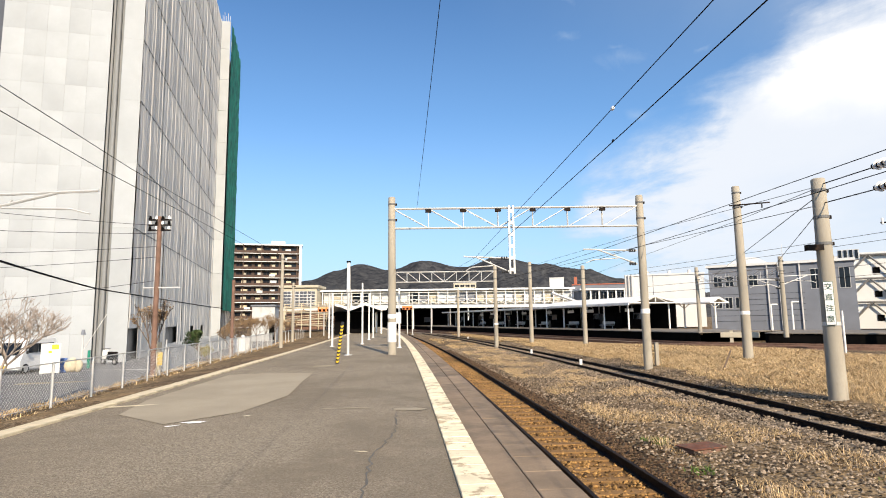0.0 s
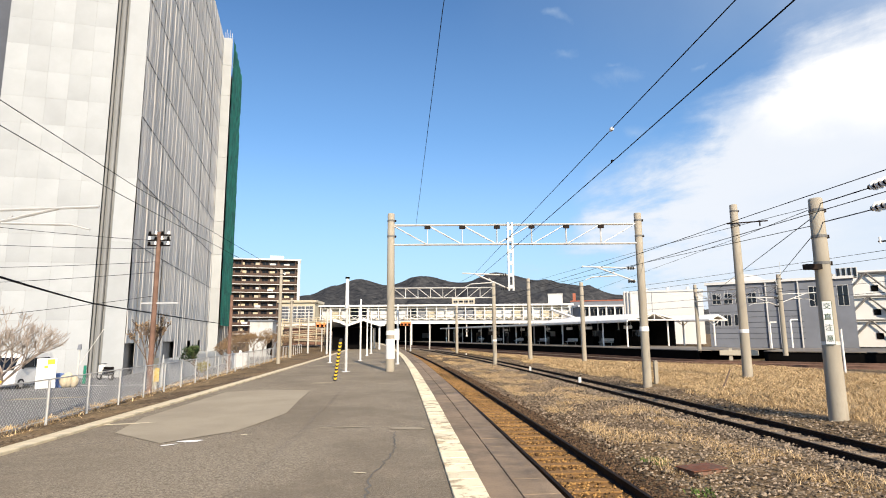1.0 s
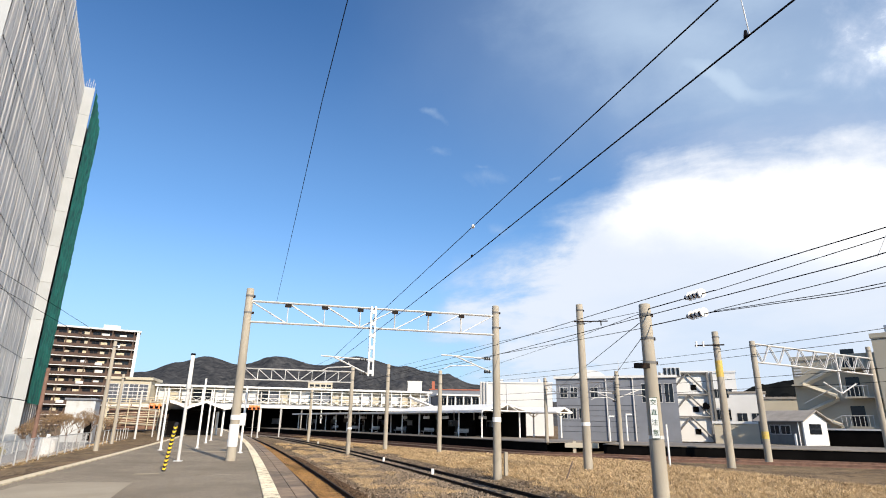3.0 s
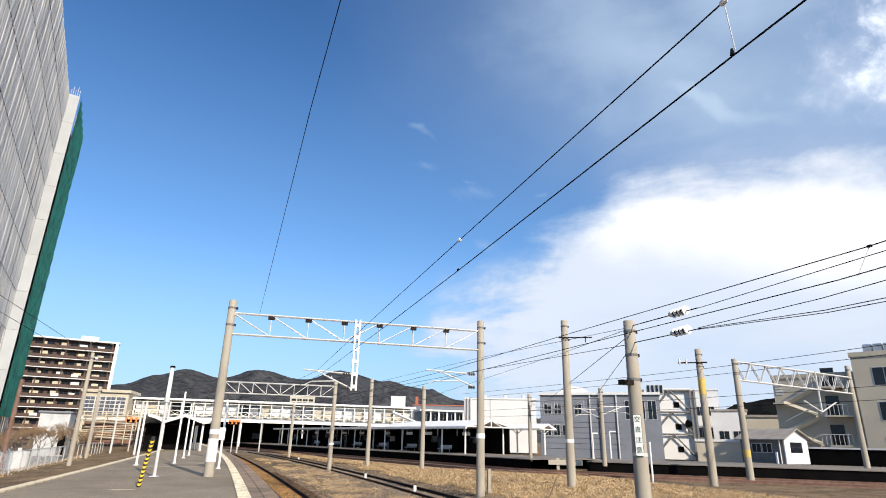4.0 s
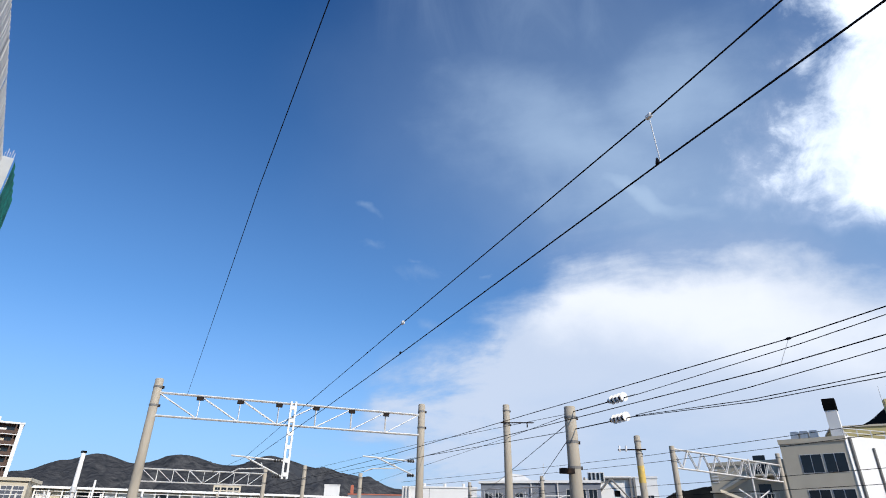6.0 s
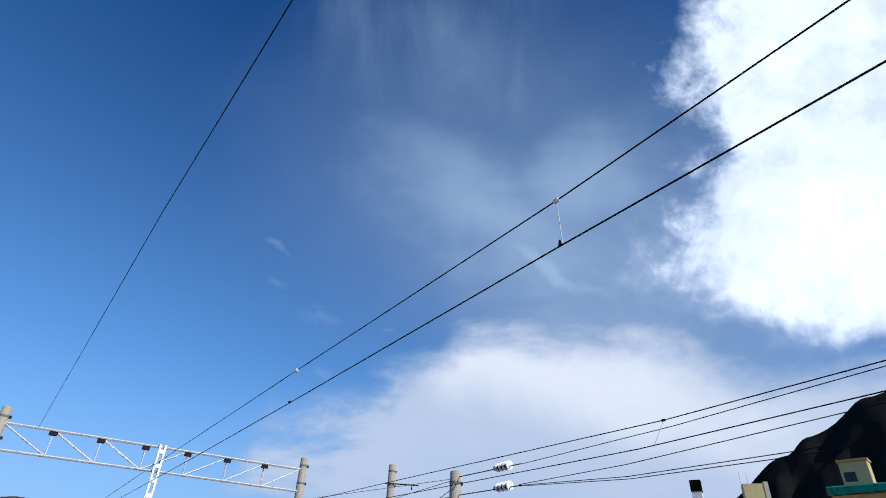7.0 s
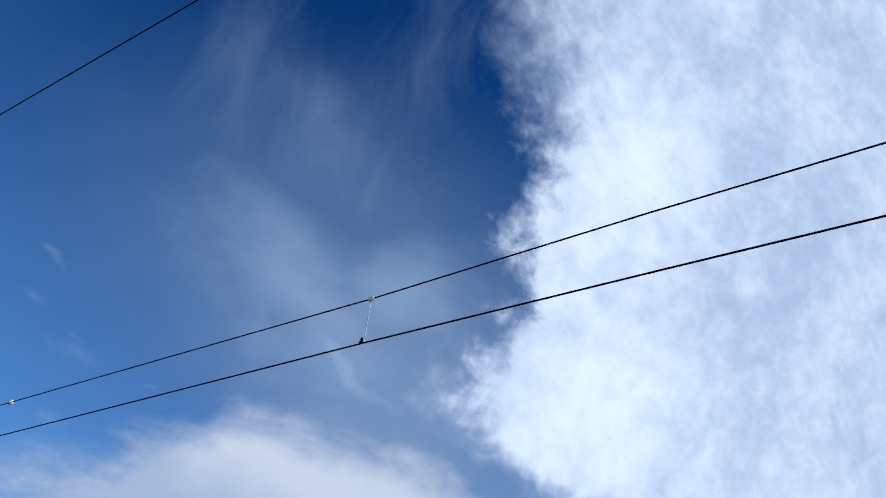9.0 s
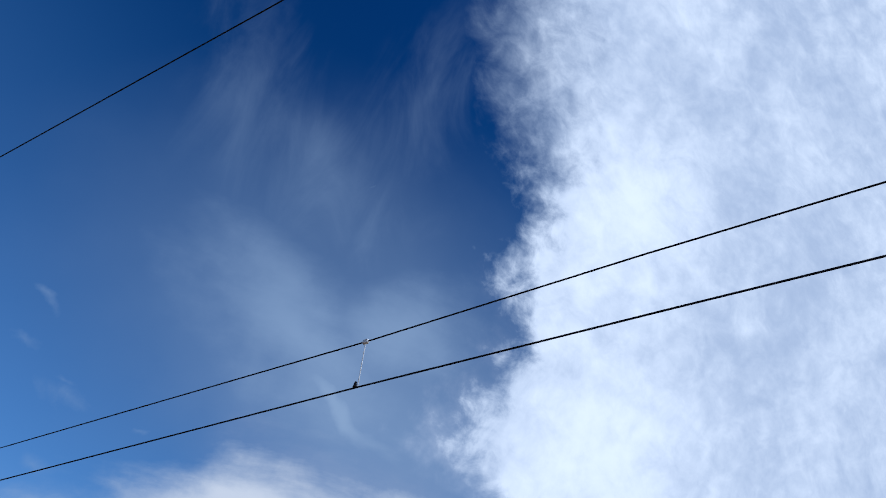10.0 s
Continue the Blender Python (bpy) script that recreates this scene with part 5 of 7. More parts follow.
for az_, d_, top_ in ((30.0, 70, 3.4), (31.55, 66, 3.55)):
    x_, y_, _ = polar(az_, d_)
    slim_post("platform_lamp", x_, y_, FAR_TOP - 0.3, top_, 0.09, "white", "short white lamp post on the far platform", "lamp post", 0.7, "far lamps")
x_, y_, _ = polar(34.95, 39)
slim_post("marker_post", x_, y_, 0.0, 2.5, 0.06, "white", "thin white marker post in the yard", "post")
x_, y_, _ = polar(27.4, 52)
stop = thing("buffer_stop", "weathered yellow timber buffer stop at a track end", "buffer stop", "", (x_, y_, 0.0), -30)
part("crossbeam", slab(-1.4, -0.2, 0.55, 1.4, 0.15, 0.95, bevel=0.02), "cream", stop)
for s_ in (-0.6, 0.6):
    part("upright", slab(s_ - 0.12, -0.1, 0, s_ + 0.12, 0.15, 1.1), "cream", stop)
    part("strut", bar((s_, 0.1, 0.8), (s_, 1.4, 0.05), 0.1, n=6), "rust", stop)


# ---------------------------------------------------------------- overhead wires
def cantilever(at, out, up, label, mirror=1):
    """A hinged bracket: top tube, slanting strut, steady arm and insulators."""
    ob = thing("cantilever_arm", label, "bracket", "cantilevers", at)
    m = mirror
    part("top_tube", bar((0, 0, up), (-m * out, 0, up + 0.10), 0.035, n=6), "galv", ob)
    part("strut", bar((0, 0, 0), (-m * out * 0.72, 0, up + 0.06), 0.035, n=6), "galv", ob)
    part("steady_arm", bar((-m * out * 0.35, 0, up * 0.45), (-m * out * 0.82, 0, up * 0.35), 0.028, n=6), "galv", ob)
    part("hook", bar((-m * out * 0.82, 0, up * 0.35), (-m * out * 0.95, 0, up * 0.12), 0.022, n=6), "galv", ob)
    part("drop_rod", bar((-m * out * 0.35, 0, up * 0.45), (-m * out * 0.42, 0, up * 0.8), 0.02, n=5), "galv", ob)
    for z in (0, up):
        for k in range(3):
            c = -m * (0.10 + 0.11 * k)
            part("insulator", bar((c - 0.03, 0, z + 0.01), (c + 0.03, 0, z + 0.01), 0.075, n=8), "black", ob)
    return ob


# drop post on the gantry with its bracket
post = thing("drop_post", "galvanised steel post hanging from the gantry beam", "post", "", (3.25, GY - 0.2, 4.35))
for s_ in (-0.10, 0.10):
    part("channel", slab(s_ - 0.04, -0.06, 0, s_ + 0.04, 0.06, 3.2), "galv", post)
for k_ in range(6):
    part("batten", slab(-0.10, -0.07, 0.1 + 0.55 * k_, 0.10, 0.07, 0.26 + 0.55 * k_), "galv", post)
cantilever((3.1, GY - 0.2, 4.45), 2.1, 0.62, "galvanised hinged bracket carrying the wires over the near track")
cantilever((9.1, GY, 4.75), 2.5, 0.62, "galvanised hinged bracket carrying the wires over the second track")

for i_ in range(6):
    x_ = -2.25 + 11.45 * (i_ + 1) / 7
    ob_ = thing("beam_insulator", "small dark bolt block under the beam's top chord", "fitting", "beam fittings", (x_, GY - 0.07, 7.38))
    part("block", slab(-0.14, -0.05, -0.10, 0.14, 0.05, 0.06, bevel=0.01), "rail", ob_)

MESS = [(3.5, -22, 5.5), (2.96, -2.4, 5.38), (2.86, 0.38, 5.39), (2.82, 2.76, 5.40), (2.69, 8.72, 5.55), (2.33, 15.9, 5.5), (1.55, GY - 0.2, 5.12), (-0.9, 48.0, 5.4), (-6.5, 90, 5.4)]
CONT = [(3.8, -22, 4.95), (3.08, -2.4, 4.91), (2.93, 0.38, 4.92), (2.83, 2.74, 4.94), (2.68, 8.75, 5.02), (2.42, 13.9, 5.0), (1.75, GY - 0.2, 4.98), (-0.7, 48.0, 4.95), (-6.4, 90, 4.9)]
wire("messenger_wire", MESS, 0.0068, "dark messenger cable over the near track")
wire("contact_wire", CONT, 0.0072, "dark copper contact cable over the near track")
for p_, q_ in ((MESS[3], CONT[3]),):
    ob_ = thing("dropper", "thin hanger with clamps between the overhead cables", "hanger", "droppers", p_)
    part("rod", bar((0, 0, 0), Vector(q_) - Vector(p_), 0.0045, n=5), "galv", ob_)
    part("clamp", slab(-0.016, -0.03, -0.02, 0.016, 0.03, 0.02, bevel=0.006), "porcelain", ob_)
    part("clamp", bar((0, 0, -0.46), (0, 0, -0.41), 0.018, 0.009, 6), "wire", ob_)
ob_ = thing("cable_clamp", "pale metal clamp on the messenger cable", "clamp", "", MESS[4])
part("body", slab(-0.024, -0.04, -0.026, 0.024, 0.04, 0.026, bevel=0.008), "porcelain", ob_)
ob_ = thing("cable_clamp", "small dark clamp on the contact cable", "clamp", "", CONT[4])
part("body", slab(-0.013, -0.025, -0.005, 0.013, 0.025, 0.035, bevel=0.005), "wire", ob_)
wire("feeder_wire", [(2.25, -22, 7.55), (0.5, 2.6, 7.46), (0.03, 8.5, 7.45), (-1.15, GY, 7.5)], 0.0065, "thin dark feeder cable from the gantry beam")

# second track
M2 = [(9.35, -25, 5.70), (9.25, 0.3, 5.62), (9.31, 6.8, 5.58), (8.75, 15.5, 5.62), (7.5, GY, 5.45), (5.2, 48, 5.5), (1.0, 75, 5.4)]
C2 = [(9.35, -25, 5.2), (9.2, 0.5, 5.2), (9.2, 7.4, 5.13), (8.75, 14.5, 5.15), (7.4, GY, 5.02), (5.1, 48, 5.0), (1.0, 75, 4.9)]
wire("messenger_wire", M2, 0.010, "dark messenger cable over the second track")
wire("contact_wire", C2, 0.010, "dark copper contact cable over the second track")
ob_ = thing("dropper", "thin hanger with clamps between the overhead cables", "hanger", "droppers", (9.31, 6.8, 5.58))
part("rod", bar((0, 0, 0), (-0.08, 0.25, -0.47), 0.004, n=5), "galv", ob_)
part("clamp", slab(-0.022, -0.04, -0.02, 0.022, 0.04, 0.02, bevel=0.006), "wire", ob_)

# anchored cables with insulators at the thick mast
A1 = [(10.7, -25, 6.05), (10.7, 0.4, 6.1), (10.68, 7.6, 5.88), (10.65, 12.6, 5.85)]
A2 = [(10.7, -25, 5.5), (10.7, 0.6, 5.53), (10.68, 9.0, 5.30), (10.65, 12.7, 5.33)]
A3 = [(10.75, -25, 4.9), (10.75, 5.3, 4.98), (10.7, 9.0, 5.05), (10.65, 12.7, 5.31)]
A4 = [(10.85, -25, 4.85), (10.85, 5.3, 4.92), (10.78, 9.0, 5.01), (10.65, 12.7, 5.29)]
for k_, pts_ in enumerate((A1, A2, A3, A4)):
    wire("anchor_cable", pts_, 0.009, "dark cable tied back to the thick concrete mast")
for z_, end_ in ((5.90, 5.86), (5.36, 5.30)):
    ob_ = thing("insulator_string", "white porcelain insulator string with four sheds", "insulator", "insulators", (10.65, 13.5, z_))
    part("rod", bar((0, -0.9, end_ - z_), (0, 2.15, 0.02), 0.015, n=6), "wire", ob_)
    for k_ in range(4):
        y_ = -0.42 + 0.17 * k_
        bm_ = bmesh.new()
        tube(bm_, (0, y_, 0), (0, y_ + 0.10, 0), 0.13, 0.085, 14)
        part("shed", bm_, "porcelain", ob_)
        part("core", bar((0, y_ + 0.10, 0), (0, y_ + 0.17, 0), 0.07, 0.07, 10), "rail", ob_)
# cables that pass the masts on the right of the second track
wire("line_cable", [(10.62, 15.8, 5.85), (15.4, 29.0, 7.2), (16.5, 60, 7.0)], 0.010, "dark cable between the concrete masts")
wire("line_cable", [(10.62, 15.8, 5.35), (9.4, GY, 5.6), (5.2, 48, 5.6)], 0.010, "dark cable from the thick mast to the gantry mast")
wire("line_cable", [(10.5, 15.7, 5.85), (9.4, GY, 6.2), (8.0, 51.5, 7.0)], 0.008, "thin dark cable along the masts")
wire("stay_cable", [(10.45, 15.85, 5.5), (22.6, 47, 5.6)], 0.012, "slanting stay cable from the thick mast")
wire("stay_cable", [(10.45, 15.85, 5.0), (25.2, 43, 5.9)], 0.012, "slanting stay cable from the thick mast")
for z_, s_ in ((6.9, 26.0), (6.55, 26.6), (5.3, 27.5), (4.7, 27.9)):
    wire("yard_cable", [(s_ + 3, -20, z_ + 0.25), (s_, 12, z_ - 0.12), (s_ - 0.6, 30.5, z_), (s_ - 8, 56, z_ - 0.1)], 0.014, "dark cable over the yard tracks", sag=0.05)
cantilever((25.72, 42.7, 4.6), -2.6, 0.6, "galvanised hinged bracket on a yard mast")
cantilever((25.48, 42.7, 4.3), 2.4, 0.6, "galvanised hinged bracket below the yard beam")
ob_ = thing("cross_arm", "short rusty steel cross arm on the tall mast", "bracket", "", (15.45, 29.22, 8.0), -25)
part("bar", slab(-0.35, -0.22, -0.03, 1.5, -0.16, 0.03), "rail", ob_)
part("pin", slab(1.1, -0.22, -0.25, 1.16, -0.16, 0.0), "rail", ob_)
ob_ = thing("cross_arm", "short steel cross arm with pin insulators on a mast", "bracket", "", (25.4, 30.5, 7.3), -35)
part("bar", slab(-1.2, -0.24, -0.04, 0.5, -0.18, 0.04), "rail", ob_)
for x_ in (-1.1, -0.7):
    part("pin_insulator", bar((x_, -0.2, -0.1), (x_, -0.2, 0.25), 0.06, n=8), "porcelain", ob_)

# left of the platform
wire("lineside_cable", [(-9.2, -6, 7.6), (-9.6, 11.8, 7.5), (-10.4, 18.7, 7.45), (-11.3, 39.6, 6.9)], 0.010, "dark lineside cable before the sheeted building")
wire("lineside_cable", [(-9.4, -6, 7.1), (-9.7, 12.0, 7.0), (-10.3, 16.9, 6.95), (-11.3, 39.6, 6.3)], 0.010, "dark lineside cable before the sheeted building")
wire("telephone_cable", [(-5.5, 1.0, 3.9), (-8.9, 11.2, 3.62), (-12.4, 20.5, 3.55), (-19.4, 50.4, 3.5)], 0.025, "thick black telephone cable along the fence", sag=0.02)
for k_, (za_, zb_) in enumerate(((4.75, 5.2), (4.2, 4.8), (5.6, 5.7), (3.0, 3.9), (6.3, 6.0))):
    wire("service_cable", [(-24.0, 14.0, za_ - 0.3), (-16.5, 19.5, za_), (-10.8, 21.6, zb_)], 0.009, "thin grey service cable to the brown pole", sag=0.04)

bp = thing("brown_pole", "rust brown steel pole with stacked insulators beside the fence", "utility pole", "", (-10.8, 21.6, 0.35))
part("shaft", bar((0, 0, -0.1), (0, 0, 6.0), 0.10, 0.08, 12), "rust", bp)
for k_ in range(3):
    part("cross_arm", slab(-0.42, -0.05, 5.45 + 0.2 * k_, 0.42, 0.05, 5.5 + 0.2 * k_), "rail", bp)
    for j_ in range(4):
        part("insulator", bar((-0.36 + 0.24 * j_, -0.02, 5.5 + 0.2 * k_), (-0.36 + 0.24 * j_, -0.02, 5.62 + 0.2 * k_), 0.06, 0.04, 8), "porcelain" if (j_ + k_) % 2 else "dark", bp)
part("lower_arm", slab(-0.5, -0.04, 3.25, 0.9, 0.04, 3.3), "galv", bp)
bp2 = thing("brown_pole", "rust brown steel pole farther along the fence", "utility pole", "", (-13.2, 36.0, 0.35))
part("shaft", bar((0, 0, -0.1), (0, 0, 4.6), 0.11, 0.09, 10), "rust", bp2)
mast(-11.2, 39.8, 0.3, 7.0, 0.135, 0.10, "pale concrete lineside pole", 1)
mast(-13.6, 52.0, 0.3, 5.8, 0.13, 0.10, "slim pale lineside pole with a cross arm", 1)
lm = mast(-11.5, 13.0, 0.3, 6.6, 0.2, 0.17, "concrete lineside mast holding a bracket")
cantilever((-11.32, 13.0, 4.75), -3.4, 0.5, "galvanised hinged bracket over the lineside")


# ---------------------------------------------------------------- things on the platform
def platform_lamp():
    ob = thing("platform_pole", "white painted steel pole with a thicker top on the platform", "pole", "platform poles", (-4.28, 26.04, TOP))
    part("post", bar((0, 0, 0), (0, 0, 2.9), 0.06, 0.06, 10), "greypost", ob)
    part("collar", bar((0, 0, 2.82), (0, 0, 3.0), 0.11, 0.11, 10), "galv", ob)
    part("upper_tube", bar((0, 0, 2.9), (0, 0, 4.2), 0.085, 0.075, 10), "white", ob)
    part("cap", bar((0, 0, 4.2), (0, 0, 4.27), 0.11, 0.09, 10), "dark", ob)
    part("base_plate", slab(-0.16, -0.16, 0, 0.16, 0.16, 0.03), "galv", ob)


platform_lamp()
for x_, y_, t_ in ((-5.27, 37.7, 4.75), (-5.9, 46.0, 4.45), (-6.74, 35.1, 3.95), (-2.45, 32.5, 4.1), (-6.3, 52.0, 4.6)):
    slim_post("platform_pole", x_, y_, TOP, t_, 0.06, "white", "slim white painted steel pole on the platform", "pole", 0.0, "platform poles")
sb = thing("sign_box", "small white sign box on a platform pole", "sign", "", (-2.45, 32.4, 2.1))
part("panel", slab(-0.45, -0.01, 0, 0.1, 0.05, 0.62, bevel=0.01), "white", sb)

gpost = thing("striped_post", "yellow and black striped guard post on the platform", "post", "", (-3.86, 21.1, TOP))
for k_ in range(23):
    z_ = 0.02 + 0.063 * k_
    bm_ = bmesh.new()
    n_ = 12
    lo_, hi_ = [], []
    for i_ in range(n_):
        a_ = 2 * math.pi * i_ / n_
        s_ = 0.045 * math.sin(a_)
        lo_.append(bm_.verts.new((0.06 * math.cos(a_) + 0.008 * k_, 0.06 * math.sin(a_), max(0, z_ + s_))))
        hi_.append(bm_.verts.new((0.06 * math.cos(a_) + 0.008 * (k_ + 1), 0.06 * math.sin(a_), z_ + s_ + 0.063)))
    for i_ in range(n_):
        bm_.faces.new((lo_[i_], lo_[(i_ + 1) % n_], hi_[(i_ + 1) % n_], hi_[i_]))
    if k_ == 22:
        bm_.faces.new(hi_)
    part("stripe", bm_, "yellow" if k_ % 2 else "black", gpost)

# white wrap on the platform mast
wrap = bmesh.new()
tube(wrap, (0, 0, 0.55), (0, 0, 1.45), 0.205, 0.203, 18, cap=False)
part("white_wrap", wrap, "white", gl, "white painted band")
note = bmesh.new()
tube(note, (0, 0, 1.62), (0, 0, 1.82), 0.20, 0.199, 18, cap=False)
part("number_band", note, "white", gl, "white number band")
for ob_, z_, h_ in ((gr, 2.3, 0.22), (p3, 2.2, 0.18), (pa, 1.7, 0.15)):
    bm_ = bmesh.new()
    tube(bm_, (0, 0, z_), (0, 0, z_ + h_), 0.205 if ob_ is not p3 else 0.235, 0.203 if ob_ is not p3 else 0.233, 18, cap=False)
    part("number_band", bm_, "white", ob_, "white number band")
for ob_, z_, h_, r_ in ((p5, 5.3, 1.0, 0.215), (p6, 1.6, 0.5, 0.236)):
    bm_ = bmesh.new()
    tube(bm_, (0, 0, z_), (0, 0, z_ + h_), r_, r_ - 0.004, 18, cap=False)
    part("yellow_band", bm_, "fadedyellow", ob_, "faded yellow band")
bm_ = bmesh.new()
tube(bm_, (0, 0, 1.9), (0, 0, 2.0), 0.226, 0.225, 18, cap=False)
part("steel_strap", bm_, "galv", p4)
bm_ = slab(-0.62, -0.3, 3.95, -0.2, -0.1, 4.1)
part("junction_box", bm_, "rail", p4)

# the vertical warning sign, four characters
sign = thing("warning_sign", "narrow vertical white sign with dark characters strapped to the mast", "sign", "", (10.62, 15.77, 0.30), -34)
part("board", slab(-0.105, -0.262, 1.72, 0.105, -0.243, 2.88, bevel=0.004), "white", sign)
part("border", slab(-0.115, -0.250, 1.708, 0.115, -0.240, 2.892), "leafgreen", sign)
for k_, ch_ in enumerate("交直注意"):
    cu_ = bpy.data.curves.new("character", "FONT")
    cu_.body, cu_.size, cu_.align_x, cu_.align_y, cu_.extrude = ch_, 0.185, "CENTER", "CENTER", 0.003
    o_ = new("character", cu_)
    cu_.materials.append(M["leafgreen"])
    o_.parent = sign
    o_.matrix_basis = pose(0, -0.266, 2.74 - 0.29 * k_, 90, 0, 0)


# platform canopy with its dark hall, the dark made of black sheets
def near_canopy():
    ob = thing("platform_canopy", "white edged canopy with scalloped gable over the platform", "canopy", "platform canopies", (-9.0, 66.0, TOP), 12)
    prof = [(-3.4, 3.25), (-2.6, 3.05), (-1.75, 2.65), (-0.9, 2.95), (0.1, 3.3), (1.1, 2.95), (2.0, 2.65), (2.6, 2.75)]
    bm = bmesh.new()
    lo = [[bm.verts.new((x, y, z)) for x, z in prof] for y in (0, 70)]
    hi = [[bm.verts.new((x, y, z + 0.28)) for x, z in prof] for y in (0, 70)]
    for i in range(len(prof) - 1):
        bm.faces.new((lo[0][i], lo[1][i], lo[1][i + 1], lo[0][i + 1]))
        bm.faces.new((hi[0][i], hi[0][i + 1], hi[1][i + 1], hi[1][i]))
        bm.faces.new((lo[0][i], lo[0][i + 1], hi[0][i + 1], hi[0][i]))
    part("roof", bm, "white", ob)
    for x in (-1.75, 2.0):
        for j in range(9):
            part("post", bar((x, 0.5 + 6 * j, 0), (x, 0.5 + 6 * j, 2.7), 0.11, n=8), "white", ob)
    # three black sheets added as the shade below this roof
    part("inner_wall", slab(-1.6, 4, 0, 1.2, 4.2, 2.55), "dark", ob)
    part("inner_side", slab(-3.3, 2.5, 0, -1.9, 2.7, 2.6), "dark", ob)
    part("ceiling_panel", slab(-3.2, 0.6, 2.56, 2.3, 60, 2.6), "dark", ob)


near_canopy()


def lamp_cluster(az, d, z, label):
    ob = facing("signal_lamps", label, "signal", az, d, z)
    part("board", slab(-0.72, 0, 0.10, 0.72, 0.12, 0.66), "orange", ob, "faded orange backing board")
    for j in range(3):
        part("lamp", bar((-0.5 + 0.5 * j, -0.06, 0.28), (-0.5 + 0.5 * j, 0.02, 0.28), 0.17, n=12), "dark", ob, "dark round lamp")
        part("hood", bar((-0.5 + 0.5 * j, -0.22, 0.52), (-0.5 + 0.5 * j, 0.0, 0.47), 0.13, 0.17, 8), "orange", ob)
    part("hanger", bar((0, 0.06, 0.9), (0, 0.06, 2.2), 0.05, n=6), "greypost", ob)
    part("post", bar((0, 0.08, 0.0), (0, 0.08, 0.3 - z), 0.07, n=6), "greypost", ob)


lamp_cluster(-11.7, 72, 3.35, "orange signal lamps on a dark board by the platform")
lamp_cluster(-3.5, 80, 3.6, "orange signal lamps on a dark board over the track")
for az_, d_, el_ in ((-14.6, 60, 3.0), (-13.0, 66, 2.4), (-11.2, 58, 2.6), (-3.0, 90, 2.6), (-1.1, 95, 2.2), (1.7, 88, 3.2), (9.3, 84, 1.2)):
    x_, y_, _ = polar(az_, d_)
    slim_post("line_post", x_, y_, 0.0, EYE[2] + d_ * math.tan(radians(el_)), 0.10, "greypost", "slim pale steel line post beside the tracks", "post", 0.0, "line posts")
dwarf = thing("dwarf_signal", "small dark dwarf signal on a short post", "signal", "", (8.2, 88, 0.0))
part("post", bar((0, 0, 0), (0, 0, 2.3), 0.07, n=6), "greypost", dwarf)
part("head", slab(-0.9, -0.1, 2.3, 0.9, 0.2, 2.9, bevel=0.03), "dark", dwarf)

# small ground things
box_ = thing("track_box", "rusty steel cable box lid in the gravel", "box", "", (4.6, 10.7, -0.06), 20)
part("body", slab(-0.35, -0.2, -0.05, 0.35, 0.2, 0.03, bevel=0.01), "rust", box_)
part("lid", slab(-0.38, -0.23, 0.03, 0.38, 0.23, 0.055, bevel=0.008), "redlid", box_)
for x_, y_, z_ in ((11.4, 13.6, 0.10), (6.9, 29.0, 0.0), (6.0, 39.0, -0.02), (3.1, 70.0, -0.05)):
    ob_ = thing("marker_stone", "small white painted marker stone", "marker", "marker stones", (x_, y_, z_))
    part("stone", slab(-0.07, -0.06, -0.05, 0.07, 0.06, 0.22, bevel=0.025), "white", ob_)
ob_ = thing("leaning_stick", "weathered grey stick leaning in dry grass", "stick", "", (11.6, 24.0, 0.1))
part("stick", bar((0, 0, 0), (0.5, 0.3, 0.75), 0.04, 0.03, 6), "bark", ob_)
ob_ = thing("short_post", "short weathered concrete post beside a mast", "post", "", (9.95, 26.9, 0.1))
part("shaft", slab(-0.08, -0.08, -0.1, 0.08, 0.08, 1.0, bevel=0.01), "concrete", ob_)


# ---------------------------------------------------------------- lot, fence and things left of the platform
LOT = -0.35


def build_lot():
    bm = bmesh.new()
    pts = [(fence_line(y) - 2.4, y) for y in (-20, 0, 10, 20, 30, 45, 60, 80)]
    rim = [bm.verts.new((x, y, LOT + 0.015)) for x, y in pts] + [bm.verts.new((-70, 80, LOT + 0.015)), bm.verts.new((-70, -20, LOT + 0.015))]
    bm.faces.new(rim)
    ob = tagged(part("parking_lot", bm, "lot"), "smooth grey asphalt parking lot below the fence", "parking lot", kind="structure")
    bm = bmesh.new()
    box(bm, -24.0, 33.2, LOT + 0.015, -15.0, 33.35, LOT + 0.02)
    part("paint_line", bm, "white", ob, "white painted line")
    bm = bmesh.new()
    bm.faces.new([bm.verts.new((x, y, LOT + 0.02)) for x, y in ((-19.0, 25.6), (-16.4, 26.6), (-16.2, 27.2), (-19.2, 26.5))])
    part("worn_spot", bm, "patch", ob)


build_lot()


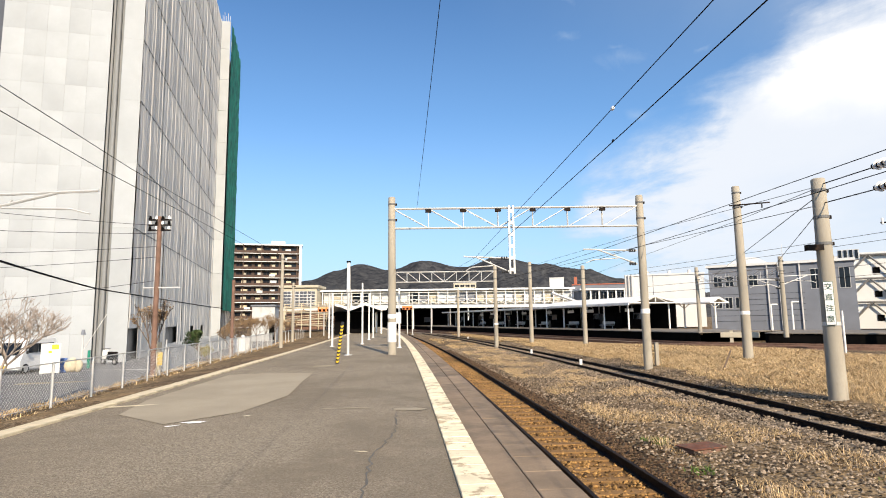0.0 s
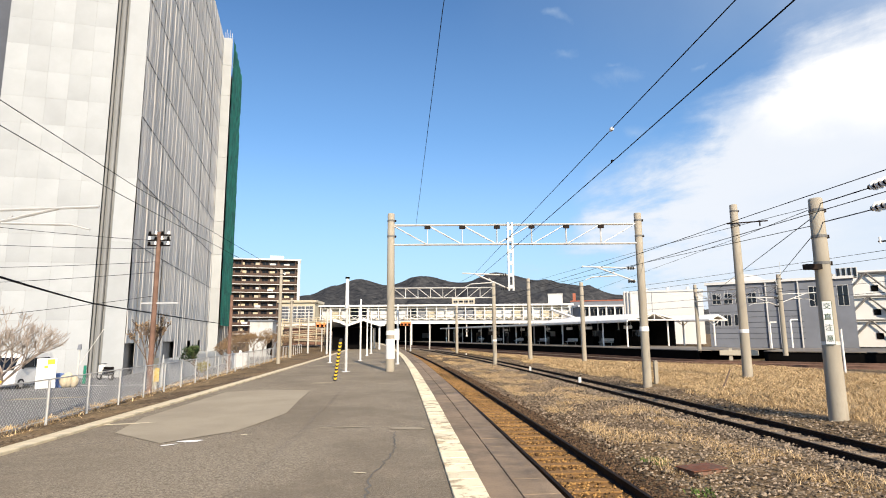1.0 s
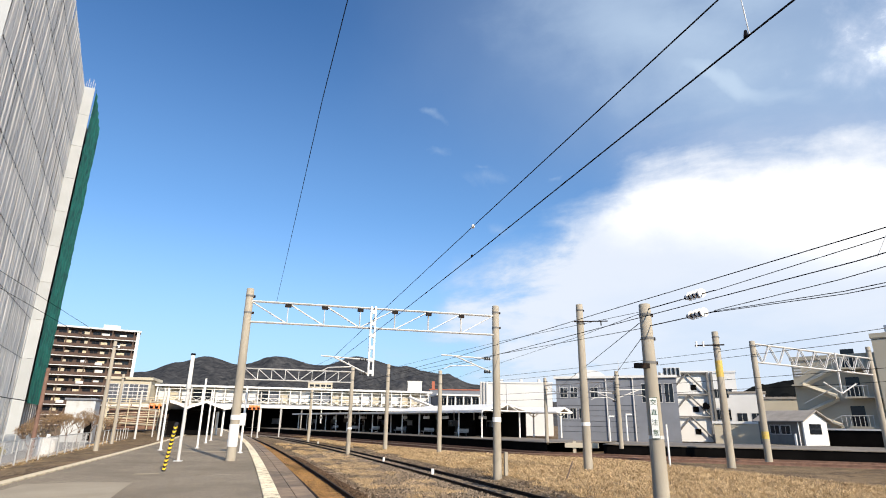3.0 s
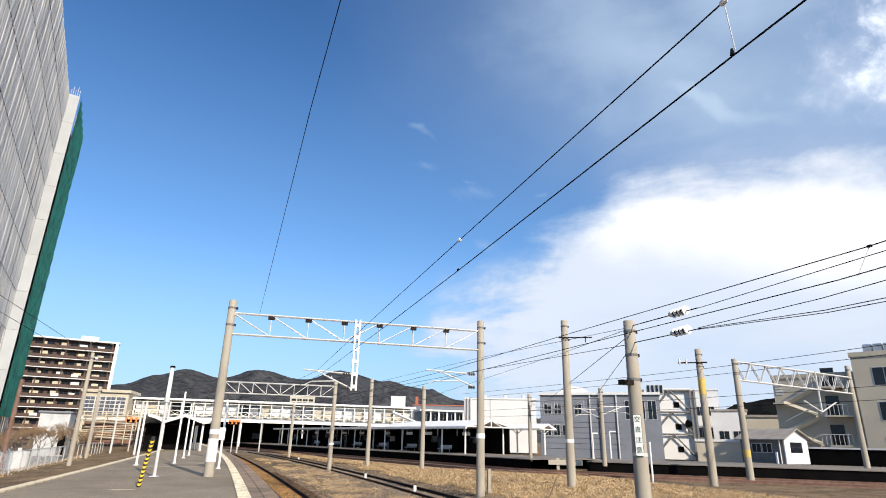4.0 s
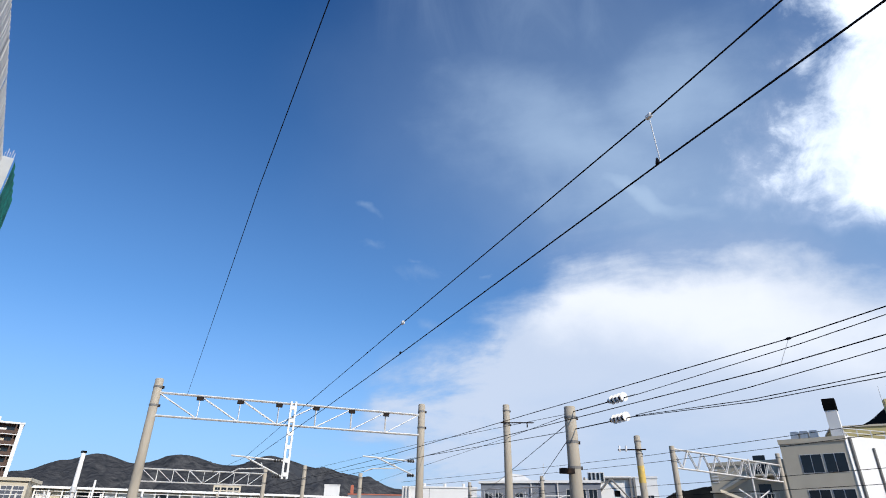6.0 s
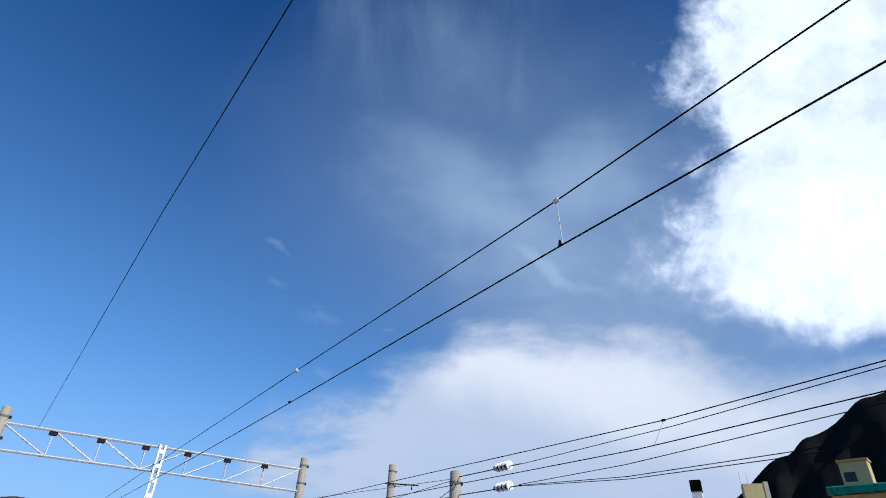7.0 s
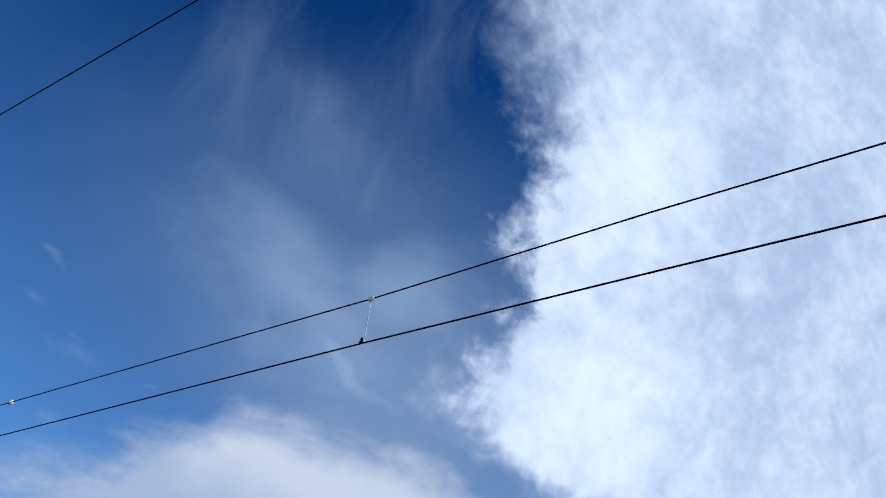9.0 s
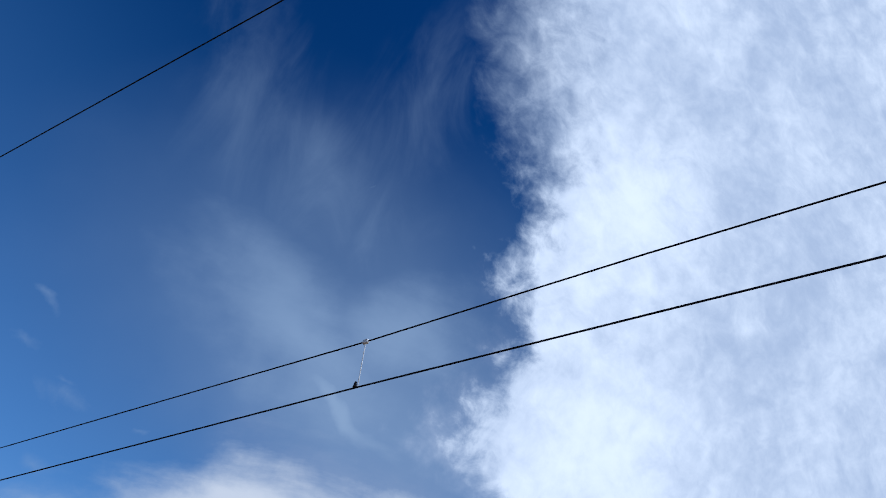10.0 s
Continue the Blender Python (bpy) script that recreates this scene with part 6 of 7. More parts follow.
def chain_fence():
    ob = thing("chain_link_fence", "galvanised chain link fence with thin posts along the platform", "fence")
    posts, y = [], 2.0
    while y < 70:
        posts.append((fence_line(y), y))
        y += 1.95
    H = 1.02
    for x, y in posts:
        o = part("post", bar((x, y, 0.2), (x, y, 0.38 + H), 0.03, n=7), "galv", ob)
    for z in (0.38 + H, 0.48):
        bm = bmesh.new()
        for a, b in zip(posts, posts[1:]):
            tube(bm, (*a, z), (*b, z), 0.017 if z > 1 else 0.006, n=5, cap=False)
        part("rail", bm, "galv", ob)
    verts, faces = [], []
    s = 0.0
    for (xa, ya), (xb, yb) in zip(posts[:22], posts[1:23]):
        n = 18
        for i in range(n):
            for sgn in (0, 1):
                wa, wb = i / n, (i + 9) / n
                if sgn:
                    wa, wb = wb, wa
                pa_ = Vector((xa + (xb - xa) * wa, ya + (yb - ya) * wa, 0.46))
                pb_ = Vector((xa + (xb - xa) * wb, ya + (yb - ya) * wb, 0.38 + H))
                o = Vector((0.0035, -0.001, 0.0))
                k = len(verts)
                verts += [tuple(pa_ - o), tuple(pa_ + o), tuple(pb_ + o), tuple(pb_ - o)]
                faces.append((k, k + 1, k + 2, k + 3))
    tagged(soup("mesh", verts, faces, "galv", ob), kind="stuff")


chain_fence()

# corrugated barrier before the sheeted building
cb = thing("corrugated_barrier", "pale blue grey corrugated steel barrier beyond the fence", "barrier")
a_, b_ = Vector((-15.2, 31.5, 0.0)), Vector((-24.5, 68.0, 0.0))
verts_, faces_ = [], []
for i_ in range(301):
    p_ = a_.lerp(b_, i_ / 300)
    off_ = 0.04 * (1 if (i_ // 2) % 2 else -1)
    verts_ += [(p_.x + off_, p_.y, -0.45), (p_.x + off_, p_.y, 1.15 + 0.1 * (i_ // 60 % 2))]
for i_ in range(300):
    faces_.append((2 * i_, 2 * i_ + 2, 2 * i_ + 3, 2 * i_ + 1))
soup("sheet", verts_, faces_, "palegrey", cb)
for i_ in range(8):
    p_ = a_.lerp(b_, i_ / 7)
    part("post", bar((p_.x + 0.1, p_.y, -0.45), (p_.x + 0.1, p_.y, 1.4), 0.04, n=6), "galv", cb)


def kei_van():
    """A small white delivery van, nose towards the platform."""
    ob = thing("van", "small white delivery van parked on the lot", "van", "", (*polar(-37.1, 38.6)[:2], LOT + 0.015), 4)
    prof = [(0.0, 0.25), (0.0, 0.75), (0.12, 0.95), (0.55, 1.72), (0.85, 1.86), (3.3, 1.86), (3.38, 1.6), (3.4, 0.3), (3.2, 0.22), (0.2, 0.2)]
    bm = bmesh.new()
    l = [bm.verts.new((-0.73 + (0.10 if z > 1.2 else 0), y, z)) for y, z in prof]
    r = [bm.verts.new((0.73 - (0.10 if z > 1.2 else 0), y, z)) for y, z in prof]
    bm.faces.new(l)
    bm.faces.new(r[::-1])
    for i in range(len(prof)):
        j = (i + 1) % len(prof)
        bm.faces.new((l[i], r[i], r[j], l[j]))
    bmesh.ops.recalc_face_normals(bm, faces=bm.faces)
    bmesh.ops.bevel(bm, geom=bm.edges[:], offset=0.05, segments=2, affect="EDGES")
    body = part("body", bm, "carpaint", ob)
    bm = bmesh.new()
    vs = [bm.verts.new(p) for p in ((-0.56, 0.13, 1.02), (0.56, 0.13, 1.02), (0.53, 0.50, 1.66), (-0.53, 0.50, 1.66))]
    bm.faces.new(vs)
    for v in vs:
        v.co.y -= 0.03
    part("windscreen", bm, "glass", ob)
    for s in (-1, 1):
        part("side_window", slab(s * 0.71 - 0.03, 0.75, 1.1, s * 0.71 + 0.03, 1.5, 1.6, bevel=0.01), "glass", ob)
        part("side_window", slab(s * 0.71 - 0.03, 1.6, 1.1, s * 0.71 + 0.03, 2.9, 1.6, bevel=0.01), "glass", ob)
        part("headlight", slab(s * 0.52 - 0.14, -0.03, 0.66, s * 0.52 + 0.14, 0.03, 0.82, bevel=0.02), "porcelain", ob)
        for y in (0.5, 2.8):
            w = part("wheel", bar((s * 0.62, y, 0.27), (s * 0.76, y, 0.27), 0.27, n=18), "black", ob)
            part("rim", bar((s * 0.755, y, 0.27), (s * 0.77, y, 0.27), 0.17, n=14), "galv", w)
        part("mirror", slab(s * 0.80 - 0.06, 0.45, 1.05, s * 0.80 + 0.06, 0.52, 1.25, bevel=0.02), "black", ob)
    part("bumper", slab(-0.72, -0.06, 0.24, 0.72, 0.04, 0.46, bevel=0.03), "carpaint", ob)
    part("number_plate", slab(-0.17, -0.085, 0.32, 0.17, -0.06, 0.48), "yellow", ob, "plain yellow plate")


kei_van()

board = thing("site_board", "white site board with yellow green notices standing on the lot", "sign board", "", (*polar(-34.5, 37.4)[:2], LOT + 0.015), 30)
part("panel", slab(-0.22, 0, 0.05, 0.66, 0.06, 1.62, bevel=0.01), "white", board)
part("notice", slab(0.25, -0.012, 1.30, 0.58, 0.0, 1.56), "notice", board, "yellow green notice")
part("notice", slab(0.12, -0.012, 1.1, 0.28, 0.0, 1.24), "notice", board, "yellow green notice")
for s_ in (-0.15, 0.6):
    part("leg", bar((s_, 0.1, 0), (s_, 0.1, 1.6), 0.03, n=6), "galv", board)
bin_ = thing("blue_crate", "blue plastic crate beside the site board", "crate", "", (*polar(-33.4, 38.2)[:2], LOT + 0.015), 30)
part("shell", slab(-0.26, -0.2, 0, 0.26, 0.2, 0.78, bevel=0.03), "blueplastic", bin_)
part("rim", slab(-0.29, -0.23, 0.70, 0.29, 0.23, 0.76, bevel=0.01), "blueplastic", bin_)
for az_, h_ in ((-32.9, 0.7), (-32.6, 0.85), (-32.2, 0.7)):
    sk_ = thing("sack", "pale woven sandbag standing on the lot", "sack", "sandbags", (*polar(az_, 38.0)[:2], LOT + 0.015))
    bm_ = bmesh.new()
    bmesh.ops.create_icosphere(bm_, subdivisions=2, radius=1.0)
    for v_ in bm_.verts:
        k_ = 1 + 0.18 * noise.noise(v_.co * 2.2 + Vector((az_, 0, 0)))
        v_.co = Vector((v_.co.x * 0.24 * k_, v_.co.y * 0.2 * k_, (v_.co.z * k_ + 0.97) * h_ * 0.5))
    part("bag", bm_, "curb", sk_, smooth=True)
pst = thing("site_post", "weathered grey post with a lamp by the sheeting", "post", "", (*polar(-32.0, 40.5)[:2], LOT + 0.015))
part("shaft", bar((0, 0, 0), (0, 0, 2.0), 0.06, 0.05, 8), "greypost", pst)
part("lamp", bar((0, 0, 2.0), (0, 0, 2.3), 0.13, 0.08, 10), "greywall", pst)
part("stay", bar((0, 0, 1.0), (1.1, 0.4, 3.2), 0.025, n=5), "greypost", pst)
gp = thing("green_post", "dark green plastic post by the sheeting", "post", "", (*polar(-31.5, 40.8)[:2], LOT + 0.015))
part("shaft", bar((0, 0, 0), (0, 0, 1.05), 0.09, 0.08, 8), "netgreen", gp)

sc = thing("scooter", "dark scooter parked before the white sheeting", "scooter", "", (*polar(-30.0, 43.0)[:2], LOT + 0.015), 62)
for y_ in (-0.6, 0.6):
    w_ = part("wheel", bar((-0.05, y_, 0.24), (0.05, y_, 0.24), 0.24, n=16), "black", sc)
    part("rim", bar((-0.06, y_, 0.24), (0.06, y_, 0.24), 0.12, n=12), "galv", w_)
part("body", slab(-0.16, -0.75, 0.3, 0.16, 0.15, 0.72, bevel=0.08), "black", sc)
part("seat", slab(-0.14, -0.7, 0.72, 0.14, 0.05, 0.84, bevel=0.04), "rail", sc)
part("front_shield", slab(-0.2, 0.35, 0.35, 0.2, 0.5, 0.95, bevel=0.05), "white", sc)
part("handlebar", bar((-0.32, 0.42, 1.02), (0.32, 0.42, 1.02), 0.02, n=6), "black", sc)
part("fork", bar((0, 0.42, 1.0), (0, 0.62, 0.25), 0.04, n=6), "galv", sc)


def branching(name, label, at, height, spread, seed, levels=5, kids=3, r0=0.05, mat="bark", leaves=None, lean=(0, 0), n_leaf=0, trunk=0.35):
    """A leafless or thinly leaved shrub: forked limbs thinning to twigs."""
    rnd = random.Random(seed)
    ob = thing(name, label, "tree", "", at)
    trunk_bm, twig_bm, tips = bmesh.new(), bmesh.new(), []

    def grow(p, d, length, r, level):
        q = p + d * length
        tube(trunk_bm if level < 2 else twig_bm, p, q, r, r * 0.68, 6 if level < 2 else 4, cap=False)
        if level >= 2:
            tips.append(q)
        if level == levels:
            return
        for _ in range(kids if level else kids + 1):
            v = Vector((rnd.uniform(-1, 1), rnd.uniform(-1, 1), rnd.uniform(-0.25, 0.9))) * spread
            grow(q, (d * 0.75 + v).normalized(), length * rnd.uniform(0.62, 0.86), r * 0.66, level + 1)

    grow(Vector((0, 0, -0.05)), Vector((lean[0], lean[1], 1)).normalized(), height * trunk, r0, 0)
    part("trunk", trunk_bm, mat, ob)
    tagged(part("twig_crown", twig_bm, mat, ob), kind="stuff")
    if leaves:
        verts, faces = [], []
        for _ in range(n_leaf):
            c = rnd.choice(tips) + Vector((rnd.gauss(0, 0.05), rnd.gauss(0, 0.05), rnd.gauss(0, 0.05)))
            a = Vector((rnd.uniform(-1, 1), rnd.uniform(-1, 1), rnd.uniform(-1, 1))).normalized() * 0.045
            b = a.cross(Vector((rnd.uniform(-1, 1), rnd.uniform(-1, 1), 1))).normalized() * 0.022
            k = len(verts)
            verts += [tuple(c - a), tuple(c + b), tuple(c + a), tuple(c - b)]
            faces.append((k, k + 1, k + 2, k + 3))
        tagged(soup("leaves", verts, faces, leaves, ob), kind="stuff")
    return ob


branching("bare_tree", "bare pale branched shrub tree beside the fence", (-9.9, 12.9, 0.2), 3.6, 0.75, 5, 6, 3, 0.05, "palebark", trunk=0.22)
branching("bare_tree", "bare pale branched shrub tree beside the fence", (-10.3, 12.4, 0.2), 3.2, 0.75, 9, 6, 3, 0.05, "palebark", trunk=0.24)
branching("dry_shrub", "bare brown shrub with a few dry leaves by the fence", (-11.5, 23.0, 0.1), 3.1, 0.24, 11, 5, 3, 0.05, "bark", "twig", n_leaf=900, trunk=0.26)
branching("evergreen_bush", "small dark green evergreen bush behind the fence", (-12.3, 29.5, 0.0), 2.3, 0.5, 13, 4, 3, 0.05, "bark", "leaf", n_leaf=2600, trunk=0.25)
branching("yellow_shrub", "yellow green shrub at the foot of the fence", (-11.8, 29.0, 0.1), 1.3, 0.6, 14, 4, 3, 0.04, "bark", "yellowleaf", n_leaf=1100, trunk=0.25)
for k_, (x_, y_, h_) in enumerate(((-16.0, 45.0, 2.4), (-17.5, 52.0, 2.8), (-18.5, 57.0, 2.6), (-19.5, 63.0, 2.8), (-17.0, 62.0, 2.4), (-20.5, 70.0, 3.0), (-15.2, 41.0, 2.0))):
    branching("dry_shrub", "dry brown shrub growing behind the lineside fence", (x_, y_, 0.0), h_ * 1.7, 0.7, 20 + k_, 5, 3, 0.05, "bark", "twig", n_leaf=1300, trunk=0.19)

wb = thing("white_tank", "round white plastic tank beside the fence", "tank", "", (-13.9, 40.0, 0.2))
part("shell", bar((0, 0, 0), (0, 0, 0.95), 0.5, 0.5, 20), "white", wb)
part("lid", bar((0, 0, 0.95), (0, 0, 1.02), 0.54, 0.5, 20), "white", wb)
part("cap", bar((0, 0, 1.02), (0, 0, 1.2), 0.1, 0.1, 10), "white", wb)
shed = thing("site_shed", "pale grey site shed behind the green net", "shed", "", (-26.0, 78.0, 0.0), 10)
part("wall", slab(0, 0, -0.4, 3.0, 5, 4.4), "palegrey", shed)
part("roof", slab(-0.2, -0.2, 4.4, 3.2, 5.2, 4.6), "greywall", shed)
part("dark_door", slab(2.3, -0.05, -0.2, 3.0, 0.0, 2.2), "dark", shed)
no_ = thing("yellow_notice", "narrow faded yellow notice board on the fence", "sign", "", (-10.75, 22.0, 0.5), 20)
part("panel", slab(-0.09, -0.02, 0.2, 0.09, 0.02, 0.7, bevel=0.005), "fadedyellow", no_)
part("foot", bar((0, 0, -0.25), (0, 0, 0.05), 0.03, n=6), "galv", no_)
wp_ = thing("plywood_sheet", "upright pale plywood sheet beside the barrier", "board", "", (-12.1, 24.4, 0.0), 20)
part("panel", slab(-0.2, -0.05, 0, 0.2, 0.05, 1.5, bevel=0.01), "curb", wp_)


# ---------------------------------------------------------------- platform edges
def strip_pieces(name, fn, off0, off1, y0, y1, length, mat, parent, z=TOP, gap=0.012, rise=0.02):
    """Paving pieces laid along a curve, all on one mesh."""
    w = off1 - off0
    bm = bmesh.new()
    box(bm, -w / 2 + gap / 2, -length / 2 + gap / 2, -0.05, w / 2 - gap / 2, length / 2 - gap / 2, rise)
    top_ = [e for e in bm.edges if all(v.co.z > 0 for v in e.verts)]
    bmesh.ops.bevel(bm, geom=top_, offset=0.006, segments=1, affect="EDGES")
    me, y = None, y0
    while y < y1:
        x, yy, _ = along(fn, y, y + 0.01, 1.0, 0.5 * (off0 + off1))[0]
        turn = math.degrees(math.atan2(-(fn(y + 0.5) - fn(y - 0.5)), 1))
        m = pose(x, yy, z + random.uniform(-0.004, 0.003), random.uniform(-0.25, 0.25), random.uniform(-0.25, 0.25), turn + random.uniform(-0.35, 0.35))
        if me is None:
            o = part(name, bm, mat, parent)
            me = o.data
        else:
            o = new(name, me)
            o.parent = parent
        o.matrix_basis = m
        y += length


strip_pieces("warning_tile", near_track, -2.53, -2.17, -7.64, 62.0, 0.36, "tile", platform, gap=0.008)
strip_pieces("edge_slab", near_track, -1.84, -1.43, -7.68, 62.0, 0.62, "edge", platform, rise=0.012)
bm_ = bmesh.new()
ribbon(bm_, along(near_track, -6, 62, 1.0, 0, TOP), [(-2.165, -0.02), (-2.165, 0.004), (-1.845, 0.004), (-1.845, -0.02)])
part("edge_band", bm_, "edge", platform, "brown grey concrete band")
bm_ = bmesh.new()
ribbon(bm_, along(near_track, 62, 139, 2.0, 0, TOP), [(-2.53, -0.02), (-2.53, 0.01), (-2.17, 0.01), (-2.17, -0.02)])
part("far_warning_line", bm_, "tile", platform)
strip_pieces("curb_stone", platform_left, -0.02, 0.28, -7.9, 70.0, 0.9, "curb", platform, rise=0.03, gap=0.01)
bm_ = bmesh.new()
ribbon(bm_, along(near_track, -6, 100, 1.5, 0, TOP), [(-1.66, -0.62), (-1.66, -0.16), (-1.44, -0.16), (-1.44, -0.02)])
part("edge_lip", bm_, "edge", platform)


def blotch(x, y, a, b, turn, mat, label, seed, z=TOP - 0.003, n=14):
    rnd = random.Random(seed)
    bm = bmesh.new()
    c, s = math.cos(radians(turn)), math.sin(radians(turn))
    ring = []
    for i in range(n):
        t = 2 * math.pi * i / n
        k = rnd.uniform(0.7, 1.15)
        u, v = a * k * math.cos(t), b * k * math.sin(t)
        ring.append(bm.verts.new((x + u * c - v * s, y + u * s + v * c, z)))
    bm.faces.new(ring)
    part("repair_mark", bm, mat, platform, label)


blotch(-3.95, 9.35, 0.20, 0.10, 10, "white", "whitish spilt cement mark", 1)
blotch(-4.15, 9.05, 0.12, 0.05, 40, "white", "whitish spilt cement mark", 2)
blotch(-3.3, 9.9, 0.07, 0.06, 0, "curb", "pale cement spot", 3)
blotch(-1.0, 7.2, 0.10, 0.03, -15, "curb", "pale paint chip", 4)
blotch(-4.15, 20.2, 0.42, 0.10, 0, "curb", "worn pale paint line", 5)
blotch(-2.7, 20.0, 0.22, 0.10, 10, "patch", "pale cement patch", 6)
blotch(-1.9, 19.8, 0.32, 0.09, 5, "patch", "pale cement patch", 7)
blotch(-1.75, 10.6, 0.5, 0.06, 3, "patch", "pale worn joint", 8)
blotch(-0.62, 10.4, 0.35, 0.16, -5, "patch", "pale worn joint", 9)
blotch(-4.0, 34.0, 3.2, 0.35, 0, "patch", "pale cross joint on the platform", 10)
blotch(-6.0, 11.2, 0.6, 0.10, 20, "curb", "sandy deposit by the curb", 12)


def crack(points, seed, width=0.014):
    rnd = random.Random(seed)
    line = []
    for (xa, ya), (xb, yb) in zip(points, points[1:]):
        for i in range(14):
            w = i / 14
            line.append((xa + (xb - xa) * w + rnd.uniform(-0.03, 0.03), ya + (yb - ya) * w + rnd.uniform(-0.03, 0.03)))
    bm = bmesh.new()
    prev = None
    for i, (x, y) in enumerate(line):
        k = width * rnd.uniform(0.4, 1.3)
        cur = (bm.verts.new((x - k, y, TOP - 0.0065)), bm.verts.new((x + k, y, TOP - 0.0065)))
        if prev:
            bm.faces.new((prev[0], prev[1], cur[1], cur[0]))
        prev = cur
    part("crack", bm, "soot", platform)


crack([(-0.75, 5.2), (-0.85, 7.0), (-0.7, 8.6), (-0.85, 10.3)], 1, 0.012)
crack([(-5.9, 8.8), (-5.0, 9.6), (-4.2, 9.9), (-3.0, 10.2)], 2, 0.012)
crack([(-6.2, 10.0), (-5.2, 10.6), (-5.4, 13.0), (-4.6, 15.5)], 3)


# ---------------------------------------------------------------- gravel and grass
def stones(name, label, count, place, lo, hi, mat, seed):
    """Loose stones, one joined mesh of small uneven octahedra."""
    rng = np.random.default_rng(seed)
    verts, faces = [], []
    for _ in range(count):
        x, y, z = place(rng)
        r = rng.uniform(lo, hi)
        k = len(verts)
        a = rng.uniform(0, 6.28)
        c, s = math.cos(a), math.sin(a)
        j = rng.uniform(0.6, 1.3, 6) * r
        verts += [(x + c * j[0], y + s * j[0], z), (x - s * j[1], y + c * j[1], z + 0.1 * r), (x - c * j[2], y - s * j[2], z), (x + s * j[3], y - c * j[3], z - 0.1 * r), (x + 0.3 * r, y, z + 0.75 * j[4]), (x, y, z - 0.6 * j[5])]
        for p, q in ((0, 1), (1, 2), (2, 3), (3, 0)):
            faces.append((k + p, k + q, k + 4))
            faces.append((k + q, k + p, k + 5))
    tagged(soup(name, verts, faces, mat), label, "gravel", kind="stuff")


def near_y(rng, y0, y1):
    """More pieces close by than far off."""
    return y0 + (y1 - y0) * (0.12 + 0.88 * rng.random() ** 1.4 if rng.random() < 0.94 else 0.12 * rng.random())


def in_bed(rng):
    y = near_y(rng, -7.0, 45.0)
    s = rng.uniform(-1.15, 0.95)
    return near_track(y) + s, y, -0.150 if abs(s) < 1.1 else -0.19


def between(rng):
    y = near_y(rng, -7.0, 50.0)
    a, b = near_track(y) + 1.2, second_track(y) - 0.7
    w = rng.random()
    return a + (b - a) * w, y, -0.09 + 0.05 * math.sin(3.1 * w)


def beside_second(rng):
    y = near_y(rng, -7.0, 60.0)
    s = rng.uniform(-1.3, 2.3)
    return second_track(y) + s, y, -0.145 if s < 1.2 else -0.12 + 0.13 * (s - 1.2)


def by_rail(rng):
    y = near_y(rng, -7.0, 45.0)
    s = 0.68 + abs(rng.normal(0, 0.48))
    return near_track(y) + s, y, -0.128 + 0.03 * min(1.0, s - 0.68)


stones("dark_ballast", "soot dark brown ballast stones beside the rusty track", 10500, by_rail, 0.020, 0.042, "darkstones", 8)
stones("rusty_ballast", "rusty brown ballast stones between the rails", 17000, in_bed, 0.018, 0.036, "ruststones", 1)
stones("gravel", "grey and brown loose gravel between the tracks", 26000, between, 0.014, 0.040, "stones", 2)
stones("track_ballast", "grey ballast stones along the second track", 14000, beside_second, 0.02, 0.045, "stones", 3)


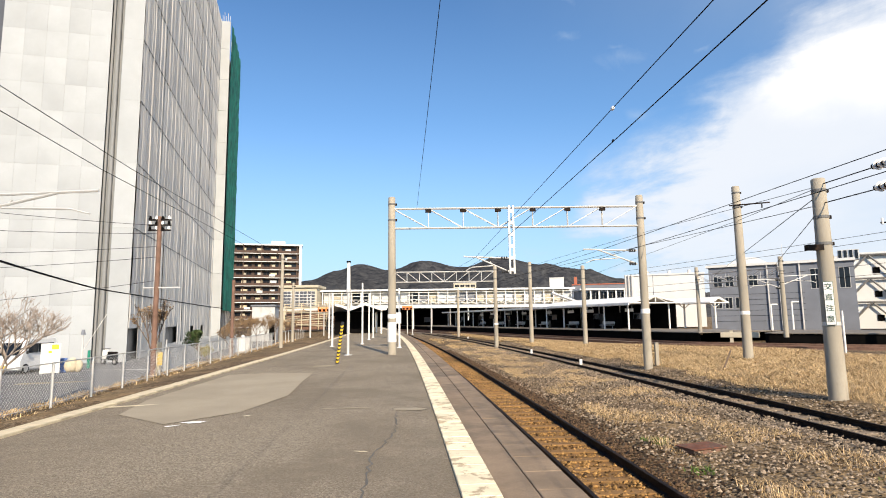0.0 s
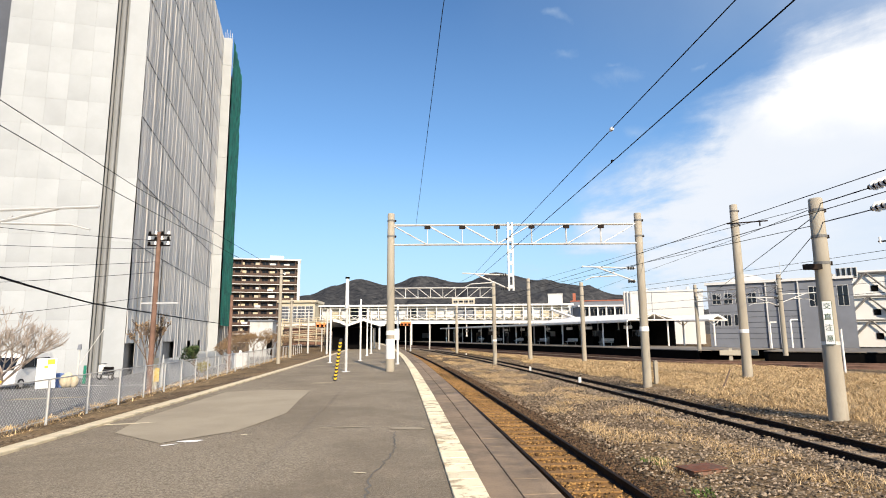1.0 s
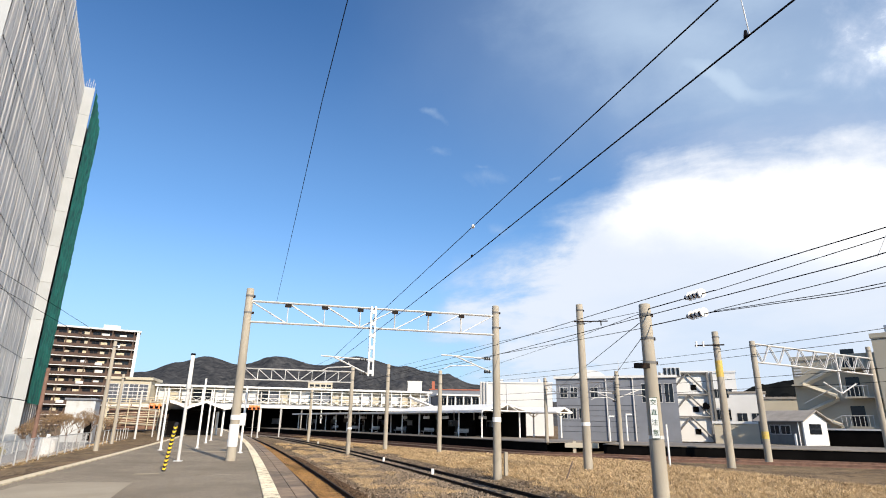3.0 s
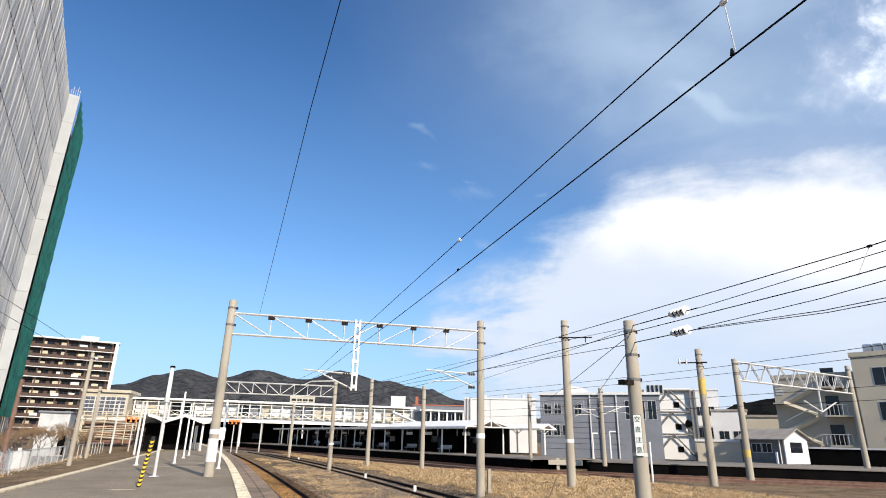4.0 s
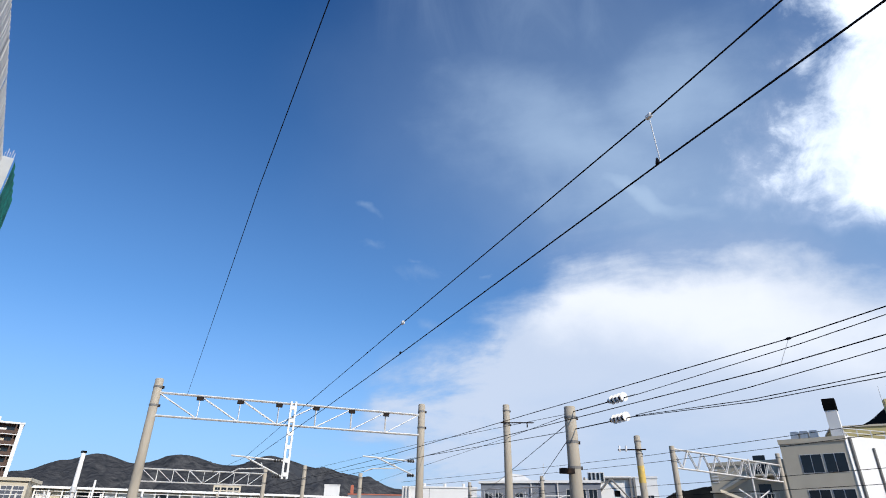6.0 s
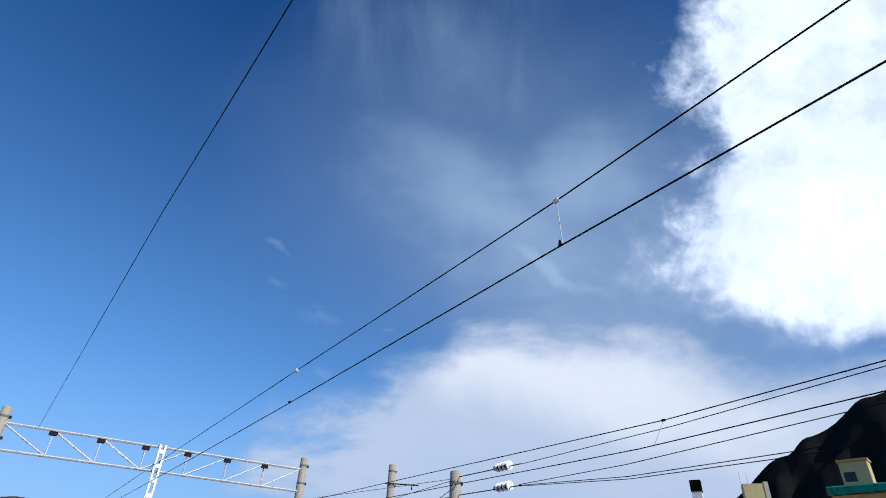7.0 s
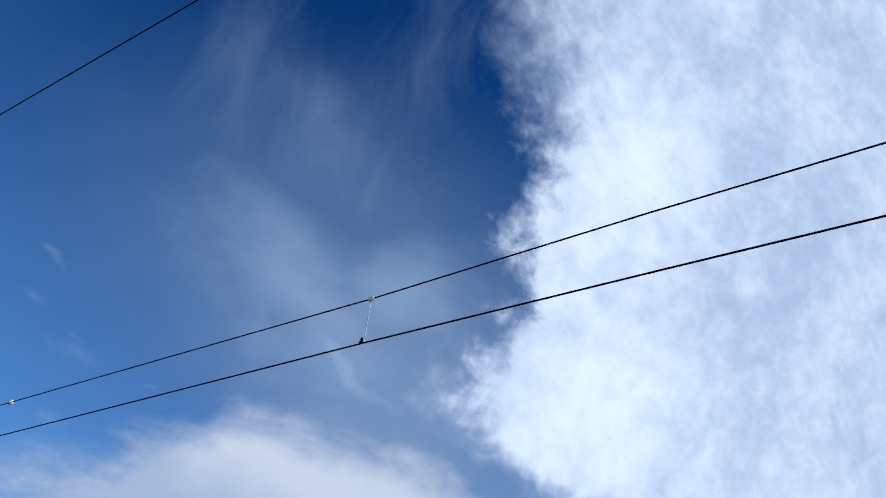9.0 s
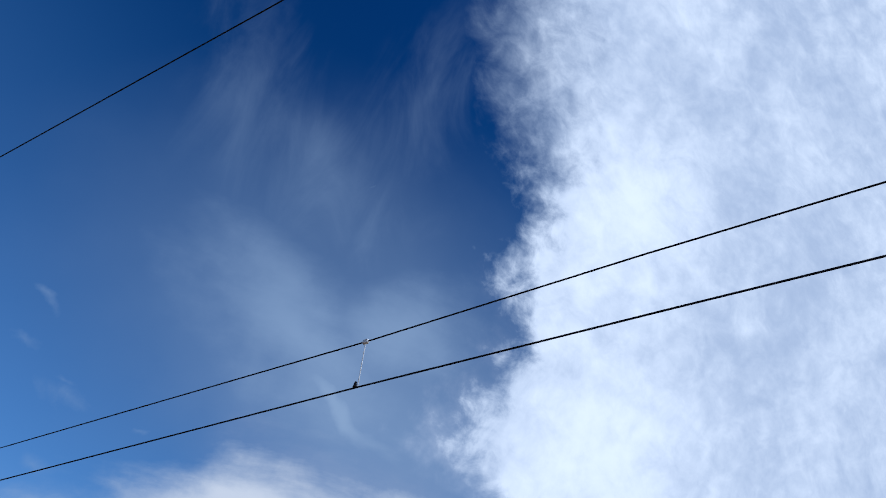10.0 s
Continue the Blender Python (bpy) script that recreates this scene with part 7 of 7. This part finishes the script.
def blades(name, label, count, place, lo, hi, mat, seed, width=0.006):
    """Tufts of thin bent blades, one joined mesh."""
    rng = np.random.default_rng(seed)
    verts, faces = [], []
    for _ in range(count):
        x, y, z, tall = place(rng)
        lean = rng.uniform(0, 6.28)
        for _ in range(10):
            a = lean + rng.normal(0, 1.1)
            h = rng.uniform(lo, hi) * tall
            d = h * rng.uniform(0.6, 2.4)
            bx, by = x + rng.normal(0, 0.07), y + rng.normal(0, 0.07)
            w = width * rng.uniform(0.7, 1.6) * (1 + 0.03 * y)
            px, py = -math.sin(a) * w, math.cos(a) * w
            k = len(verts)
            mx, my = bx + math.cos(a) * d * 0.35, by + math.sin(a) * d * 0.35
            verts += [(bx - px, by - py, z - 0.02), (bx + px, by + py, z - 0.02), (mx + px * 0.8, my + py * 0.8, z + h * 0.62), (mx - px * 0.8, my - py * 0.8, z + h * 0.62), (bx + math.cos(a) * d, by + math.sin(a) * d, z + h)]
            faces += [(k, k + 1, k + 2, k + 3), (k + 3, k + 2, k + 4)]
    tagged(soup(name, verts, faces, mat), label, "grass", kind="stuff")


def patchy(x, y, scale, seed):
    return noise.fractal(Vector((x * scale, y * scale, seed)), 0.9, 2.0, 3)


def isle_z(s, span):
    return 0.02 + 0.08 * min(1, max(0, (s - 2.2) / 1.4))


def on_isle(rng):
    while True:
        y = near_y(rng, -7.0, 95.0)
        b = second_track(y)
        end = min(max(far_edge(y) - 8.3, b + 3.6), b + 16)
        s = rng.uniform(1.9, end - b)
        if patchy(b + s, y, 0.22, 3.0) + (0.6 if s > 2.5 else 0.0) > -0.1:
            return b + s, y, isle_z(s, end - b), 0.7 + 0.5 * rng.random()


def in_gravel(rng):
    while True:
        y = near_y(rng, -7.0, 70.0)
        a, b = near_track(y) + 1.7, second_track(y) - 1.3
        x = a + (b - a) * rng.random()
        if patchy(x, y, 0.45, 8.0) > 0.10:
            return x, y, -0.08, 0.45 + 0.6 * rng.random()


def on_bank(rng):
    y = near_y(rng, -7.0, 60.0)
    a, b = fence_line(y) - 0.6, platform_left(y) - 0.9
    return a + (b - a) * min(1, rng.random() ** 2.2), y, 0.36, 0.35 + 0.5 * rng.random()


def green_spots(rng):
    cx, cy = ((4.1, 11.5), (4.0, 9.4), (6.4, 8.4))[int(rng.integers(3))]
    return cx + rng.normal(0, 0.12), cy + rng.normal(0, 0.16), -0.08, 0.6


blades("dry_grass", "tall straw coloured dry grass between the tracks", 40000, on_isle, 0.03, 0.15, "grass", 4, 0.0030)
blades("dry_grass_tufts", "low straw coloured grass tufts in gravel", 5200, in_gravel, 0.02, 0.15, "grass", 5, 0.0028)
blades("bank_weeds", "dry weeds along the fence and curb", 1300, on_bank, 0.04, 0.18, "grass", 6)
blades("green_weeds", "small green weeds in the gravel", 34, green_spots, 0.03, 0.10, "weed", 7, 0.004)
